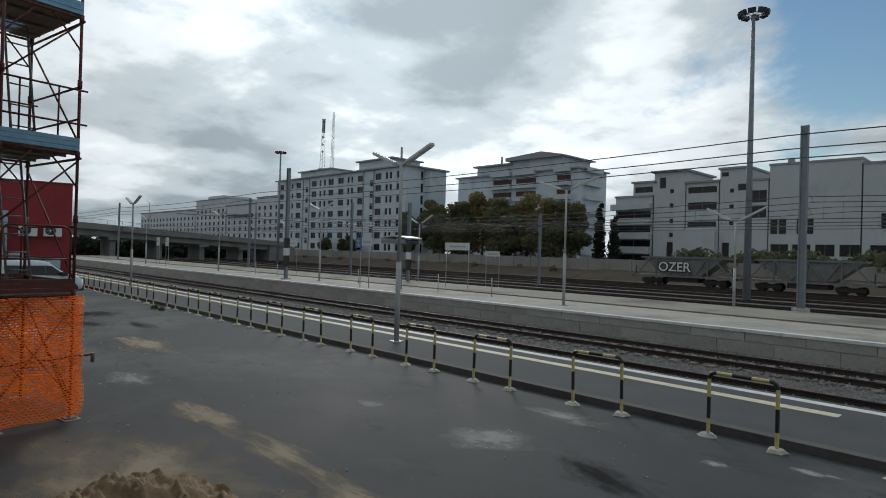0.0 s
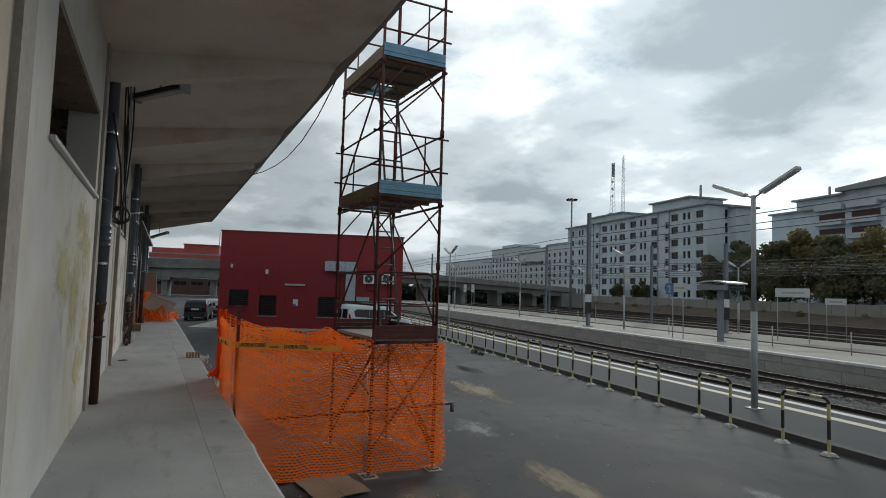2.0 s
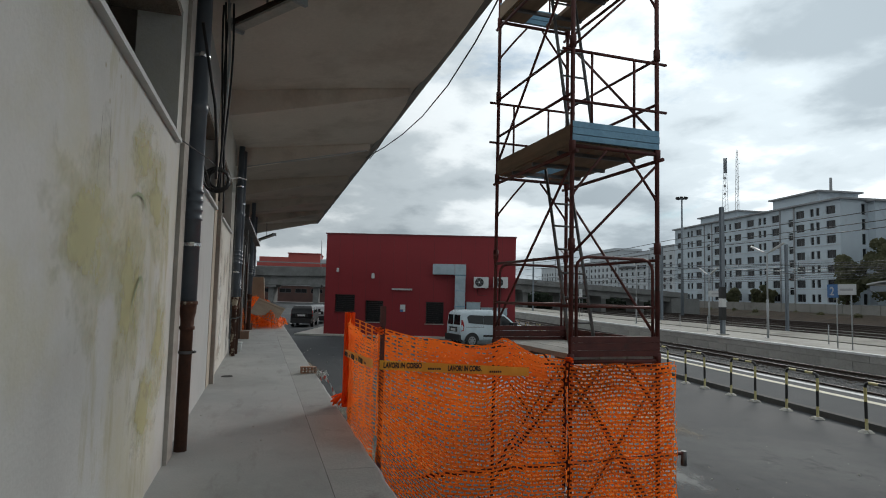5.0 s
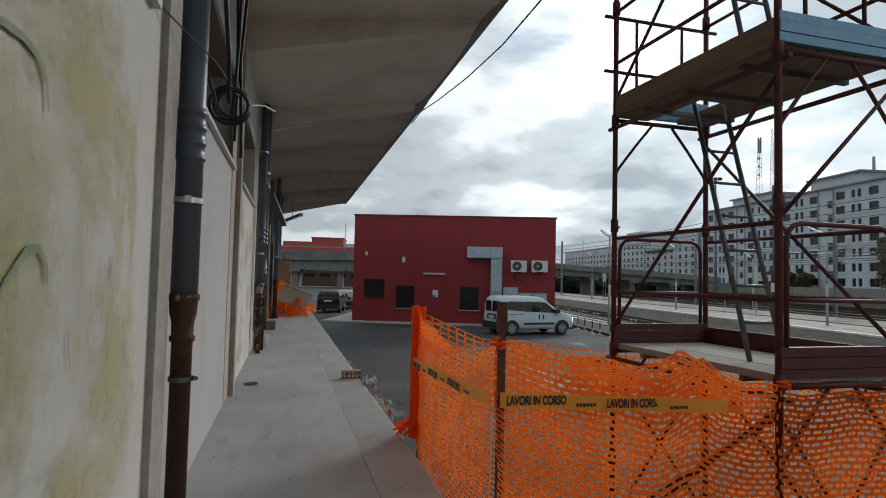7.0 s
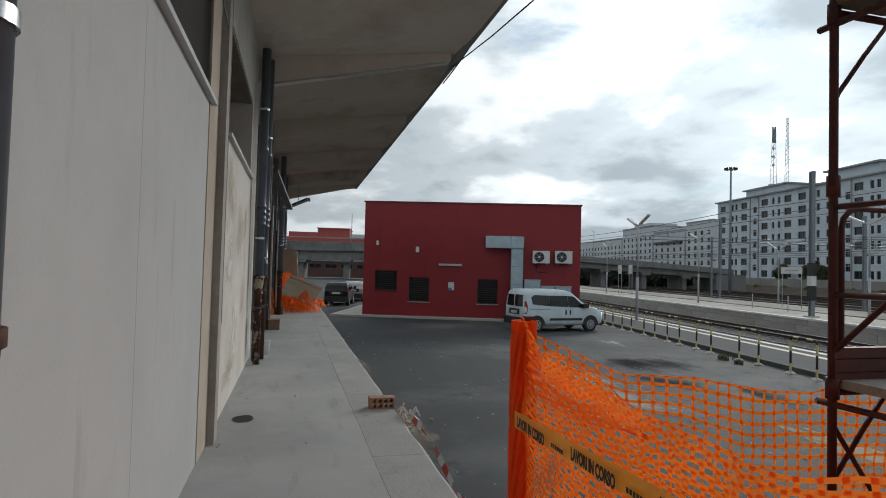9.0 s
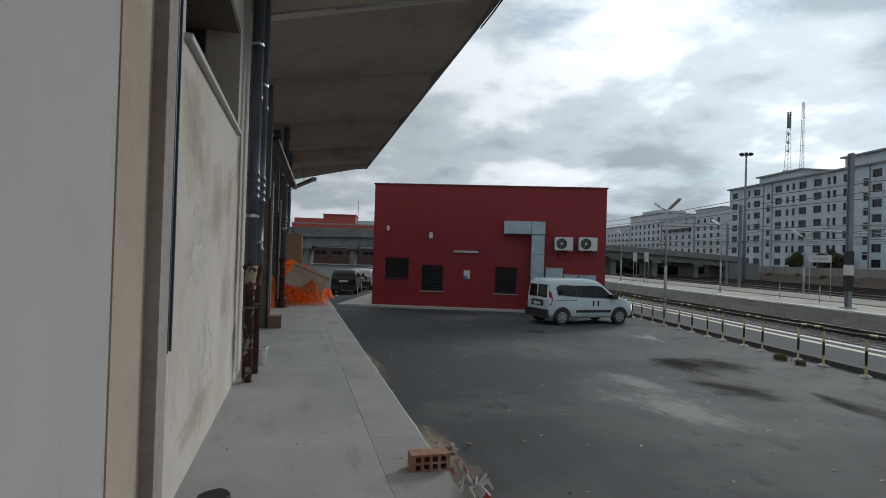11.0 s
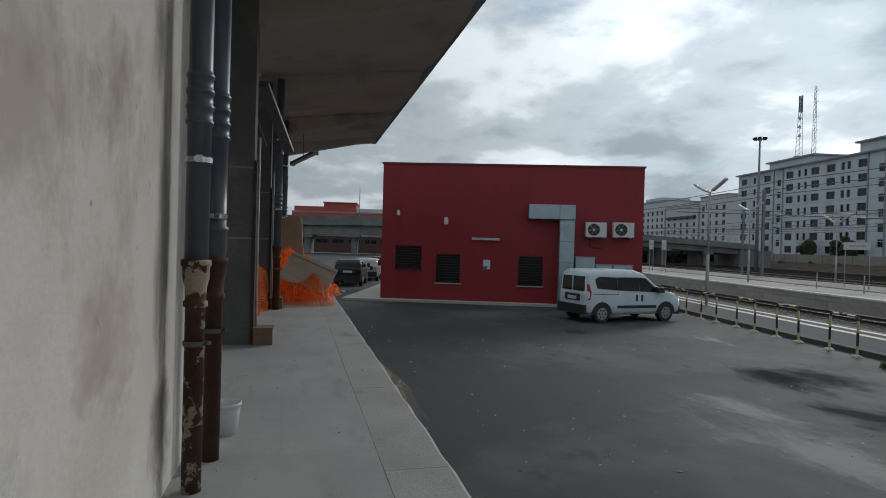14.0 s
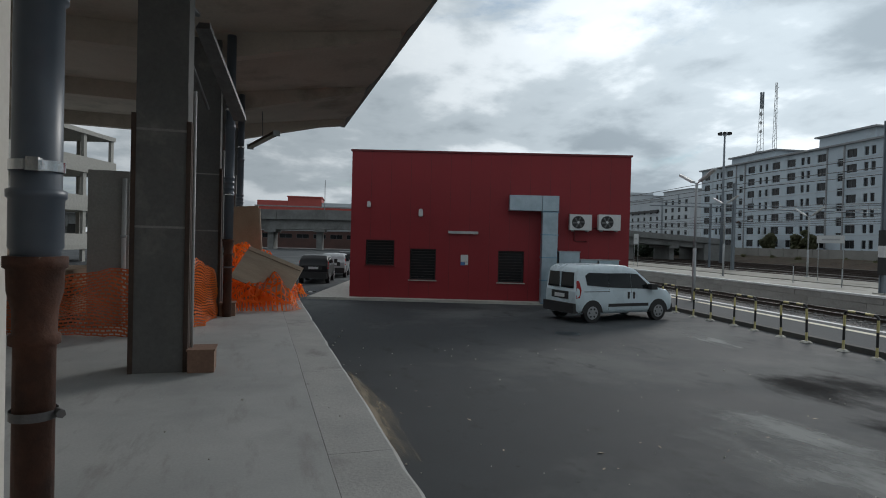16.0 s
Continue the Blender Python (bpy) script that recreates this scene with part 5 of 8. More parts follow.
# ---- vehicles ----
def vehicle(m, body_mat, label, L=4.4, W=1.8, H=1.85, van=True, wheelbase=2.8):
    """Front towards +x, origin on the ground midway between the axles."""
    th = thing("van" if van else "car", m, label, "van" if van else "car")
    x_r, x_f = (-wheelbase / 2 - 0.62, wheelbase / 2 + 0.72) if van else (-wheelbase / 2 - 0.72, wheelbase / 2 + 0.85)
    zb, belt = 0.28, 1.02 if van else 0.95
    if van:
        roof = [(x_r + 0.02, 1.0), (x_r + 0.05, 1.5), (x_r + 0.12, H - 0.12), (x_r + 0.3, H - 0.02), (-0.6, H), (0.1, H - 0.025), (0.45, H - 0.12), (1.12, 1.22), (1.3, 1.14), (1.8, 1.02), (x_f - 0.08, 0.84)]
    else:
        roof = [(x_r + 0.03, 0.95), (x_r + 0.18, 1.3), (x_r + 0.45, H - 0.03), (-0.4, H), (0.3, H - 0.04), (0.7, H - 0.18), (1.35, 1.05), (1.8, 0.93), (x_f - 0.1, 0.75)]
    half = W / 2

    def top(x):
        return ease(x, (x_r - 1, roof[0][1]), *roof, (x_f + 1, roof[-1][1]))

    xs = sorted({x_r, x_f, *(p[0] for p in roof), *[x_r + (x_f - x_r) * i / 26 for i in range(27)]})
    bm = B()
    rings = []
    for x in xs:
        end = min((x - x_r) / 0.25, (x_f - x) / 0.5, 1.0)
        hw = half * (0.86 + 0.14 * math.sqrt(max(end, 0.0)))
        t = top(x)
        bz = min(belt, t - 0.02)
        lean = max(0.0, (t - belt)) / max(H - belt, 0.1)
        hr = hw * (1 - 0.17 * lean) if t > belt + 0.05 else hw * 0.94
        prof = [(hw * 0.9, zb), (hw * 0.985, zb + 0.12), (hw, (zb + bz) / 2), (hw * 0.985, bz), (hr + (hw - hr) * 0.25, bz + (t - bz) * 0.75), (hr, t - 0.03 * (t > belt)), (hr * 0.85, t), (0, t + 0.015)]
        ring = [bm.verts.new((x, y, z)) for y, z in prof] + [bm.verts.new((x, -y, z)) for y, z in prof[-2::-1]]
        rings.append(ring)
    for a, b in zip(rings, rings[1:]):
        for i in range(len(a) - 1):
            bm.faces.new((a[i], b[i], b[i + 1], a[i + 1])).smooth = True
        bm.faces.new((a[-1], b[-1], b[0], a[0]))
    bm.faces.new(rings[0][::-1])
    bm.faces.new(rings[-1])
    body = part("body", bm, body_mat, th)

    def width_at(x, z):
        t = top(x)
        end = min((x - x_r) / 0.25, (x_f - x) / 0.5, 1.0)
        hw = half * (0.86 + 0.14 * math.sqrt(max(end, 0.0)))
        lean = max(0.0, (t - belt)) / max(H - belt, 0.1)
        hr = hw * (1 - 0.17 * lean)
        bz = min(belt, t - 0.02)
        f = min(max((z - bz) / max(t - bz, 0.05), 0), 1)
        return hw * 0.985 + (hr - hw * 0.985) * (f ** 1.4)

    def side_panel(name, outline, mat, parent, out=0.008, lab="", sides=(1, -1)):
        for s in sides:
            bm = B()
            outer = [bm.verts.new((x, s * (width_at(x, z) + out), z)) for x, z in outline]
            inner = [bm.verts.new((x, s * (width_at(x, z) - 0.05), z)) for x, z in outline]
            bm.faces.new(outer)
            n = len(outline)
            for i in range(n):
                bm.faces.new((outer[i], outer[(i + 1) % n], inner[(i + 1) % n], inner[i]))
            part(name, bm, mat, parent, lab)

    if van:
        side_panel("side_window", [(-1.6, 1.2), (-0.74, 1.13), (-0.74, 1.58), (-1.5, 1.6), (-1.66, 1.5)], GLASS, th)
        side_panel("side_window", [(-0.72, 1.13), (0.2, 1.09), (0.2, 1.58), (-0.72, 1.58)], GLASS, th)
        side_panel("side_window", [(0.22, 1.09), (1.0, 1.06), (1.0, 1.16), (0.52, 1.55), (0.22, 1.58)], GLASS, th)
        side_panel("side_moulding", [(-0.75, 0.5), (0.95, 0.5), (0.95, 0.6), (-0.75, 0.6)], PLASTIC, th, 0.02)
        side_panel("door_seam", [(0.205, 0.4), (0.215, 0.4), (0.215, 1.05), (0.205, 1.05)], PLASTIC, th, 0.004)
        side_panel("door_seam", [(-0.735, 0.4), (-0.725, 0.4), (-0.725, 1.08), (-0.735, 1.08)], PLASTIC, th, 0.004)
        side_panel("slide_track", [(-1.75, 0.985), (-0.7, 0.985), (-0.7, 1.005), (-1.75, 1.005)], PLASTIC, th, 0.006)
        for x in (0.05, 0.28):
            side_panel("door_handle", [(x, 0.75), (x + 0.07, 0.75), (x + 0.07, 0.97), (x, 0.97)], PLASTIC, th, 0.025)
        side_panel("tail_lamp", [(x_r + 0.03, 0.78), (x_r + 0.14, 0.8), (x_r + 0.18, 1.05), (x_r + 0.12, 1.34), (x_r + 0.05, 1.34)], TAIL, th, 0.012)
    else:
        side_panel("side_window", [(-1.5, 1.0), (-0.45, 0.98), (-0.45, 1.36), (-1.2, 1.38)], GLASS, th)
        side_panel("side_window", [(-0.38, 0.98), (1.1, 0.97), (0.62, 1.3), (-0.38, 1.37)], GLASS, th)
        side_panel("tail_lamp", [(x_r + 0.06, 0.8), (x_r + 0.2, 0.8), (x_r + 0.3, 1.15), (x_r + 0.2, 1.2)], TAIL, th, 0.015)
    # rear glass, plate and bumpers
    zr0, zr1 = (1.1, 1.6) if van else (0.98, 1.3)
    yw = half * 0.76
    bm = B()
    xs0, xs1 = x_r - 0.012 + (0.02 if van else 0.06), x_r + (0.05 if van else 0.2)
    vs = [bm.verts.new(p) for p in ((xs0, -yw, zr0), (xs0, yw, zr0), (xs1 - 0.015, yw * 0.92, zr1), (xs1 - 0.015, -yw * 0.92, zr1), (xs0 + 0.08, -yw, zr0), (xs0 + 0.08, yw, zr0), (xs1 + 0.1, yw * 0.92, zr1), (xs1 + 0.1, -yw * 0.92, zr1))]
    for f in ((0, 1, 2, 3), (7, 6, 5, 4), (0, 4, 5, 1), (1, 5, 6, 2), (2, 6, 7, 3), (3, 7, 4, 0)):
        bm.faces.new([vs[i] for i in f])
    part("rear_window", bm, GLASS, th)
    if van:
        part("door_gap", one_box(x_r - 0.012, -0.02, 0.64, x_r + 0.06, 0.02, 1.62), body_mat, th)
    part("number_plate", one_box(x_r - 0.03, -0.26, 0.78, x_r + 0.04, 0.26, 0.9), WHITE_PL, th)
    part("plate_recess", one_box(x_r - 0.015, -0.45, 0.74, x_r + 0.03, 0.45, 0.98), PLASTIC, th)
    part("rear_bumper", one_box(x_r - 0.09, -half * 0.9, 0.3, x_r + 0.3, half * 0.9, 0.62), PLASTIC, th, bevel=0.05)
    part("front_bumper", one_box(x_f - 0.32, -half * 0.88, 0.25, x_f + (0.025 if van else 0.06), half * 0.88, 0.54), PLASTIC if van else body_mat, th, bevel=0.06)
    for s in (-1, 1):
        part("headlamp", one_box(x_f - 0.42, s * half * 0.72 - 0.16, 0.72, x_f - 0.1, s * half * 0.72 + 0.16, 0.92), HEAD, th, bevel=0.05)
        part("mirror", one_box(0.9, s * (half + 0.1) - 0.09, 1.05, 1.16, s * (half + 0.1) + 0.09, 1.24), PLASTIC, th, bevel=0.035)
    bm = B()
    yw = half * 0.78
    x0, z0, x1, z1 = (0.5, H - 0.15, 1.08, 1.26) if van else (0.74, H - 0.2, 1.3, 1.07)
    vs = [bm.verts.new(p) for p in ((x0, -yw, z0 + 0.02), (x0, yw, z0 + 0.02), (x1, yw * 1.08, z1 + 0.03), (x1, -yw * 1.08, z1 + 0.03), (x0, -yw, z0 - 0.06), (x0, yw, z0 - 0.06), (x1, yw * 1.08, z1 - 0.06), (x1, -yw * 1.08, z1 - 0.06))]
    for f in ((0, 1, 2, 3), (7, 6, 5, 4), (0, 4, 5, 1), (1, 5, 6, 2), (2, 6, 7, 3), (3, 7, 4, 0)):
        bm.faces.new([vs[i] for i in f])
    part("windscreen", bm, GLASS, th)
    # wheels in dark arches
    for x in (-wheelbase / 2, wheelbase / 2):
        for s in (-1, 1):
            y = s * (half - 0.1)
            wheel = part("wheel", one_tube([(x, y - s * 0.1, 0.32), (x, y + s * 0.1, 0.32)], 0.32, 24), BLACK, th, "black rubber tyre")
            part("rim", one_tube([(x, y + s * 0.09, 0.32), (x, y + s * 0.115, 0.32)], 0.21, 20), RIM, wheel)
            for k in range(6):
                a = k * math.pi / 3
                part("slot", one_tube([(x + 0.135 * math.cos(a), y + s * 0.1, 0.32 + 0.135 * math.sin(a)), (x + 0.135 * math.cos(a), y + s * 0.118, 0.32 + 0.135 * math.sin(a))], 0.035, 6), PLASTIC, wheel)
            pts = [(x + 0.41 * math.cos(a), s * (half - 0.01), 0.32 + 0.41 * math.sin(a)) for a in [math.pi * i / 10 for i in range(11)]]
            bm = B()
            outer = [bm.verts.new((p[0], s * (half + 0.008), p[2])) for p in pts]
            inn = [bm.verts.new((p[0], s * (half - 0.2), p[2])) for p in pts]
            bm.faces.new(outer)
            for i in range(10):
                bm.faces.new((outer[i], outer[i + 1], inn[i + 1], inn[i]))
            bm.faces.new((outer[0], inn[0], inn[-1], outer[-1]))
            part("wheel_arch", bm, PLASTIC if van else BLACK, th)
    return th


vehicle(pose(-34.15, 11.0, G, 0, 0, 99.0) @ Matrix.Diagonal((0.98, 0.97, 0.98, 1)), VAN_WHITE, "white small passenger van parked beside the red building")
RED_DIR = 72.4 + 90
ax = Vector((math.cos(radians(RED_DIR)), math.sin(radians(RED_DIR)), 0))
for i, (mat, lab, h) in enumerate(((CAR_BLACK, "black compact hatchback parked in a row by the red building", 1.62), (CAR_GREY, "silver car parked behind the black hatchback", 1.58), (CAR_BLACK, "dark car parked in the row of cars", 1.6), (VAN_WHITE, "white car parked in the row of cars", 1.55), (CAR_BLACK, "dark car at the far end of the parked row", 1.6))):
    p = Vector((-50.4, 2.75, G)) + ax * (5.0 * i)
    vehicle(Matrix.Translation(p) @ pose(0, 0, 0, 0, 0, RED_DIR + 6), mat, lab, 3.6, 1.6, h * 0.93, False, 2.3)


# ---- freight wagons ----
def hopper(w, v):
    th = thing("hopper_wagon", RF @ pose(w, v, TRACK + 0.2), "grey steel hopper wagon with diagonal ribs, standing on the far track", "freight wagon", group="hopper wagons")
    Lw = 12.0
    bm = B()
    prism(bm, [(-2.4, 1.3), (2.4, 1.3), (5.0, 3.4), (-5.0, 3.4)], -1.3, 1.3)
    part("hopper", bm, WAGON, th)
    part("rim", one_box(-5.1, -1.45, 3.28, 5.1, 1.45, 3.5), WAGON, th, "pale worn top rim")
    part("frame", one_box(-Lw / 2, -1.42, 1.0, Lw / 2, 1.42, 1.26), WAGON, th)
    part("hopper_chute", one_box(-1.9, -1.1, 0.45, 1.9, 1.1, 1.0), WAGON_DARK, th)
    for x0, x1 in ((-5.6, -3.9), (-1.6, -3.0), (-1.6, 0.0), (1.6, 0.0), (1.6, 3.0), (5.6, 3.9)):
        part("rib", one_box(-0.08, -0.09, 0, 0.08, 0.0, math.hypot(x1 - x0, 2.05)), WAGON, th, m=pose(x0, -1.36, 1.25) @ pose(0, 0, 0, 0, math.degrees(math.atan2(x1 - x0, 2.05)), 0))
    for x in (-3.1, 0.0, 3.1):
        part("post", one_box(x - 0.07, -1.5, 1.2, x + 0.07, -1.36, 3.32), WAGON, th)
    for x in (-Lw / 2 + 0.15, Lw / 2 - 0.15):
        part("ladder", one_box(x - 0.05, -1.3, 1.2, x + 0.05, -1.2, 2.3), WAGON_DARK, th)
        for y in (-0.85, 0.85):
            part("buffer", one_tube([(x, y, 1.05), (x + (0.6 if x > 0 else -0.6), y, 1.05)], 0.1, 10), WAGON_DARK, th)
    for x in (-4.6, -3.0, 3.0, 4.6):
        for y in (-0.75, 0.75):
            part("wheel", one_tube([(x, y - 0.07, 0.46), (x, y + 0.07, 0.46)], 0.45, 18), WAGON_DARK, th)
    for x in (-3.8, 3.8):
        part("bogie", one_box(x - 1.3, -1.05, 0.35, x + 1.3, -0.86, 0.8), WAGON_DARK, th, bevel=0.05)
    return th


hw1 = hopper(-31.6, 72)
hopper(-18.3, 72)
graf = thing("graffiti", RF @ pose(-34.4, 72 - 1.52, TRACK + 1.95), "white spray-painted capitals with dark outlines on the wagon side", "graffiti")
for k, (size, mat, dy, bold) in enumerate(((1.55, BLACKP, 0.0, 0.12), (1.55, LINE_W, -0.02, 0.02))):
    me = text_mesh("OZER", size, mat, bold)
    part("lettering", me, mat, graf, m=pose(0, dy, 0, 90, 0, 0))


# ---- distant buildings ----
WIN_CACHE = {}


def window_mesh(w, h, mat_frame):
    key = (round(w, 2), round(h, 2), mat_frame.name)
    if key not in WIN_CACHE:
        bm = B()
        t = 0.08
        lights = [(t, w / 2 - 0.04, t, h - t), (w / 2 + 0.04, w - t, t, h - t)] if w > 1.4 else [(t, w - t, t, h - t)]
        pierced(bm, 0, w, 0, h, lights, 0.2, 0.1)
        pane = mesh_of("pane", one_box(0.03, 0.24, 0.03, w - 0.03, 0.26, h - 0.03), PANE)
        WIN_CACHE[key] = mesh_of("window", bm, mat_frame), pane
    return WIN_CACHE[key]


def add_window(th, w, h, frame, m):
    ring, pane = window_mesh(w, h, frame)
    win = part("window", ring, None, th, m=m)
    part("pane", pane, None, win)


def block(name, m, label, W, D, z0, z1, holes, wall_mat, frame=None, cornice=0.6, side_holes=()):
    """A building with its front in the plane y = 0, windows set back in real openings, flat roof and eaves."""
    th = thing(name, m, label, "building")
    bm = B()
    pierced(bm, 0, W, z0, z1, list(holes), 0, 0.4)
    part("wall", bm, wall_mat, th)
    part("wall", one_box(0, 0.4, z0, 0.4, D, z1), wall_mat, th)
    part("wall", one_box(0.4, D - 0.4, z0, W, D, z1), wall_mat, th)
    bm = B()
    pierced(bm, 0, D - 0.8, z0, z1, list(side_holes), 0, 0.4)
    part("wall", bm, wall_mat, th, m=pose(W, 0.4, 0, 0, 0, 90))
    # Upright near-black sheet behind the windows, standing in for unlit rooms.
    part("floor_slab", one_box(0.4, 0.9, z0, W - 0.4, 1.0, z1 - 0.1), UNLIT_BLACK, th)
    part("roof", one_box(-cornice, -cornice, z1, W + cornice, D + cornice, z1 + 0.35), CORNICE, th)
    for a, b, c, d in holes:
        add_window(th, b - a, d - c, frame or FRAME_D, pose(a, 0, c))
    for a, b, c, d in side_holes:
        add_window(th, b - a, d - c, frame or FRAME_D, pose(W, 0.4, 0, 0, 0, 90) @ pose(a, 0, c))
    return th


# long apartment block
A0 = -174.0
wide = [(-172.6, -170.0), (-162.6, -159.9), (-153.9, -151.3), (-145.1, -142.5), (-140.2, -137.6), (-131.2, -128.8), (-123.5, -121.0), (-114.9, -112.5)]
narrow = [(-167.2, -166.1), (-165.4, -164.3), (-149.7, -148.7), (-147.5, -146.5), (-135.9, -134.9), (-134.2, -133.2), (-119.3, -118.3), (-117.7, -116.7)]
rows_z = [1.6 + 3.02 * i for i in range(7)]
holes = [(a - A0, b - A0, z, z + 1.65) for a, b in wide for z in rows_z] + [(a - A0, b - A0, z, z + 1.65) for a, b in narrow for z in rows_z]
holes += [(a - A0, a - A0 + 1.5, z - 1.5, z + 0.1) for a in (-157.3, -125.8) for z in rows_z[1:]]
apt = block("apartment_block", RF @ pose(A0, 95, 0), "long seven-storey pale grey apartment block with dark windows", 62.8, 12, -1.0, 22.4, holes, FACADE, side_holes=[(4.4, 5.3, z - 0.3, z + 1.9) for z in rows_z])
part("wing", one_box(62.8, 6.2, -1.0, 64.6, 11.8, 22.0), FACADE, apt)
part("wing_roof", one_box(62.81, 5.6, 22.0, 65.2, 12.4, 22.36), CORNICE, apt)
for a in (-158.4, -154.9, -128.4, -124.0):
    part("downpipe", one_box(a - A0 - 0.15, -0.2, 0, a - A0 + 0.15, 0.0, 22.3), CORNICE, apt)
for i in range(1, 7):
    part("string_course", one_box(0, -0.06, rows_z[i] - 0.42, 62.8, -0.002, rows_z[i] - 0.26), FACADE3, apt)


def roof_hut(th, x0, x1, y0, y1, z0, z1, mat):
    part("roof_hut", one_box(x0, y0, z0, x1, y1, z1), mat, th)
    part("hut_roof", one_box(x0 - 0.7, y0 - 0.7, z1, x1 + 0.7, y1 + 0.7, z1 + 0.35), CORNICE, th)


roof_hut(apt, 10.5, 27.0, 2.0, 10, 22.7, 24.7, FACADE)
roof_hut(apt, 42.5, 56.5, 0.6, 10, 22.7, 24.9, FACADE)
part("chimney", one_tube([(56.0, 4, 22.7), (56.0, 4, 28.2)], 0.32, 10, r_end=0.26), CORNICE, apt)
part("roof_hut", one_tube([(16.5, 5.5, 25.05), (16.5, 5.5, 26.1)], 1.5, 12, r_end=1.0), CORNICE, apt)


def lattice(w, v, z0, z1, half, name, red_top=False):
    th = thing(name, RF @ pose(w, v, z0), "slender lattice antenna mast on the roof", "antenna", group="roof antennas")
    h = z1 - z0
    for sx, sy in ((-1, -1), (1, -1), (0, 1)):
        part("leg", one_tube([(sx * half, sy * half, 0), (sx * half * 0.4, sy * half * 0.4, h)], 0.06, 5), LAMP_W, th)
    n = int(h / 1.2)
    for i in range(n):
        s = 1 - 0.6 * i / n
        part("lacing", one_tube([(-half * s, -half * s, i * h / n), (half * s, -half * s, (i + 0.5) * h / n), (0, half * s, (i + 1) * h / n)], 0.045, 4), LAMP_W, th)
    if red_top:
        for k in range(3):
            a = k * 2.1
            part("antenna_panel", one_box(-0.2, -0.12, h - 3.6, 0.2, 0.12, h + 0.6), MAST, th, m=pose(0.35 * math.cos(a), 0.35 * math.sin(a), 0, 0, 0, math.degrees(a)))
        for z in (0.35, 0.5, 0.65):
            part("dish", one_tube([(0.4, -0.4, h * z), (0.4, -0.65, h * z)], 0.4, 10), LAMP_W, th)
    else:
        for z in (0.3, 0.45, 0.62, 0.8, 0.93):
            part("aerial", one_tube([(0, 0, h * z), (1.0, 0, h * z)], 0.05, 4), LAMP_W, th)


lattice(-157.6, 101.0, 26.0, 40.8, 0.7, "antenna_mast", True)
lattice(-152.4, 101.0, 22.7, 42.6, 0.45, "antenna_mast")

# balcony block behind the trees
B0 = -113.0
zs2 = [2.0 + 3.15 * i for i in range(7)]
h2 = [(a - B0, b - B0, z, z + 2.3) for a, b in ((-100.6, -94.6), (-93.2, -87.2), (-81.2, -77.4)) for z in zs2]
b2 = block("balcony_block", RF @ pose(B0, 115, 0), "seven-storey pale apartment block with brown balconies", 37.5, 12, -1.0, 21.3, [h for h in h2 if h[3] < 21.3], FACADE)
part("upper_wall", one_box(6.8, 0.01, 21.3, 18.2, 11.9, 23.7), FACADE, b2)
part("upper_roof", one_box(6.0, -0.8, 23.7, 18.6, 12.4, 24.1), CORNICE, b2)
part("upper_wall", one_box(18.2, -0.05, 21.3, 33.0, 11.9, 24.4), FACADE, b2)
bm = B()
prism(bm, [(17.2, 24.4), (34.2, 24.4), (34.2, 24.7), (28.0, 25.9), (17.2, 25.2)], -1.2, 12.5)
part("upper_roof", bm, CORNICE, b2)
for a, b, c, d in h2:
    part("balcony", one_box(a - 0.2, -1.3, c - 0.15, b + 0.2, 0, c + 0.05), FACADE, b2)
    bal = part("parapet", one_box(a - 0.2, -1.3, c + 0.05, b + 0.2, -1.2, c + 0.95), FACADE3, b2, "pale balcony parapet")
    part("return", one_box(a - 0.2, -1.2, c + 0.05, a - 0.12, 0, c + 0.95), FACADE3, bal)
    part("return", one_box(b + 0.12, -1.2, c + 0.05, b + 0.2, 0, c + 0.95), FACADE3, bal)
for z in zs2:
    part("balcony", one_box(37.5, 2, z - 0.15, 38.6, 9, z + 0.05), FACADE, b2)
    part("parapet", one_box(38.5, 2, z + 0.05, 38.6, 9, z + 0.95), FACADE3, b2)
for a, b, c, d in h2:
    if d < 21.3:
        part("recess", one_box(a + 0.06, 0.02, c + 0.06, b - 0.06, 0.06, d - 0.06), BRICK_RED, b2, "red-brown wall inside the balcony")
part("chimney", one_tube([(12.5, 3, 24.1), (12.5, 3, 26.6)], 0.25, 8), CORNICE, b2)

# stepped grey complex opposite the wagons
C = lambda w: RF @ pose(w, 105, 0)
c1 = block("terraced_wing", C(-60.2), "grey concrete wing with stacked strip balconies", 7.5, 14, -1, 13.0, [(0.4, 7.2, z, z + 1.25) for z in (1.0, 3.7, 6.4, 9.1)], FACADE2, cornice=0.2)
for z in (0.0, 2.4, 5.1, 7.8, 10.6):
    part("balcony_band", one_box(-0.5, -1.2, z, 7.4, 0, z + 1.1), FACADE2, c1)
c1b = block("terraced_wing", C(-56.6), "set-back upper storeys of the grey concrete wing", 4.2, 12, 13.36, 15.6, [(0.3, 3.9, 13.8, 14.9)], FACADE2, cornice=0.3)
c2 = block("stair_tower", C(-52.4), "plain grey stair tower with small windows", 5.8, 12, -1, 17.3, [(3.0, 3.7, z, z + 0.8) for z in (5.5, 8.0, 10.8, 13.4)] + [(1.0, 2.2, 14.4, 16.4), (2.6, 5.0, 1.2, 4.6)], FACADE2, cornice=0.5)
c3 = block("office_wing", C(-46.4), "grey office wing with two strip windows", 5.6, 12, -1, 15.0, [(0.3, 5.3, 13.2, 14.3), (0.3, 5.3, 10.3, 11.6), (0.3, 5.3, 7.3, 8.2)], FACADE2, cornice=0.3)
part("parapet", one_box(-1.5, -1.6, -1, 5.7, -0.01, 6.6), FACADE2, c3)
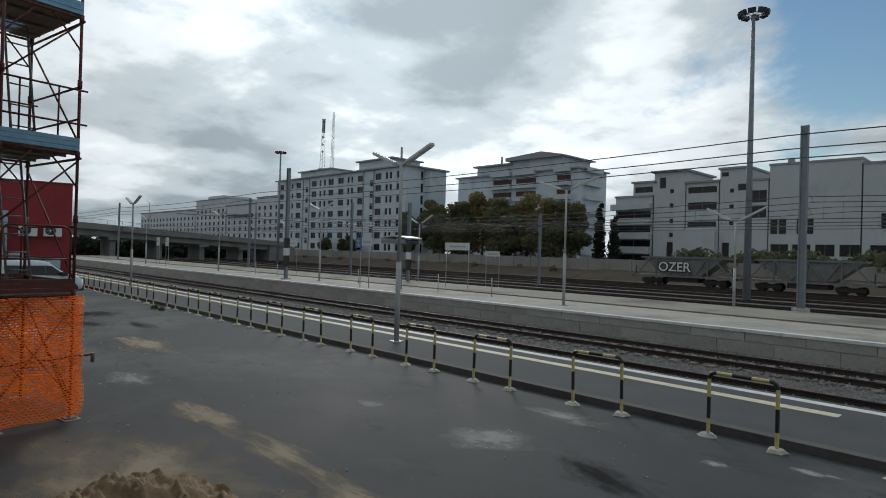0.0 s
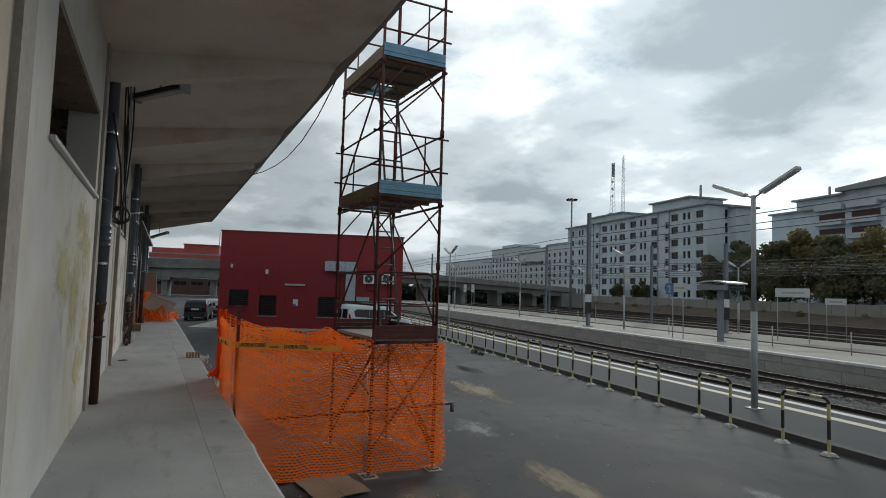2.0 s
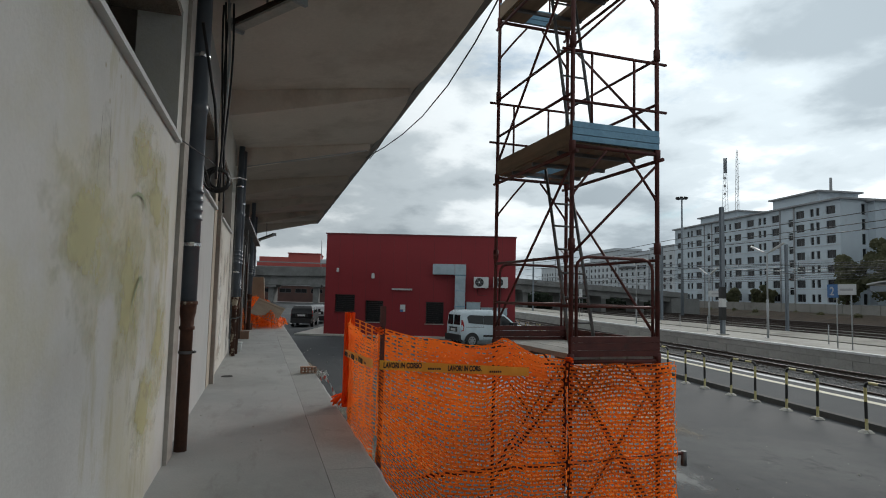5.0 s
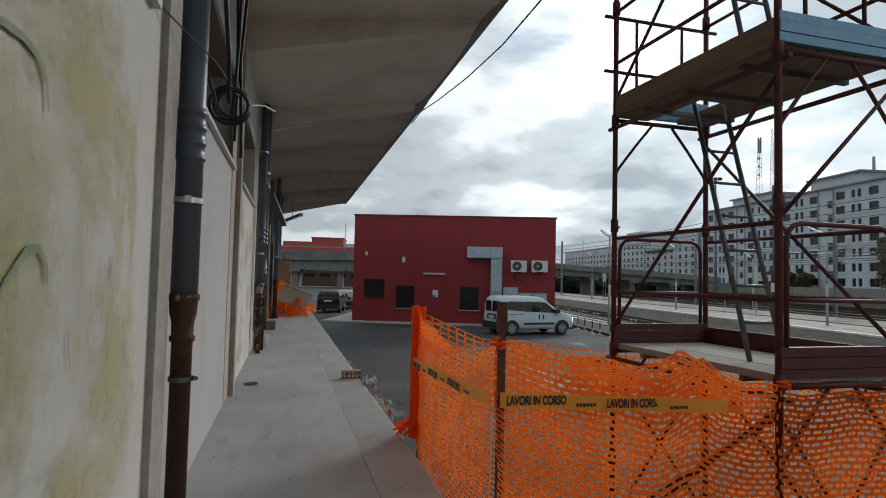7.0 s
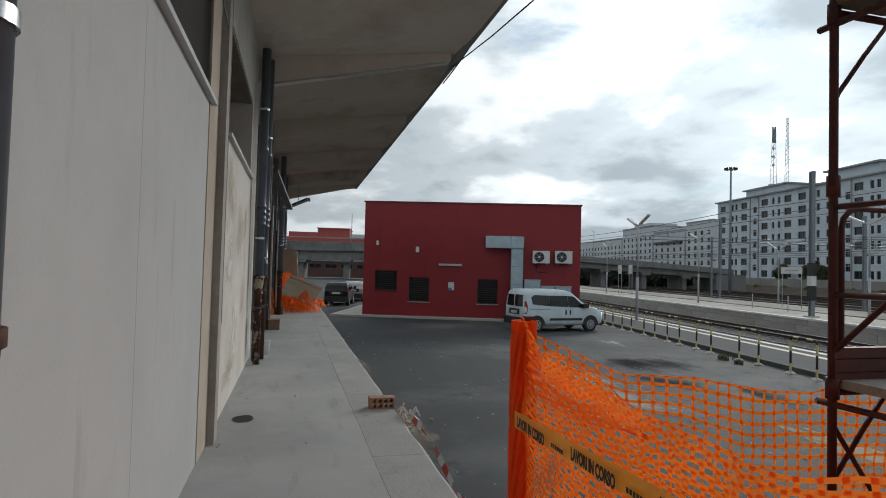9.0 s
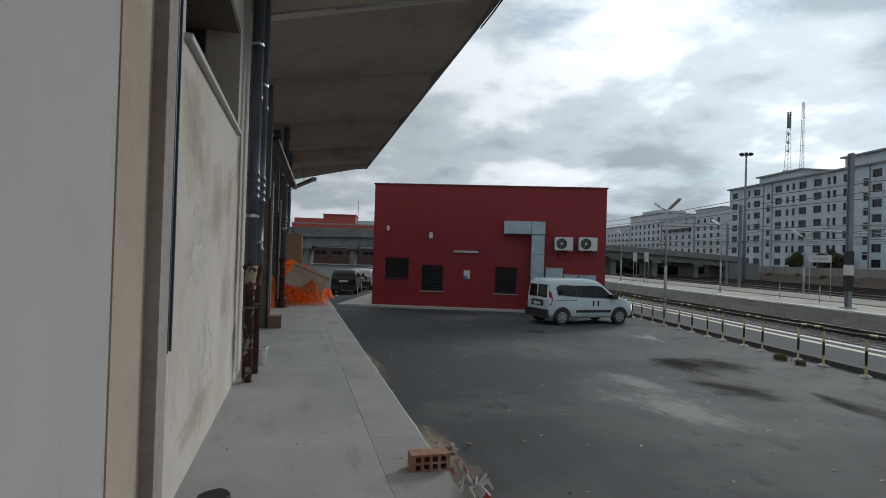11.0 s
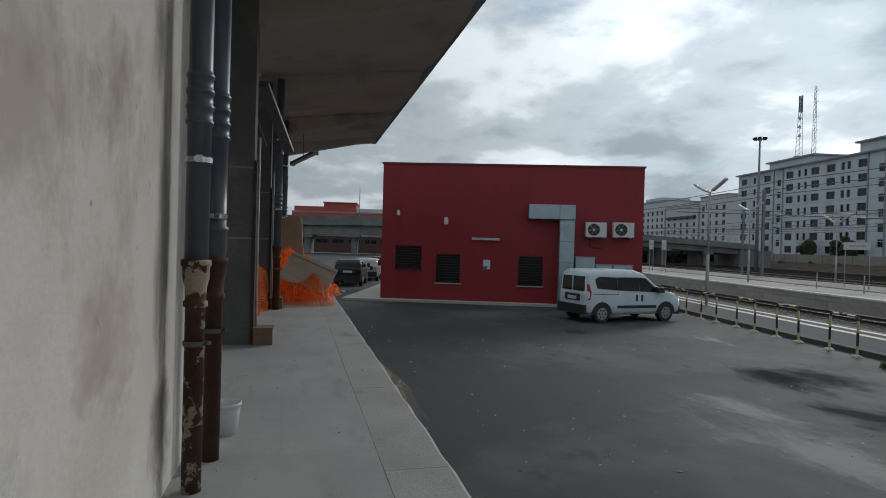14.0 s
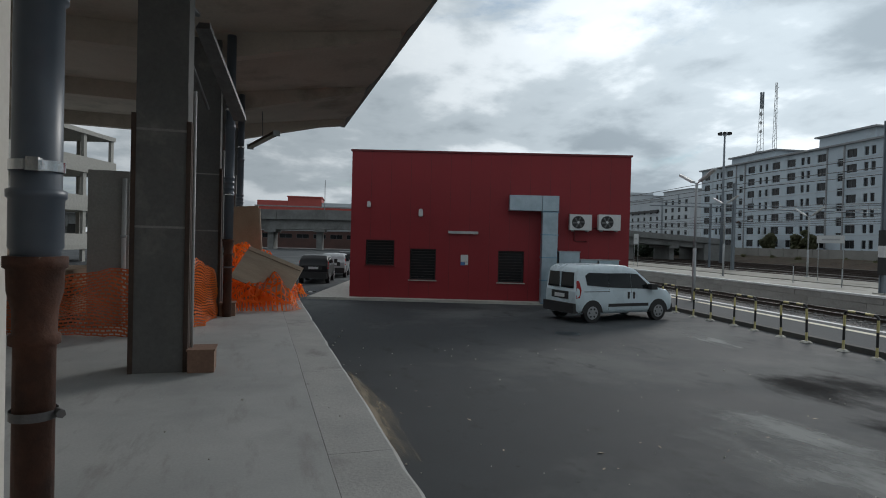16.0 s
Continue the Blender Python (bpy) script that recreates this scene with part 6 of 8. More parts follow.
c4 = block("stair_tower", C(-40.6), "grey stair tower beside a glazed corridor", 4.6, 12, -1, 17.0, [(1.6, 2.3, z, z + 0.7) for z in (7.5, 10.3, 13.0)] + [(0.5, 1.7, 1.0, 4.6), (2.9, 4.3, 13.3, 14.4), (0.2, 1.4, 15.8, 16.5)], FACADE2, cornice=0.25)
c5 = block("glazed_corridor", C(-35.8), "glazed link between two grey blocks", 2.8, 10, -1, 14.8, [(0.2, 2.6, z, z + 2.0) for z in (8.7, 11.2)], FACADE2, cornice=0.15)
hs = [(x, x + 1.1, z, z + 1.15) for x in (0.2, 1.45, 4.0, 5.25) for z in (6.0, 7.3)] + [(x, x + 2.6, 2.6, 4.4) for x in (0.3, 3.4, 6.6, 9.8)]
c6 = block("plain_hall", C(-32.8), "tall pale grey windowless hall with a strip of glazing", 12.4, 16, -1, 17.0, hs, FACADE2, cornice=0.12)
c7 = block("plain_hall", C(-20.2), "pale grey hall with one dark window", 45, 16, -1, 16.2, [(2.2, 4.2, 6.8, 9.0), (1.0, 5.0, 2.4, 4.4), (12, 16, 6.8, 9), (24, 28, 6.8, 9)], FACADE2, cornice=0.12)
part("roof_vent", one_box(2, 2, 17.36, 2.8, 3, 18.2), CORNICE, c6)

# low white buildings beyond the viaduct
for w0, w1, z, sd, lab in ((-478, -378, 24.0, 1, "long low white building far beyond the viaduct"), (-376, -334, 29.0, 2, "white block with a roof storey far beyond the viaduct"), (-332, -298, 24.6, 3, "white block with a dark balcony band far beyond the viaduct"), (-296, -272, 27.6, 4, "white stepped block far beyond the viaduct")):
    W = w1 - w0
    k = max(3, int(W / 6))
    hh = [(W * (i + 0.25) / k, W * (i + 0.25) / k + 2.4, zz, zz + 2.1) for i in range(k) for zz in [3 + 3.6 * j for j in range(int((z - 4) / 3.6))]]
    lb = block("white_block", RF @ pose(w0, 150, 0), lab, W, 25, -1.5, z, hh, FACADE3, cornice=0.4)
    if sd == 3:
        part("balcony_band", one_box(2, -1.2, 18.0, W - 2, 0, 19.2), BLACKP, lb)
    if sd == 2:
        part("roof_storey", one_box(W * 0.25, 3, z + 0.35, W * 0.75, 20, z + 2.6), FACADE3, lb)

# red and white blocks seen past the end of the dock
rb = block("red_block", RF @ pose(-230, -36, 0, 0, 0, 90), "distant building with red upper walls and a white band", 38, 20, -1.5, 11.5, [(2 + 4.6 * i, 4.2 + 4.6 * i, 7.9, 9.8) for i in range(8)], FACADE3, cornice=0.2)
part("upper_storey", one_box(10.8, 1, 11.85, 22.3, 19, 15.0), ROOF_RED, rb)
part("upper_storey", one_box(0.5, 1, 11.85, 10.7, 19, 13.6), ROOF_RED, rb)
part("upper_storey", one_box(22.4, 1, 11.85, 37.5, 19, 13.2), FACADE3, rb)
part("roof_edge", one_box(10.5, 0.6, 15.0, 22.6, 19.4, 15.3), ROOF_RED, rb)
part("band", one_box(-0.1, -0.3, 10.2, 38.1, -0.01, 11.4), ROOF_RED, rb)
shed = block("brick_shed", RF @ pose(-165, 15, 0, 0, 0, 90) @ pose(-45, 0, 0), "dark red-brown shed behind the viaduct", 40, 8, -1.5, 2.6, [(2 + 4 * i, 5 + 4 * i, 0.8, 1.9) for i in range(9)], BRICK_RED, cornice=0.15)

# viaduct across the railway
via = thing("viaduct", RF @ pose(-140, 0, G), "grey concrete road viaduct on wide piers across the railway", "viaduct")


def deck_z(v):
    return ease(v, (-200, 6.3), (-18, 6.3), (-4, 6.6), (31, 5.6), (46, 4.7), (54, 4.3), (70, 3.4), (82, 2.6))


def deck_depth(v):
    return ease(v, (-200, 3.75), (0, 3.75), (24, 2.5), (90, 2.3))


vs_ = [-110 + 9.3 * i for i in range(21)]
for a, b in zip(vs_, vs_[1:]):
    za, zb_ = deck_z(a) - G, deck_z(b) - G
    da, db = deck_depth(a), deck_depth(b)
    for nm, y0, y1, lo, hi in (("girder", -4.4, 4.4, 1.0, 0.52), ("parapet", 4.7, 5.2, 0.5, 0.0), ("parapet", -5.2, -4.7, 0.5, 0.0), ("deck", -4.7, 4.7, 0.515, 0.36)):
        bm = B()
        vsb = [bm.verts.new(p) for p in ((y0, a, za - da * lo), (y1, a, za - da * lo), (y1, b - 0.04, zb_ - db * lo), (y0, b - 0.04, zb_ - db * lo), (y0, a, za - da * hi), (y1, a, za - da * hi), (y1, b - 0.04, zb_ - db * hi), (y0, b - 0.04, zb_ - db * hi))]
        for f in ((3, 2, 1, 0), (4, 5, 6, 7), (0, 1, 5, 4), (1, 2, 6, 5), (2, 3, 7, 6), (3, 0, 4, 7)):
            bm.faces.new([vsb[i] for i in f])
        part(nm, bm, VIADUCT, via)
for v in [-102 + 9.3 * i for i in range(19)]:
    h = deck_z(v) - G - deck_depth(v) - 0.02
    if h > 0.5:
        part("pier", one_box(-3.4, v - 0.55, -0.9, 3.4, v + 0.55, h), VIADUCT, via, bevel=0.05)
        part("pier_head", one_box(-4.4, v - 1.1, h - 0.5, 4.4, v + 1.1, h), VIADUCT, via, bevel=0.05)
part("abutment", one_box(-5, 72, -0.9, 5, 79, deck_z(75) - G - 1.3), VIADUCT, via, bevel=0.1)
# railing on the parapet
for k in range(46):
    v = 8 + 1.4 * k
    part("railing_post", one_box(4.92, v - 0.03, deck_z(v) - G, 4.98, v + 0.03, deck_z(v) - G + 0.9), POST, via)
for v in range(8, 70, 7):
    part("railing", one_tube([(4.95, v, deck_z(v) - G + 0.88), (4.95, v + 7, deck_z(v + 7) - G + 0.88)], 0.04, 5), POST, via)
for v in range(-60, 60, 26):
    part("lamp_pole", one_tube([(4.9, v, deck_z(v) - G), (4.9, v, deck_z(v) - G + 5.5), (3.2, v, deck_z(v) - G + 6)], 0.07, 6), POST, via)

# open-framed white building beyond the goods yard
cp = thing("open_frame_building", Matrix.Translation((-75.2, -12.8, G)) @ pose(0, 0, 0, 0, 0, -17.0), "white concrete frame building with open storeys", "building")
for i in range(4):
    z = 1.0 + i * 3.1
    part("floor_slab", one_box(0, -14, z, 40, 0, z + 0.35), CEMENT, cp)
    if i < 3:
        part("parapet", one_box(0, -0.15, z + 0.35, 40, 0, z + 1.25), CEMENT, cp)
        part("parapet", one_box(-0.15, -14, z + 0.35, 0, 0, z + 1.25), CEMENT, cp)
        for j in range(11):
            part("column", one_box(j * 3.9, -0.4, z + 0.35, j * 3.9 + 0.4, -0.16, z + 3.1), CEMENT, cp)
        for j in range(1, 5):
            part("column", one_box(0.05, -3.2 * j, z + 0.35, 0.4, -3.2 * j + 0.35, z + 3.1), CEMENT, cp)
for j in range(11):
    part("column", one_box(j * 3.9, -0.4, 0, j * 3.9 + 0.4, -0.16, 1.0), CEMENT, cp)
part("back_wall", one_box(0, -14.3, 0, 40, -14, 10.3), FACADE2, cp)


# ---- trees, hedge and weeds ----
def leaf_cloud(bm, centres, count, size, rng, squash=0.8):
    for _ in range(count):
        c, r = centres[rng.randrange(len(centres))]
        d = Vector((rng.gauss(0, 1), rng.gauss(0, 1), rng.gauss(0, 1))).normalized() * (r * (rng.random() ** 0.45))
        p = Vector(c) + Vector((d.x, d.y, d.z * squash))
        a = Vector((rng.gauss(0, 1), rng.gauss(0, 1), rng.gauss(0, 1))).normalized()
        b = a.orthogonal().normalized()
        s = size * (0.5 + rng.random())
        v = [bm.verts.new(p + a * s), bm.verts.new(p + b * s * 0.7), bm.verts.new(p - a * s * 0.6), bm.verts.new(p - b * s * 0.7 + a.cross(b) * s * 0.3)]
        bm.faces.new(v)


def tree(w, v, z0, h, spread, mat, seed, label):
    rng = random.Random(seed)
    th = thing("tree", RF @ pose(w, v, z0), label, "tree", group="trees behind the wall")
    bm = B()
    tube(bm, [(0, 0, 0), (0.2, 0.1, h * 0.3), (0.1, 0.2, h * 0.62)], 0.32, 8, r_end=0.12)
    centres = []
    for k in range(9):
        a, f = rng.random() * 6.28, 0.35 + 0.6 * rng.random()
        r = spread * (0.35 + 0.5 * rng.random()) * (1.15 - 0.5 * f)
        tip = (r * math.cos(a), r * math.sin(a), h * f)
        tube(bm, [(0.1, 0.1, h * 0.28), (tip[0] * 0.5, tip[1] * 0.5, h * (f - 0.12)), tip], 0.12, 5, r_end=0.03)
        centres.append((tip, spread * (0.3 + 0.22 * rng.random())))
    part("trunk", bm, BARK, th)
    centres += [((0, 0, h * 0.75), spread * 0.55), ((0.3, 0, h * 0.5), spread * 0.6), ((0, 0, h * 0.3), spread * 0.6)]
    bm = B()
    leaf_cloud(bm, centres, 4600, 0.32, rng)
    part("crown", bm, mat, th)


for i, (w, v, h, s, mat) in enumerate(((-108, 93, 11.5, 3.6, LEAF), (-103, 97, 13.6, 4.0, LEAF), (-97, 94, 12.0, 4.2, LEAF), (-91, 95, 13.8, 4.8, LEAF), (-85, 94, 14.2, 4.6, LEAF_Y), (-79, 94, 12.8, 4.6, LEAF), (-74, 95, 13.4, 4.4, LEAF_Y), (-68, 94, 12.4, 4.6, LEAF_Y), (-63, 94, 11.8, 4.0, LEAF), (-88, 91, 9, 4.2, LEAF), (-76, 91, 8.5, 4.4, LEAF), (-66, 91, 8.0, 4.2, LEAF))):
    tree(w, v, -0.6, h * 1.04, s * 1.05, mat, 40 + i, "broad tree with yellowing leaves behind the wall" if mat is LEAF_Y else "dark broad-leaved tree behind the boundary wall")
for i, (w, v, h) in enumerate(((-142, 92, 5.0), (-133, 92, 4.6), (-129, 92, 5.6))):
    tree(w, v, -0.6, h, 1.9, LEAF, 70 + i, "small dark shrubby tree before the apartment block")
for i, (w, v, h) in enumerate(((-58.2, 96, 11.8), (-55.8, 97, 9.5))):
    rng = random.Random(90 + i)
    th = thing("cypress_tree", RF @ pose(w, v, -0.6), "narrow dark green cypress behind the wall", "tree", group="cypress trees")
    part("trunk", one_tube([(0, 0, 0), (0, 0, h * 0.8)], 0.18, 7, r_end=0.05), BARK, th)
    bm = B()
    leaf_cloud(bm, [((0.25 * math.sin(k * 2.2), 0.25 * math.cos(k * 2.2), 0.8 + (h - 1.2) * k / 12), 0.25 + 1.15 * (1 - k / 12.5) ** 0.8) for k in range(13)], 3200, 0.22, rng, 1.2)
    part("crown", bm, LEAF_C, th)
# Added dark leaf mass, standing in for the darkness beneath the viaduct.
rng = random.Random(6)
bm = B()
leaf_cloud(bm, [((-163 - 4 * math.sin(k), 14 + 2.0 * k, 0.4 + 0.5 * math.sin(k * 1.7)), 3.2) for k in range(36)], 10000, 0.6, rng)
whole("dark_leaf_fill", bm, LEAF_C, "dark leaf mass added beyond the viaduct to darken its openings", "bushes", RF, kind="stuff")
rng = random.Random(7)
bm = B()
leaf_cloud(bm, [((w, 90.2 + 0.6 * math.sin(w), 1.2 + 0.9 * math.sin(w * 0.7) * math.sin(w * 0.23)), 2.2) for w in [-40 + 1.3 * i for i in range(34)]], 9000, 0.3, rng)
whole("hedge", bm, LEAF, "long dark unclipped hedge behind the boundary wall", "hedge", RF, kind="stuff")
bm = B()
rng = random.Random(8)
leaf_cloud(bm, [((-60 - 9 * i, 84 + rng.random() * 3, -0.7), 0.7) for i in range(16)], 2400, 0.16, rng)
leaf_cloud(bm, [((-20 - 3.1 * i + rng.random(), 28.6 + 0.6 * rng.random(), PLAT2 - 0.35), 0.35) for i in range(22)], 3500, 0.06, rng)
whole("weeds", bm, GRASS, "scrubby weeds along the bank and the platform gap", "weeds", RF, kind="stuff")
for x, y, s in ((-25.3, 12.72, 0.2), (-24.5, 12.6, 0.14)):
    bm = B()
    rng = random.Random(int(-x * 10))
    for k in range(160):
        a, l = rng.random() * 6.28, s * (0.4 + 0.8 * rng.random())
        bx, by = rng.gauss(0, s * 0.5), rng.gauss(0, s * 0.3)
        p = Vector((bx, by, 0))
        q = p + Vector((math.cos(a) * l * 0.5, math.sin(a) * l * 0.5, l))
        side = Vector((-math.sin(a), math.cos(a), 0)) * 0.012
        bm.faces.new([bm.verts.new(c) for c in (p - side, p + side, q)])
    whole("weed_tuft", bm, GRASS, "tuft of weeds growing beside the barriers", "weeds", pose(x, y, G), group="weed tufts")


# ---- dock wall: pilasters, pipes, rail, cables ----
for x0, x1 in ((-5.42, -5.76), (-9.93, -10.2), (-14.12, -14.3), (-2.0, -2.35)):
    bm = B()
    proud = 0.042 if x0 > -6 else 0.062
    box(bm, x1, WALL_Y - 0.02, 0, x0, WALL_Y + proud, 4.5)
    whole("pilaster", bm, PLASTER_P, "narrow grey-brown plaster pilaster on the dock wall", "pilaster", group="wall pilasters", kind="structure", bevel=0.012)
    if x0 < -14 or x0 > -6:
        continue
    bm = B()
    box(bm, x1 - 0.05, WALL_Y - 0.02, 0, x1, WALL_Y + 0.025, 4.5)
    whole("trim", bm, LAMP_W, "pale strip beside a pilaster", "trim", kind="structure", bevel=0.006)


def down_pipe(x, y, joint, r_top, r_low, bands, flakes=True, top=4.35, collar=False):
    th = thing("drain_pipe", pose(x, y, 0), "grey plastic drainpipe above a rusted iron pipe on the wall", "pipe", group="drainpipes")
    bm = B()
    prof = [(r_top, joint - 0.06)]
    for z in (joint + 0.7, joint + 0.78, joint + 0.86, joint + 0.94):
        prof += [(r_top + (0.004 if z > joint + 0.75 else 0), z), (r_top + 0.01, z + 0.004), (r_top + 0.01, z + 0.022), (r_top + 0.004, z + 0.027)]
    prof += [(r_top, joint + 0.99), (r_top, 2.9), (r_top + 0.009, 2.905), (r_top + 0.009, 2.98), (r_top, 2.985), (r_top, top)]
    if collar:
        prof[1:1] = [(r_top, joint + 0.02), (r_top + 0.006, joint + 0.03), (r_top + 0.006, joint + 0.16), (r_top + 0.012, joint + 0.165), (r_top + 0.012, joint + 0.185), (r_top, joint + 0.19)]
    lathe(bm, prof)
    part("plastic_pipe", bm, PIPE_GREY, th)
    bm = B()
    lathe(bm, [(r_low, 0), (r_low, joint - 0.24), (r_low + 0.011, joint - 0.235), (r_low + 0.011, joint - 0.21), (r_low + 0.002, joint - 0.205), (r_low + 0.004, joint - 0.14), (r_low + 0.016, joint - 0.09), (r_low + 0.018, joint - 0.03), (r_low + 0.026, joint - 0.025), (r_low + 0.026, joint + 0.005), (r_top + 0.004, joint + 0.006)])
    part("iron_pipe", bm, PIPE_FLAKED if flakes else PIPE_RUST, th, "rusted iron pipe with flaking paint")
    for z in bands:
        bm = B()
        tube(bm, [(0, 0, z - 0.014), (0, 0, z + 0.014)], r_top + 0.007, 20, cap=False)
        box(bm, r_top - 0.02, 0.0, z - 0.018, r_top + 0.03, 0.03, z + 0.018)
        part("clamp", bm, BAND, th, "shiny steel pipe clamp")
    bm = B()
    tube(bm, [(0, 0, joint - 0.44), (0, 0, joint - 0.415)], r_low + 0.008, 20, cap=False)
    tube(bm, [(-0.02, r_low, joint - 0.43), (0.05, r_low + 0.03, joint - 0.42)], 0.012, 6)
    part("wire_tie", bm, SCAF_GREY, th)


down_pipe(-10.36, -0.725, 1.25, 0.068, 0.052, (1.74, 3.4), flakes=False)
down_pipe(-17.9, -0.70, 1.2, 0.06, 0.05, (1.72, 3.5))
down_pipe(-18.36, -0.67, 1.2, 0.06, 0.051, (1.45, 3.2), flakes=False, collar=True)
whole("conduit", one_tube([(-18.16, -0.765, 0), (-18.16, -0.765, 4.3)], 0.014, 8), MAST_DARK, "thin dark conduit between two drainpipes", "pipe")
down_pipe(-26.35, -0.62, 1.2, 0.07, 0.065, (1.9, 3.2), flakes=False)
down_pipe(-30.4, -0.62, 1.2, 0.07, 0.065, (1.9, 3.2), flakes=False)
bm = B()
prism(bm, [(-14.495, WALL_Y), (-14.405, WALL_Y), (-14.405, WALL_Y + 0.045), (-14.42, WALL_Y + 0.045), (-14.42, WALL_Y + 0.03), (-14.48, WALL_Y + 0.03), (-14.48, WALL_Y + 0.045), (-14.495, WALL_Y + 0.045)], 0.87, 4.4, axis="z")
whole("steel_channel", bm, CHANNEL, "dark blue-grey steel channel fixed upright to the wall", "channel", bevel=0.004)

# black cables hanging beside the second opening, with a coil
cab = thing("cable_bundle", pose(-10.98, -0.6, 0), "black electric cables hanging in loops from the canopy", "cable")
rng = random.Random(5)
for k in range(4):
    ox, oy = 0.05 * math.sin(k * 2.0) - 0.2, 0.03 * math.cos(k * 2.0)
    pts = [(ox + 0.05 * math.sin(z * 2.2 + k) - 0.35 * (z - 2.6) * 0.3, oy + 0.04 * math.cos(z * 1.7 + k), z) for z in [4.4 - 0.12 * i for i in range(17 + k)]]
    part("cable", one_tube(pts, 0.011, 6), BLACK, cab)
for k in range(3):
    r = 0.12 - 0.016 * k
    pts = [(0.02 * k + 0.04 * math.sin(a * 0.5), 0.012 * k + r * math.cos(a), 2.42 + r * math.sin(a)) for a in [math.pi * i / 9 for i in range(20)]]
    part("coil", one_tube(pts, 0.012, 6), BLACK, cab)
part("cable", one_tube([(0.9, -0.1, 3.6), (0.55, 0.0, 3.0), (0.35, 0.02, 2.6), (0.1, 0.0, 2.42)], 0.013, 6), BLACK, cab)
part("cable", one_tube([(0.02, -0.05, 2.32), (0.3, -0.06, 2.4), (0.62, -0.1, 2.55)], 0.012, 6), BLACK, cab)
part("cable_tie", one_tube([(0.0, 0.1, 2.44), (-0.2, 0.2, 2.5), (-0.4, 0.26, 2.52)], 0.005, 4), LAMP_W, cab)
for k in range(2):
    part("grey_cable", one_tube([(-0.3 - 0.08 * k, 0.0, 4.4), (-0.25 - 0.05 * k, 0.04, 3.8), (-0.3, 0.03, 3.3), (-0.35, 0.0, 2.9 + 0.2 * k)], 0.012, 6), POST, cab, "pale grey cable")
wire_c = new("strung_wire", mesh_of("strung_wire", one_tube([(-9.7, -0.8, 2.52), (-10.4, -0.62, 2.5), (-11.4, -0.55, 2.55), (-12.6, -0.6, 2.6)], 0.005, 5), WIRE))
tagged(wire_c, "thin wire strung along the dock wall past the drainpipe", "cable")
pts = [(-20.0 + 7.9 * f, 2.32 + 0.4 * f, 4.8 + 2.4 * f - 0.95 * 4 * f * (1 - f) * 0.5) for f in [i / 16 for i in range(17)]]
whole("slung_cable", one_tube(pts, 0.012, 6), BLACK, "black cable slung from the canopy edge to the scaffold", "cable")


bm = B()
tube(bm, [(-18.44, -0.8, 4.0), (-18.44, 0.4, 4.28), (-18.44, 2.0, 4.64)], 0.014, 6)
tube(bm, [(-18.44, 0.1, 4.19), (-18.42, 0.9, 4.35), (-18.44, 1.7, 4.55)], 0.01, 6)
whole("conduit", bm, LAMP_W, "pale conduit run along a canopy rib", "pipe")

# ---- lamps under the canopy ----
def tube_lamp(a, b, label, stem):
    a, b = Vector(a), Vector(b)
    d = b - a
    m = Matrix.Translation((a + b) / 2) @ d.to_track_quat("X", "Z").to_matrix().to_4x4()
    h = d.length / 2
    th = thing("tube_lamp", m, label, "lamp", group="canopy lamps")
    bm = B()
    prism(bm, [(-0.075, 0.0), (0.075, 0.0), (0.055, 0.07), (-0.055, 0.07)], -h, h, axis="x")
    part("casing", bm, RUST_DARK, th, bevel=0.008)
    part("diffuser", one_box(-h + 0.03, -0.06, -0.03, h - 0.03, 0.06, -0.002), CEMENT, th, bevel=0.01)
    for s in (-1, 1):
        part("end_cap", one_box(s * h - 0.02, -0.08, -0.055, s * h + 0.02, 0.08, 0.075), POST, th)
    part("stem", one_tube([(0, 0, 0.07), (0, 0, 0.07 + stem)], 0.012, 6), SCAF_GREY, th)


tube_lamp((-11.5, -0.52, 4.2), (-10.62, 0.1, 4.2), stem=0.25, label="old pale tube light hung under the canopy")
tube_lamp((-33.3, -0.5, 3.62), (-31.6, 0.14, 3.75), stem=0.95, label= "old tube light on a bracket at the far canopy column")
# fallen lamp bracket on the column
th = thing("lamp_bracket", pose(-23.1, -1.0, 3.55), "bent grey lamp bracket hanging from the canopy column", "lamp")
part("arm", one_tube([(0.5, -0.3, 0.0), (0.2, 0.1, 0.02), (-0.1, 0.22, 0.0)], 0.03, 6), SCAF_GREY, th)
bm = B()
prism(bm, [(-0.08, 0.0), (0.08, 0.0), (0.06, 0.09), (-0.06, 0.09)], -0.75, 0.75, axis="x")
part("casing", bm, SCAF_GREY, th, m=Matrix.Translation((-0.9, 0.42, -0.45)) @ Vector((-1.3, 0.35, -0.75)).to_track_quat("X", "Z").to_matrix().to_4x4(), bevel=0.01)
part("strut", one_tube([(0.3, 0.0, -0.05), (-0.7, 0.28, -0.85)], 0.02, 6), SCAF_GREY, th)

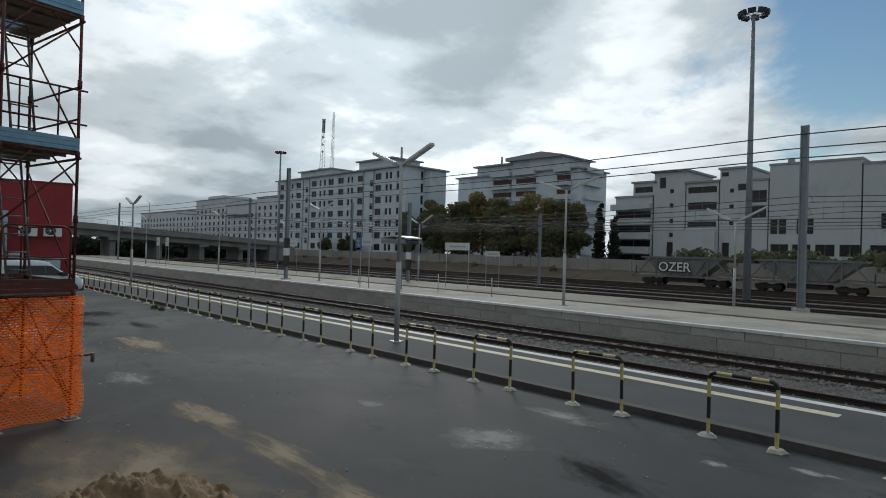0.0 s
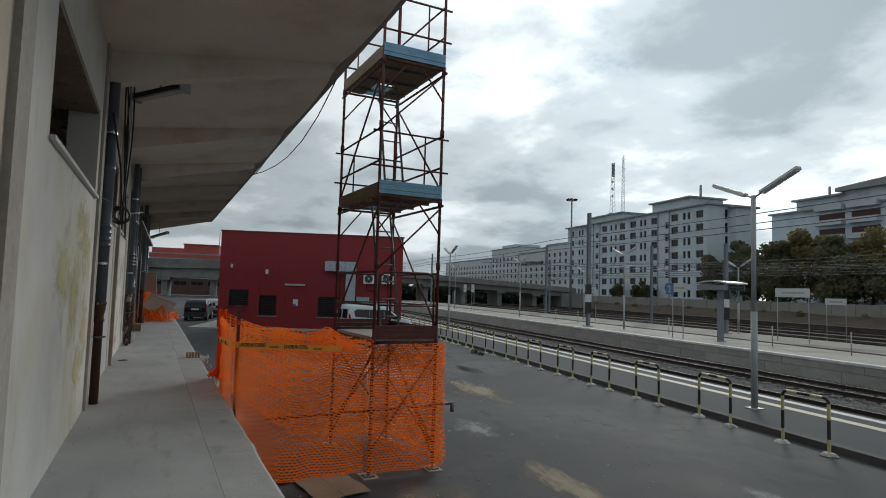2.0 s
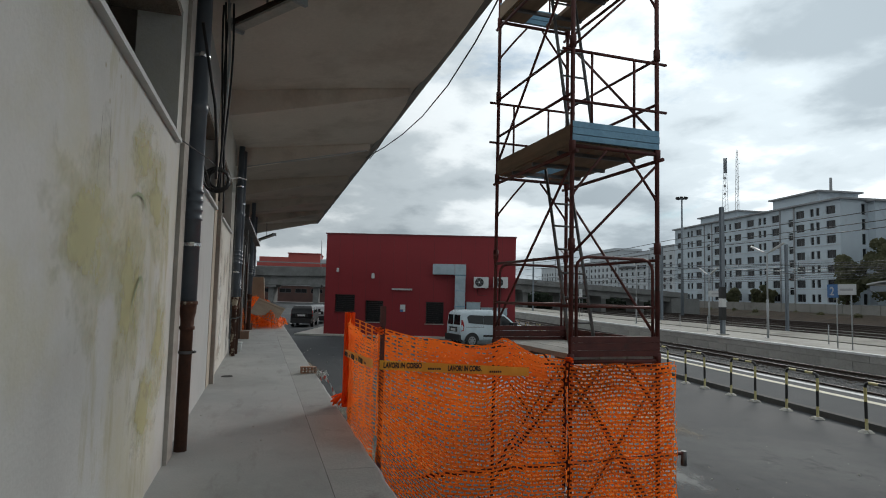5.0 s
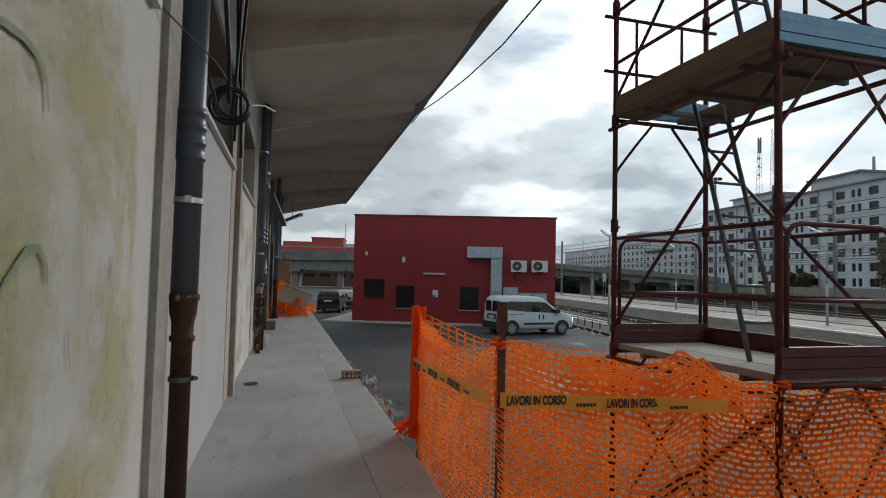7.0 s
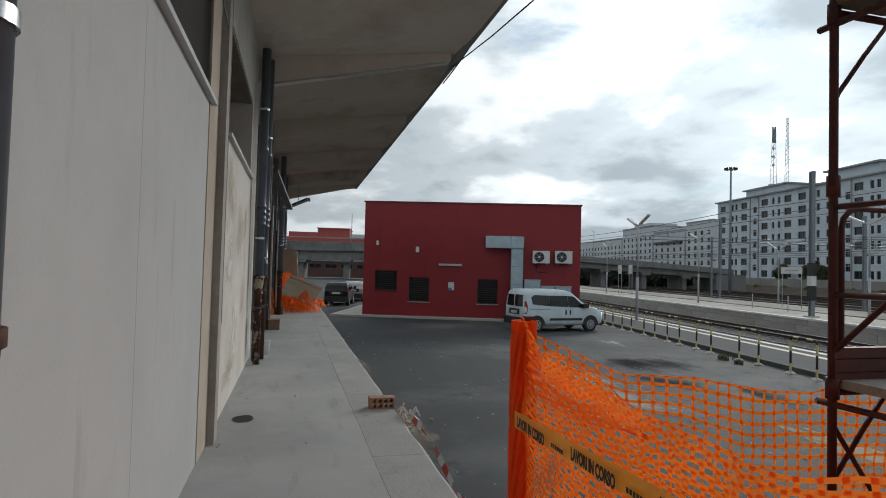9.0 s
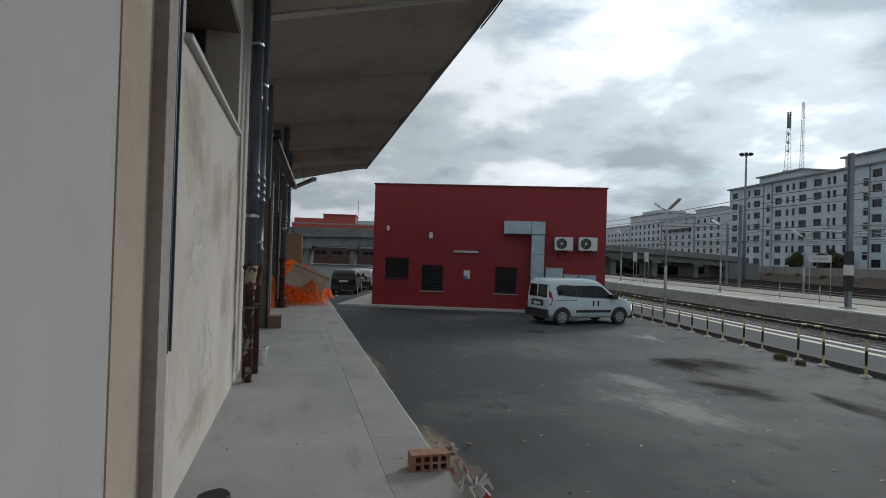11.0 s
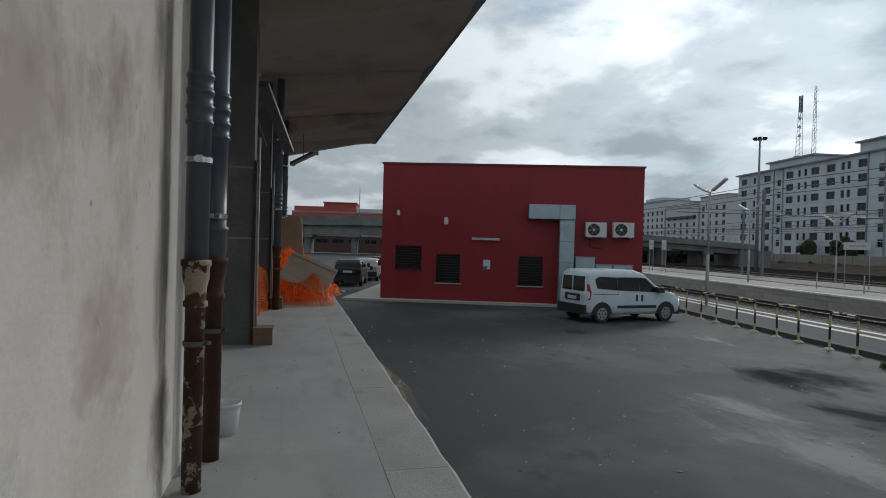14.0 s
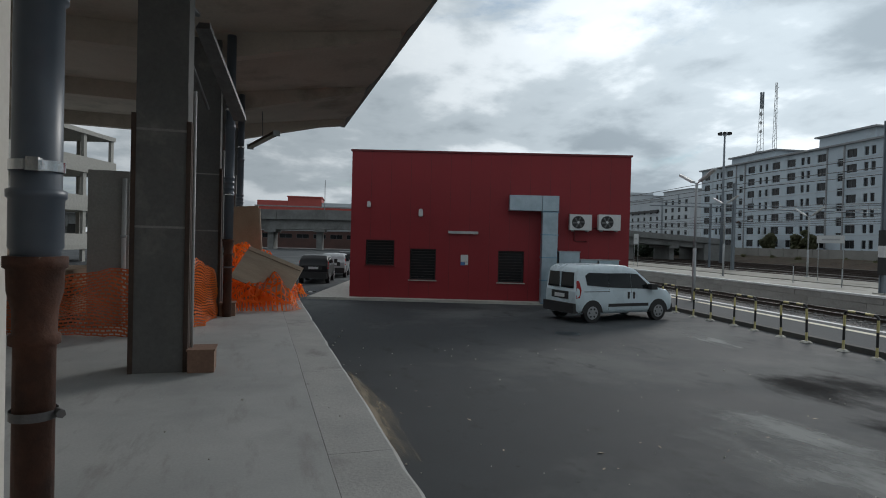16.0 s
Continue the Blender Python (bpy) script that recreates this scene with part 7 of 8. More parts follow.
# ---- columns: angle irons, ties and boxes at the foot ----
for x in COLS[5:]:
    for y in (-1.215, -0.755):
        bm = B()
        box(bm, x - 0.215, y - 0.02, 0, x + 0.215, y + 0.02, 2.3 if y > -1 else 2.35)
        whole("corner_guard", bm, RUST_DARK, "rusty steel guard plate on a column edge", "trim", kind="structure", bevel=0.004)
    th = thing("junction_box", pose(x + 0.12, -0.63, 0), "brown box at the foot of a canopy column", "box", group="column foot boxes")
    part("body", one_box(-0.14, -0.1, 0, 0.14, 0.13, 0.2), TERRA_BOX, th, bevel=0.008)
    part("lid", one_box(-0.15, -0.11, 0.2, 0.15, 0.14, 0.215), TERRA_BOX, th)
    part("conduit", one_tube([(0.0, -0.08, 0.215), (0.0, -0.085, 2.6)], 0.014, 6), LAMP_W, th)
    for z in (1.32, 2.2):
        bm = B()
        box(bm, x - 0.206, -1.206, z, x + 0.206, -0.764, z + 0.02)
        whole("column_joint", bm, CONCRETE, "pale pour joint round a concrete column", "trim", kind="structure")

# short concrete partition and fenced stores behind the columns
bm = B()
box(bm, -25.9, -2.35, 0, -25.5, -1.85, 2.1)
whole("short_column", bm, CONCRETE, "short bare concrete pier behind the columns", "pier", bevel=0.02)
th = thing("conduit_pipe", pose(-25.46, -1.9, 0), "pale upright plastic conduit beside a pier", "pipe")
part("pipe", one_tube([(0, 0, 0), (0, 0, 2.0)], 0.03, 8), LAMP_W, th)
part("clip", one_tube([(0, 0, 1.2), (0, 0, 1.24)], 0.042, 8), POST, th)
fence = thing("net_fence", pose(0, 0, 0), "orange plastic netting fencing off the open goods shed", "safety net")
# This run takes the darkened net colour for the shade under the roof.
me = net_mesh([(-25.1, -4.6), (-24.8, -2.6), (-24.5, -1.45)], lambda f: 0.0, lambda f: 0.74 + 0.08 * math.sin(f * 9), seed=11, wave=0.12, mat=NET_SHADED)
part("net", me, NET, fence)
me = net_mesh([(-24.95, -1.0), (-26.3, -0.75)], lambda f: 0.0, lambda f: ease(f, (0, 0.95), (1, 0.75)), seed=12, wave=0.12)
part("net", me, NET, fence)
heap = thing("rubbish_heap", pose(-28.5, -0.2, 0) @ Matrix.Diagonal((1, 0.95, 1.6, 1)), "crumpled orange netting heaped over boards on the dock", "debris")


def drape(nx, ny, lx, ly, height, seed, strand):
    """Netting thrown over a heap: ribbons both ways over a rough mound."""
    def at(i, j):
        x, y = (i / nx - 0.5) * lx, (j / ny - 0.5) * ly
        q = Vector((x * 1.6, y * 1.6, seed))
        r = max(0.0, 1 - (2 * x / lx) ** 2) * max(0.0, 1 - (2 * y / ly) ** 2)
        z = height * r ** 0.55 * (0.75 + 0.7 * noise.noise(q)) + 0.22 * abs(noise.noise(q * 2.7)) * min(1, r * 6) + 0.012
        return Vector((x + 0.16 * noise.noise(q * 1.9 + Vector((7, 0, 0))), y + 0.16 * noise.noise(q * 1.9 + Vector((0, 7, 0))), max(z, 0.012)))

    verts, faces = [], []
    for along in (0, 1):
        n, k = (nx, ny) if along == 0 else (ny, nx)
        for j in range(k + 1):
            base = len(verts)
            for i in range(n + 1):
                p = at(i, j) if along == 0 else at(j, i)
                q = at(i, j + strand) if along == 0 else at(j + strand, i)
                verts += [p, q]
            faces += [(base + 2 * i, base + 2 * i + 1, base + 2 * i + 3, base + 2 * i + 2) for i in range(n)]
    me = bpy.data.meshes.new("net")
    me.from_pydata(verts, [], faces)
    me.materials.append(NET)
    return me


part("net", drape(46, 22, 3.2, 1.35, 0.5, 3.0, 0.34), NET, heap)
part("net", drape(30, 14, 2.0, 0.8, 0.7, 8.0, 0.32), NET, heap, m=pose(0.1, -0.25, 0, 0, 0, 12))
part("net", drape(30, 12, 2.2, 0.7, 0.22, 5.0, 0.4), NET, heap, m=pose(-0.4, 0.45, 0, 0, 0, -14))
bd = thing("board", pose(-27.5, -0.02, 0.62, 0, 55, 0) @ pose(0, 0, 0, 0, 0, -26), "pale wooden board lying askew on the orange netting", "board", group="loose boards")
part("panel", one_box(-0.36, -0.52, 0, 0.36, 0.52, 0.02), PLY, bd, bevel=0.003)
part("batten", one_box(-0.34, -0.5, 0.02, -0.27, 0.5, 0.04), PLY, bd)
bd = thing("board", pose(-29.2, -0.5, 0.0, 0, -4, 80), "tall brown chipboard sheet leaning by a column", "board", group="loose boards")
part("panel", one_box(-0.4, -0.02, 0, 0.42, 0.02, 1.85), CARD, bd, bevel=0.003)
part("edge", one_box(0.42, -0.025, 0, 0.45, 0.025, 1.8), PLY, bd)
bd = thing("board", pose(-30.2, 0.75, 0.03, 0, 4, 150), "black and white striped barrier board lying on the dock", "board")
for i in range(6):
    part("stripe", one_box(-0.6 + i * 0.2, -0.05, 0, -0.4 + i * 0.2, 0.05, 0.025), BLACKP if i % 2 else WHITE_PL, bd)
for k, (x, y, n, lab) in enumerate(((-26.1, -3.0, 6, "stack of dark weathered planks behind the netting"), (-27.2, -4.3, 8, "taller stack of brown planks in the goods shed"), (-25.7, -4.7, 5, "stack of dark weathered planks behind the netting"))):
    stack = thing("plank_stack", pose(x, y, 0, 0, 0, 8 * k - 6), lab, "planks", group="plank stacks")
    for i in range(n):
        for j in range(4):
            part("plank", one_box(-0.9 + 0.05 * ((i * 3 + j) % 3), -0.5 + 0.25 * j, 0.01 + 0.125 * i, 0.9 - 0.06 * ((i + j) % 4), -0.27 + 0.25 * j, 0.125 + 0.125 * i), DECK_WOOD if (i + j) % 3 else BARK, stack)

# ---- small things on the dock ----
bucket = thing("bucket", pose(-18.85, -0.64, 0) @ Matrix.Diagonal((0.88, 0.88, 1, 1)), "white plastic bucket beside the drainpipes", "bucket")
bm = B()
k = 20
prof = [(0.085, 0.0), (0.105, 0.17), (0.108, 0.19), (0.114, 0.19), (0.114, 0.215), (0.106, 0.215), (0.1, 0.18), (0.08, 0.02)]
rings = [[bm.verts.new((r * math.cos(2 * math.pi * i / k), r * math.sin(2 * math.pi * i / k), z)) for i in range(k)] for r, z in prof]
for a, b in zip(rings, rings[1:]):
    for i in range(k):
        bm.faces.new((a[i], a[(i + 1) % k], b[(i + 1) % k], b[i])).smooth = True
bm.faces.new(rings[0][::-1])
bm.faces.new(rings[-1])
part("pail", bm, WHITE_PL, bucket)
part("handle", one_tube([(0.112 * math.cos(a), -0.03 - 0.09 * math.sin(a), 0.2 - 0.06 * math.sin(a)) for a in [math.pi * i / 10 for i in range(11)]], 0.004, 5), SCAF_GREY, bucket)

brick = thing("hollow_brick", pose(-15.16, 0.645, 0, 0, 0, 3), "hollow clay brick lying on the dock edge", "brick")
bm = B()
hb = [(-0.115 + 0.015 + 0.055 * i, -0.115 + 0.055 * i + 0.05, z, z + 0.035) for i in range(4) for z in (0.012, 0.06)]
pierced(bm, -0.125, 0.125, 0, 0.108, hb, -0.06, 0.12)
part("block", bm, TERRACOTTA, brick, m=pose(0, 0, 0, 0, 0, 90))
bm = B()
bmesh.ops.create_circle(bm, cap_ends=True, segments=14, radius=0.13, matrix=pose(0, 0, 0))
for v in bm.verts:
    v.co.x *= 1.0 + 0.4 * noise.noise(v.co * 8)
    v.co.y *= 0.7
# Flat disc coloured near black for the unlit depth of the hole.
whole("drain_hole", bm, UNLIT_BLACK, "small dark hole in the dock floor", "drain", pose(-14.88, -0.62, 0.004))


def pebble(rng, s):
    bm = B()
    bmesh.ops.create_icosphere(bm, subdivisions=1, radius=s)
    for v in bm.verts:
        v.co *= 0.7 + 0.5 * rng.random()
        v.co.z *= 0.6
    return bm


rng = random.Random(11)
bm = B()
for i in range(260):
    x = -9 - 30 * rng.random()
    y = edge_y(x) + 0.12 + abs(rng.gauss(0, 0.35))
    s = 0.008 + 0.018 * rng.random() ** 2
    bmesh.ops.create_icosphere(bm, subdivisions=1, radius=s, matrix=pose(x, y, G + s * 0.3, rng.random() * 90, rng.random() * 90))
for i in range(220):
    x, y = -30 * rng.random(), 1.6 + 7.5 * rng.random()
    s = 0.006 + 0.015 * rng.random() ** 2
    bmesh.ops.create_icosphere(bm, subdivisions=1, radius=s, matrix=pose(x, y, G + s * 0.3, rng.random() * 90, rng.random() * 90))
for i in range(40):
    x, y = -8 - 14 * rng.random(), -0.75 + 1.4 * rng.random() ** 2
    s = 0.004 + 0.007 * rng.random()
    bmesh.ops.create_icosphere(bm, subdivisions=1, radius=s, matrix=pose(x, y, s * 0.3))
whole("grit", bm, CEMENT, "scattered grit and crumbs of mortar", "grit", kind="stuff")

rng = random.Random(17)
bm = B()
for i in range(70):
    x, y = -12 - 14 * rng.random(), 1.7 + 6.5 * rng.random()
    s = 0.02 + 0.03 * rng.random()
    a = rng.random() * 6.28
    p = Vector((x, y, G + 0.006))
    u, w = Vector((math.cos(a), math.sin(a), 0.15)) * s, Vector((-math.sin(a), math.cos(a), 0.1)) * s * 0.55
    up = Vector((0, 0, 0.004))
    bm.faces.new([bm.verts.new(c + up) for c in (p - u, p + w * 0.8, p + u, p - w)])
whole("leaf_litter", bm, PLY, "dry fallen leaves and scraps on the asphalt", "litter", kind="stuff")
rng = random.Random(12)
rub = thing("rubble", pose(-18.98, 1.74, G), "small heap of broken mortar and paper at the dock foot", "debris")
for i in range(22):
    bmx = pebble(rng, 0.02 + 0.03 * rng.random())
    part("lump", bmx, CEMENT if i % 3 else TERRACOTTA, rub, m=pose(rng.gauss(0, 0.22), rng.gauss(0, 0.16), 0.03 + 0.02 * rng.random()))

# red and white tape lying along the dock foot
lay = thing("barrier_tape", pose(0, 0, 0), "red and white striped tape lying along the dock edge", "warning tape")
path = [Vector((-17.6, 1.15, G + 0.02)), Vector((-16.2, 0.95, -0.6)), Vector((-15.2, 0.86, 0.02)), Vector((-14.75, 0.84, 0.03)), Vector((-14.2, 0.92, -0.05)), Vector((-13.5, 0.97, -0.25)), Vector((-12.8, 0.95, -0.1)), Vector((-12.15, 0.92, 0.12))]
for j, (a, b) in enumerate(zip(path, path[1:])):
    n = max(2, int((b - a).length / 0.11))
    for i in range(n):
        p, q = a.lerp(b, i / n), a.lerp(b, (i + 1) / n)
        tw = 0.6 * math.sin((j * 5 + i) * 0.9)
        up = Vector((0, math.sin(tw), math.cos(tw))) * 0.026
        bm = B()
        bm.faces.new([bm.verts.new(c) for c in (p - up, q - up, q + up, p + up)])
        part("stripe", bm, TAPE_R if i % 2 else WHITE_PL, lay)
knot = B()
for k in range(10):
    a = k * 0.9
    tube(knot, [(-14.75, 0.84, 0.02), (-14.75 + 0.09 * math.cos(a), 0.84 + 0.07 * math.sin(a), 0.05 + 0.02 * (k % 3)), (-14.75 + 0.13 * math.cos(a + 0.5), 0.84 + 0.1 * math.sin(a + 0.5), 0.015)], 0.008, 4)
part("knot", knot, WHITE_PL, lay)

# ---- yard: sand heap, cardboard, stains ----
bm = B()
bmesh.ops.create_grid(bm, x_segments=70, y_segments=70, size=1.0)
for v in bm.verts:
    r = math.hypot(v.co.x, v.co.y)
    h = max(0.0, 1 - r * 1.05)
    v.co.z = 0.46 * h ** 0.7 + (0.14 * noise.noise(v.co * 3.6) + 0.16 * abs(noise.noise(v.co * 8.5)) + 0.10 * abs(noise.noise(v.co * 17))) * min(1, h * 4) - 0.02
whole("sand_heap", bm, SAND, "lumpy heap of brown building sand on the asphalt", "sand heap", pose(-5.75, 2.72, G) @ Matrix.Diagonal((1.45, 1.2, 0.95, 1)), smooth=True)


def flat_sheet(x, y, rz, w, h, mat, label, name="cardboard"):
    th = thing(name, pose(x, y, G + 0.006, 0, 0, rz), label, "cardboard", group="cardboard sheets")
    bm = B()
    n = 8
    vs = {}
    for s, off in ((0, 0.0), (1, 0.008)):
        for i in range(n + 1):
            for j in range(n + 1):
                a, b = i / n - 0.5, j / n - 0.5
                vs[s, i, j] = bm.verts.new((a * w + 0.03 * noise.noise(Vector((a * 3, b * 3, x))), b * h + 0.03 * noise.noise(Vector((b * 3, a * 3, y))), off + 0.02 + 0.03 * noise.noise(Vector((a * 2, b * 2, x + y)))))
    for i in range(n):
        for j in range(n):
            bm.faces.new((vs[1, i, j], vs[1, i + 1, j], vs[1, i + 1, j + 1], vs[1, i, j + 1]))
            bm.faces.new((vs[0, i, j], vs[0, i, j + 1], vs[0, i + 1, j + 1], vs[0, i + 1, j]))
    for i in range(n):
        for q in (((0, i, 0), (0, i + 1, 0), (1, i + 1, 0), (1, i, 0)), ((0, i, n), (1, i, n), (1, i + 1, n), (0, i + 1, n)), ((0, 0, i), (1, 0, i), (1, 0, i + 1), (0, 0, i + 1)), ((0, n, i), (0, n, i + 1), (1, n, i + 1), (1, n, i))):
            bm.faces.new([vs[k] for k in q])
    part("sheet", bm, mat, th, smooth=False)
    part("fold", one_box(-w * 0.49, -0.004, 0.03, w * 0.49, 0.004, 0.034), TERRA_BOX, th)


flat_sheet(-9.9, 2.2, 8, 0.95, 0.75, CARD, "flattened brown cardboard sheet on the asphalt")
flat_sheet(-8.9, 1.9, -20, 0.75, 1.05, PLY, "pale torn cardboard sheet on the asphalt")
flat_sheet(-10.7, 1.6, 35, 0.8, 0.5, BARK, "dark soaked cardboard scrap under the netting")
bm = B()
bmesh.ops.create_circle(bm, cap_ends=True, segments=20, radius=0.35)
whole("manhole_cover", bm, MAST_DARK, "round iron manhole cover in the yard", "manhole cover", pose(-31.2, 7.93, G + 0.004))


def stain(x, y, sx, sy, rz, mat, label, z=G, n=[0]):
    n[0] += 1
    bm = B()
    bmesh.ops.create_circle(bm, cap_ends=True, segments=24, radius=1.0)
    whole("stain", bm, mat, label, "stain", pose(x, y, z + 0.003 + 0.0006 * (n[0] % 9), 0, 0, rz) @ Matrix.Diagonal((sx, sy, 1, 1)), group="ground stains", kind="structure")


for x, y, sx, sy, rz, mat, lab in (
    (-4.9, 7.55, 1.15, 0.75, 20, SPILL_SHEEN, "pale dried cement spill on the asphalt"), (-7.55, 7.75, 0.5, 0.3, 10, SPILL_SHEEN, "pale dried cement spill on the asphalt"),
    (-12.5, 5.8, 1.1, 0.55, -10, SPILL_SHEEN, "pale dried cement spill on the asphalt"), (-4.6, 9.4, 1.1, 0.4, -5, SPILL_SHEEN, "pale dried cement spill on the asphalt"),
    (-2.0, 8.7, 0.3, 0.2, 0, SPILL_SHEEN, "pale dried cement spill on the asphalt"), (-0.9, 9.2, 0.5, 0.2, 0, SPILL_SHEEN, "pale dried cement spill on the asphalt"),
    (-8.9, 5.35, 1.7, 0.45, -8, DUST, "sandy dust streak on the asphalt"), (-6.6, 5.05, 1.7, 0.4, -10, DUST, "sandy dust streak on the asphalt"), (-4.6, 4.7, 1.5, 0.4, -10, DUST, "sandy dust streak on the asphalt"),
    (-5.5, 3.0, 2.2, 1.6, 20, DUST, "sandy dust round the sand heap"), (-7.2, 3.3, 2.9, 1.7, -8, DUST, "sandy dust round the sand heap"), (-4.3, 3.4, 2.4, 1.5, 5, DUST, "sandy dust round the sand heap"), (-22.8, 6.8, 2.2, 0.8, 15, SPILL_SHEEN, "pale dried cement spill on the asphalt"), (-21.0, 6.5, 1.0, 0.5, 40, SPILL_SHEEN, "pale dried cement spill on the asphalt"),
    # The wide patch here paints the sky's sheen onto the yard.
    (-20.6, 6.3, 3.4, 1.6, 10, SPILL_SHEEN, "wide pale patch painted for sky sheen on the asphalt"), (-24.7, 10.2, 1.5, 1.3, -8, DAMP, "dark oil-soaked patch on the asphalt"), (-25.0, 9.4, 1.2, 0.7, -8, DAMP, "dark oil-soaked patch on the asphalt"), (-24.7, 9.1, 1.9, 0.8, -8, DAMP, "dark damp patch on the asphalt"), (-22.0, 8.6, 1.6, 0.9, 20, DAMP, "dark damp patch on the asphalt"), (-29.6, 11.3, 1.8, 0.6, -8, SPILL_SHEEN, "pale dusty patch on the asphalt"),
    (-19.0, 1.6, 2.2, 0.5, 0, DUST, "sandy dust along the dock foot"), (-15.0, 1.5, 2.6, 0.45, 0, DUST, "sandy dust along the dock foot"), (-25.0, 1.4, 3.4, 0.4, 0, DUST, "sandy dust along the dock foot"),
    (-20.6, 9.9, 1.7, 0.5, -8, DAMP, "dark damp patch on the asphalt"), (-3.0, 7.2, 1.2, 0.5, -30, DAMP, "dark damp patch on the asphalt"), (-16.5, 8.0, 2.6, 1.0, -12, DUST, "sandy dust streak on the asphalt")):
    stain(x, y, sx, sy, rz, mat, lab)
bm = B()
box(bm, -0.75, -0.35, 0, 0.75, 0.35, 0.012)
whole("paint_patch", bm, LINE_W, "white painted panel on the near platform", "road marking", RF @ pose(-0.95, 11.25, PLAT1 - 0.004), kind="structure")


# ---- marks on the plaster ----
def wall_mark(x, z, sx, sz, rot, mat, label, n=[0]):
    n[0] += 1
    bm = B()
    bmesh.ops.create_circle(bm, cap_ends=True, segments=24, radius=1.0)
    whole("wall_stain", bm, mat, label, "stain", pose(x, wall_face(x) + 0.003 + 0.0006 * (n[0] % 9), z, 90, rot, 180) @ Matrix.Diagonal((sx, sz, 1, 1)), group="wall stains", kind="structure")


for x, z, sx, sz, rot, mat, lab in (
    (-9.1, 1.9, 0.65, 0.5, 20, OCHRE, "faded yellow stain on the plaster"), (-8.4, 1.3, 0.6, 0.7, 0, OCHRE, "faded yellow stain on the plaster"), (-9.4, 1.0, 0.45, 0.6, -20, OCHRE, "faded yellow stain on the plaster"),
    (-8.6, 2.1, 0.5, 0.35, 0, OCHRE, "faded yellow stain on the plaster"), (-7.6, 1.6, 0.7, 0.6, 0, OCHRE, "faded yellow stain on the plaster"), (-9.0, 0.6, 0.6, 0.4, 0, OCHRE, "faded yellow stain on the plaster"),
    (-16.9, 0.95, 0.5, 0.42, 0, PINK, "faded pink patch on the cream plaster"), (-16.2, 1.7, 0.5, 0.5, 0, BROWN, "brown damp stain on the plaster"), (-15.2, 2.0, 0.7, 0.45, 30, BROWN, "brown damp stain on the plaster"), (-17.0, 1.9, 0.5, 0.3, -30, BROWN, "brown damp stain on the plaster"), (-15.6, 0.3, 0.9, 0.25, 0, BROWN, "brown damp stain on the plaster"), (-15.9, 0.6, 0.45, 0.55, 10, PALE, "pale scraped patch on the plaster"), (-15.4, 1.35, 0.5, 0.35, 0, PALE, "pale scraped patch on the plaster"), (-17.72, 1.3, 0.2, 1.2, 0, GRIME, "grey grime on the plaster beside the drainpipes"), (-17.75, 0.4, 0.3, 0.5, 0, GRIME, "grey grime on the plaster beside the drainpipes"), (-17.6, 2.3, 0.25, 0.6, 0, GRIME, "grey grime on the plaster beside the drainpipes")):
    wall_mark(x, z, sx, sz, rot, mat, lab)
def brush_stroke(bm, pts, half):
    """A flat painted stroke on the wall, tapering at both ends."""
    pts = [Vector((x, wall_face(x) + 0.009, z)) for x, z in pts]
    fine = []
    for a, b in zip(pts, pts[1:]):
        fine += [a.lerp(b, k / 4) for k in range(4)]
    fine.append(pts[-1])
    rows = []
    for i, p in enumerate(fine):
        d = fine[min(i + 1, len(fine) - 1)] - fine[max(i - 1, 0)]
        n = Vector((-d.z, 0, d.x)).normalized()
        h = half * (0.35 + 0.65 * math.sin(math.pi * i / (len(fine) - 1))) * (1 + 0.35 * noise.noise(p * 14))
        rows.append((bm.verts.new(p - n * h), bm.verts.new(p + n * h)))
    for (a, b), (c, d) in zip(rows, rows[1:]):
        bm.faces.new((a, b, d, c))


bm = B()
brush_stroke(bm, [(-8.28, 1.84), (-8.42, 1.88), (-8.52, 1.885), (-8.61, 1.87), (-8.66, 1.83), (-8.68, 1.76)], 0.011)
brush_stroke(bm, [(-8.42, 1.24), (-8.5, 1.34), (-8.6, 1.41), (-8.67, 1.42), (-8.72, 1.38), (-8.73, 1.33)], 0.012)
whole("green_scrawl", bm, GREEN_MARK, "faded green painted curves on the plaster", "graffiti")
bm = B()
for x, z, l, t in ((-7.62, 2.12, 0.32, 0.02), (-7.75, 2.16, 0.36, -0.05), (-8.9, 1.2, 0.12, -0.03), (-9.3, 1.42, 0.09, 0.04), (-9.5, 1.1, 0.1, -0.04), (-9.05, 0.75, 0.09, 0.03)):
    brush_stroke(bm, [(x, z), (x + t * 0.4, z - l * 0.5), (x + t, z - l)], 0.0035)
for x, z, l, t in ((-15.28, 1.62, 0.01, -0.12), (-16.72, 1.86, 0.03, -0.05), (-17.3, 1.75, 0.05, -0.02), (-17.42, 1.56, 0.06, 0.02), (-17.2, 1.5, 0.06, -0.02), (-16.75, 1.05, 0.05, -0.05), (-17.45, 1.9, 0.08, -0.03)):
    brush_stroke(bm, [(x, z), (x + t * 0.5, z - l * 0.4), (x + t, z - l)], 0.0026)
whole("wall_scuff", bm, JOINT, "short dark scuffs and scratches on the plaster", "scratch")
bm = B()
tube(bm, [(-11.9, WALL_Y - 0.0012, 2.4), (-11.93, WALL_Y - 0.0012, 1.2), (-11.96, WALL_Y - 0.0012, 0.1)], 0.0022, 4)
whole("plaster_joint", bm, CONCRETE, "faint upright joint in the smooth grey plaster", "crack")
bm = B()
box(bm, -14.118, WALL_Y - 0.01, 0, -13.67, WALL_Y + 0.006, 4.5)
whole("plaster_strip", bm, PLASTER_T, "tan plaster strip beside a pilaster", "plaster", kind="structure", bevel=0.004)
bm = B()
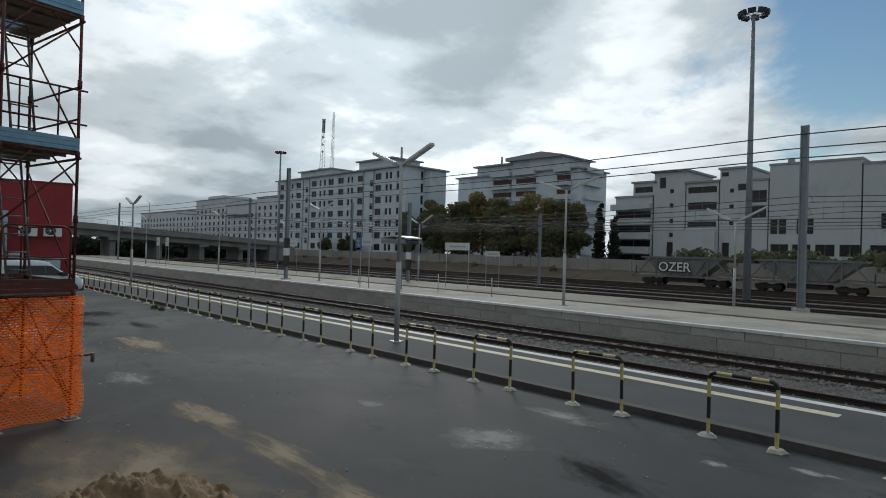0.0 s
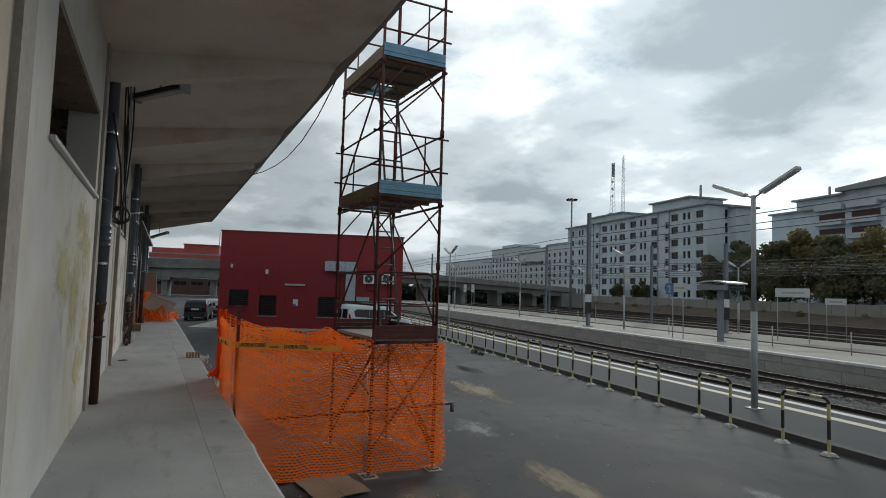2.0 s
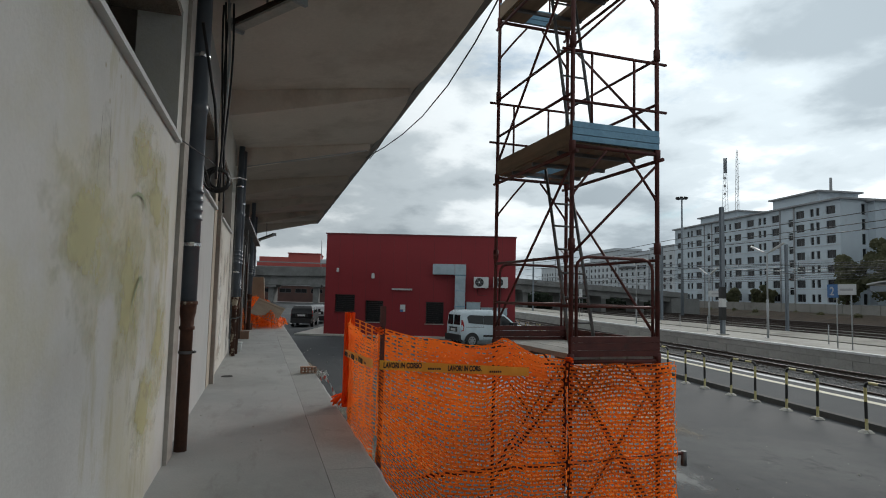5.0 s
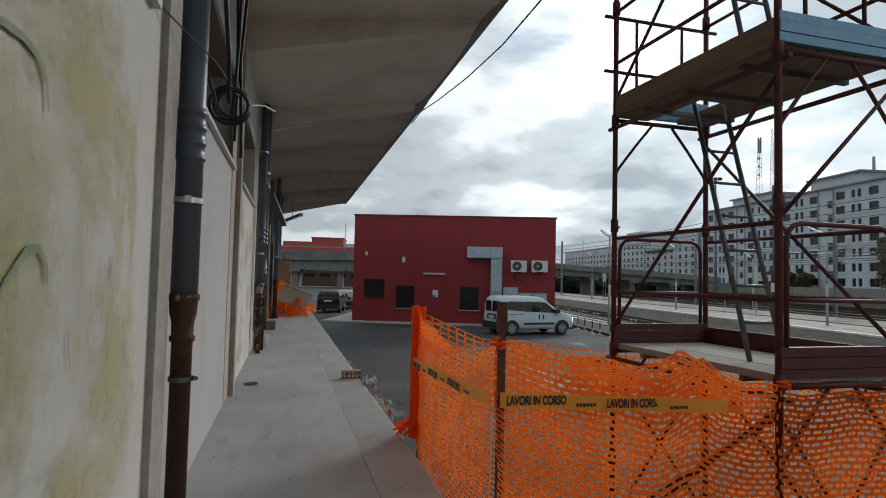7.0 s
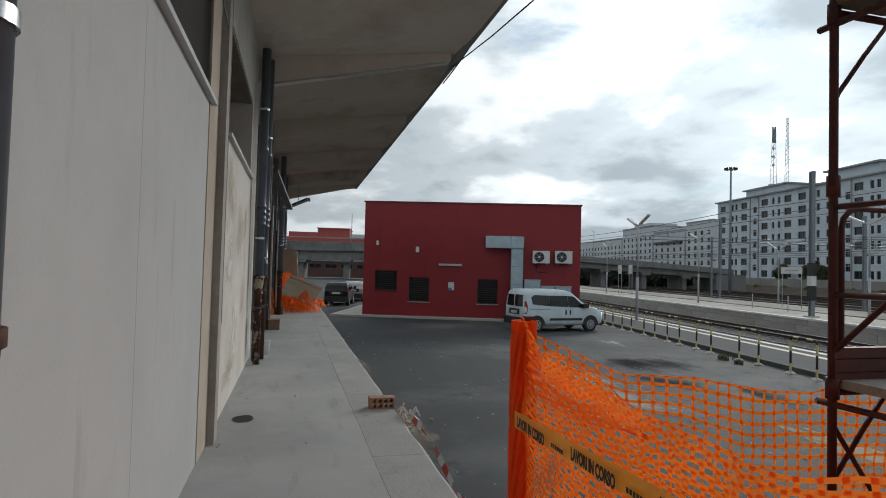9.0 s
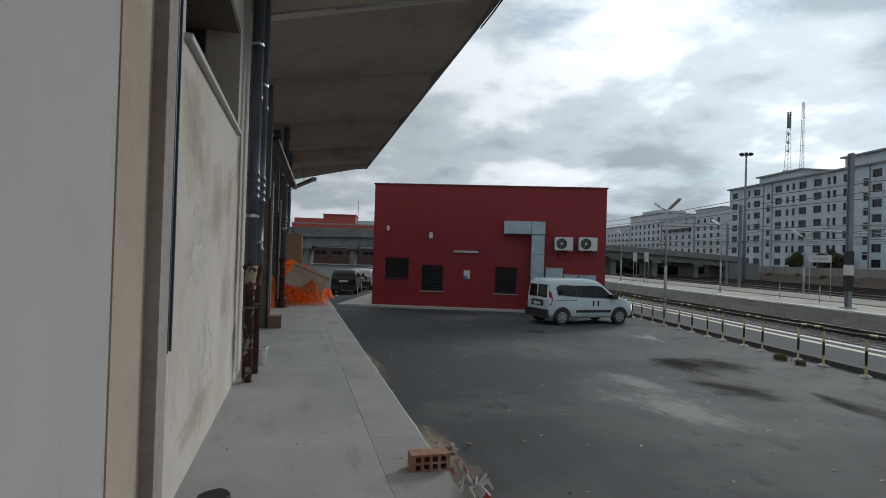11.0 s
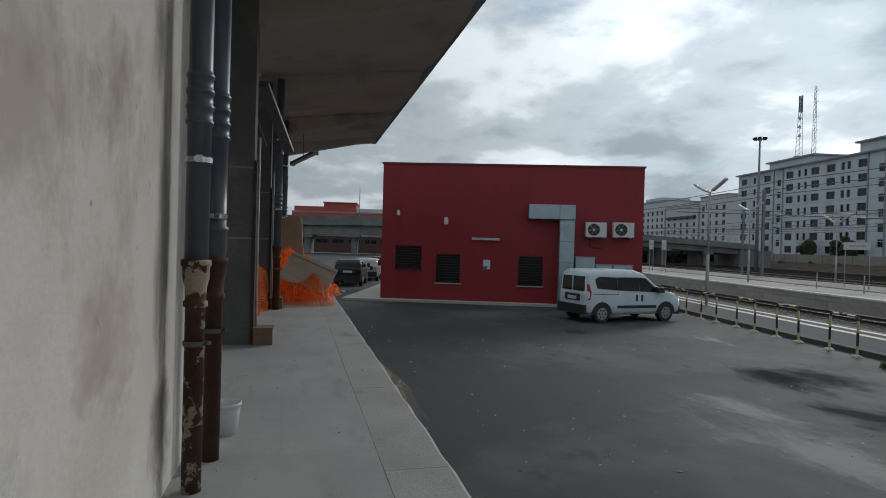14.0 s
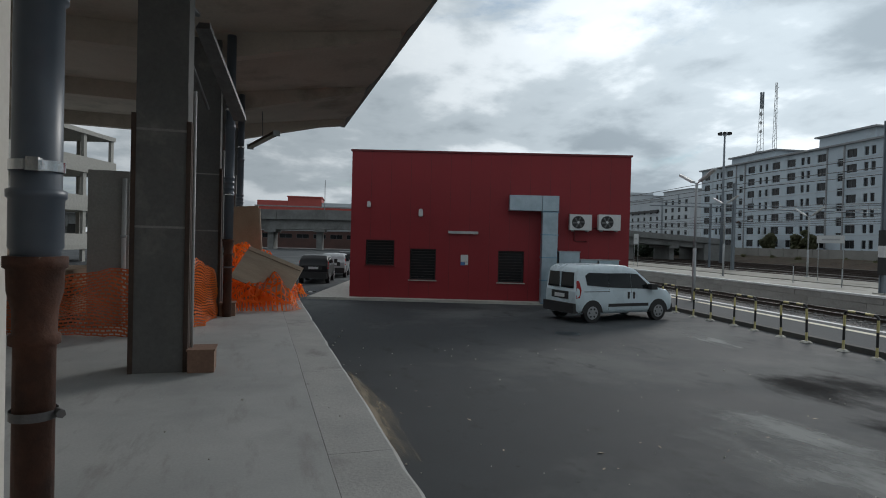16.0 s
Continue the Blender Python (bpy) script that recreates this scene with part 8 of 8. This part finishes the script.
tube(bm, [(-10.0, 2.06, 4.5), (-10.5, 2.05, 4.34), (-11.0, 2.04, 4.2), (-12.0, 2.02, 4.03), (-13.2, 2.0, 3.97), (-14.5, 1.98, 4.02), (-16.0, 1.96, 4.15), (-18.1, 1.94, 4.4)], 0.009, 6)
whole("hanging_cable", bm, BLACK, "thin dark cable sagging below the canopy edge", "cable")

# ---- pieces: dock edge slabs, platform blocks, sleepers, stones ----
edging = thing("dock_edging", pose(0, 0, 0), "worn grey concrete slabs along the dock edge", "edging", kind="structure")
x = X0
rng = random.Random(21)
while x > X_END + 0.5:
    l = 1.95 + 0.3 * rng.random()
    xb = max(x - l, X_END)
    bm = B()
    n = 7
    low, high = [], []
    for i in range(n + 1):
        xx = x - 0.004 + (xb + 0.004 - x) * i / n
        e = edge_y(xx) + 0.022 * noise.noise(Vector((xx * 3.1, 0, 0))) + 0.012 * noise.noise(Vector((xx * 9.7, 2, 0)))
        low.append([bm.verts.new(c) for c in ((xx, edge_y(xx) - 0.415, 0.0), (xx, e - 0.035, 0.002), (xx, e, -0.03 + 0.01 * noise.noise(Vector((xx * 7, 5, 0)))), (xx, e - 0.01, -0.32), (xx, e - 0.035, -0.33), (xx, e - 0.04, TRACK + 0.3))])
    for a, b in zip(low, low[1:]):
        for j in range(5):
            bm.faces.new((a[j], a[j + 1], b[j + 1], b[j]))
    bm.faces.new(low[0])
    bm.faces.new(low[-1][::-1])
    part("slab", bm, DOCK_EDGE, edging)
    ya, yb = edge_y(x) - 0.42, edge_y(xb) - 0.42
    k = 0.0018 + 0.0012 * rng.random()
    part("joint", one_tube([(x, ya, -0.002), (x * 0.6 + xb * 0.4, ya * 0.6 + yb * 0.4 + 0.006 * rng.uniform(-1, 1), -0.002), (xb, yb, -0.0015)], k + 0.001, 4), JOINT, edging, "dark dirt-filled joint")
    part("joint", one_tube([(xb, yb, -0.002), (xb + 0.01 * rng.uniform(-1, 1), yb + 0.2, -0.001), (xb, yb + 0.38, 0.0)], k, 4), JOINT, edging, "dark dirt-filled joint")
    x = xb

course = thing("platform_wall_blocks", RF, "grey concrete block facing of the middle platform", "wall", kind="structure")
meshes = {}
for row, (z0, z1) in enumerate(((TRACK - 0.05, TRACK + 0.46), (TRACK + 0.475, PLAT2 - 0.1))):
    key = row
    bm = B()
    box(bm, -0.992, 23.3, z0, 0.992, 23.42, z1)
    meshes[row] = mesh_of("block", bm, PLAT_WALL, bevel=0.012)
    for i in range(60):
        part("block", meshes[row], None, course, m=pose(10 - 2 * i - (1.0 if row else 0), 0.008 * math.sin(i * 2.3 + row), 0))

for v in (16.2, 20.6):
    bed = thing("sleeper_row", RF @ pose(0, v, TRACK), "weathered concrete sleepers half buried in ballast", "sleepers", kind="structure")
    me = mesh_of("sleeper", one_box(-0.12, -1.25, -0.1, 0.12, 1.25, 0.055), SLEEPER, bevel=0.02)
    for i in range(130):
        part("sleeper", me, None, bed, m=pose(6 - 0.62 * i, 0, 0))
rng = random.Random(31)
verts, faces = [], []
for i in range(15000):
    w, v = 4 - 50 * rng.random() ** 1.3, 15 + 8.2 * rng.random()
    s = 0.03 + 0.035 * rng.random()
    b = len(verts)
    h = TRACK + 0.02 + (0.03 if 15.6 < v < 21.4 else 0)
    for dx, dy, dz in ((1, 0, 0), (-0.5, 0.87, 0), (-0.5, -0.87, 0), (0.1, 0.1, 1)):
        j = 0.6 + 0.8 * rng.random()
        verts.append((w + dx * s * j, v + dy * s * j, h + dz * s * j))
    faces += [(b, b + 1, b + 3), (b + 1, b + 2, b + 3), (b + 2, b, b + 3)]
me = bpy.data.meshes.new("stones")
me.from_pydata(verts, [], faces)
me.materials.append(STONE)
ob = new("ballast_stones", me)
ob.matrix_basis = RF
tagged(ob, "loose grey ballast stones between the rails", "ballast", kind="stuff")
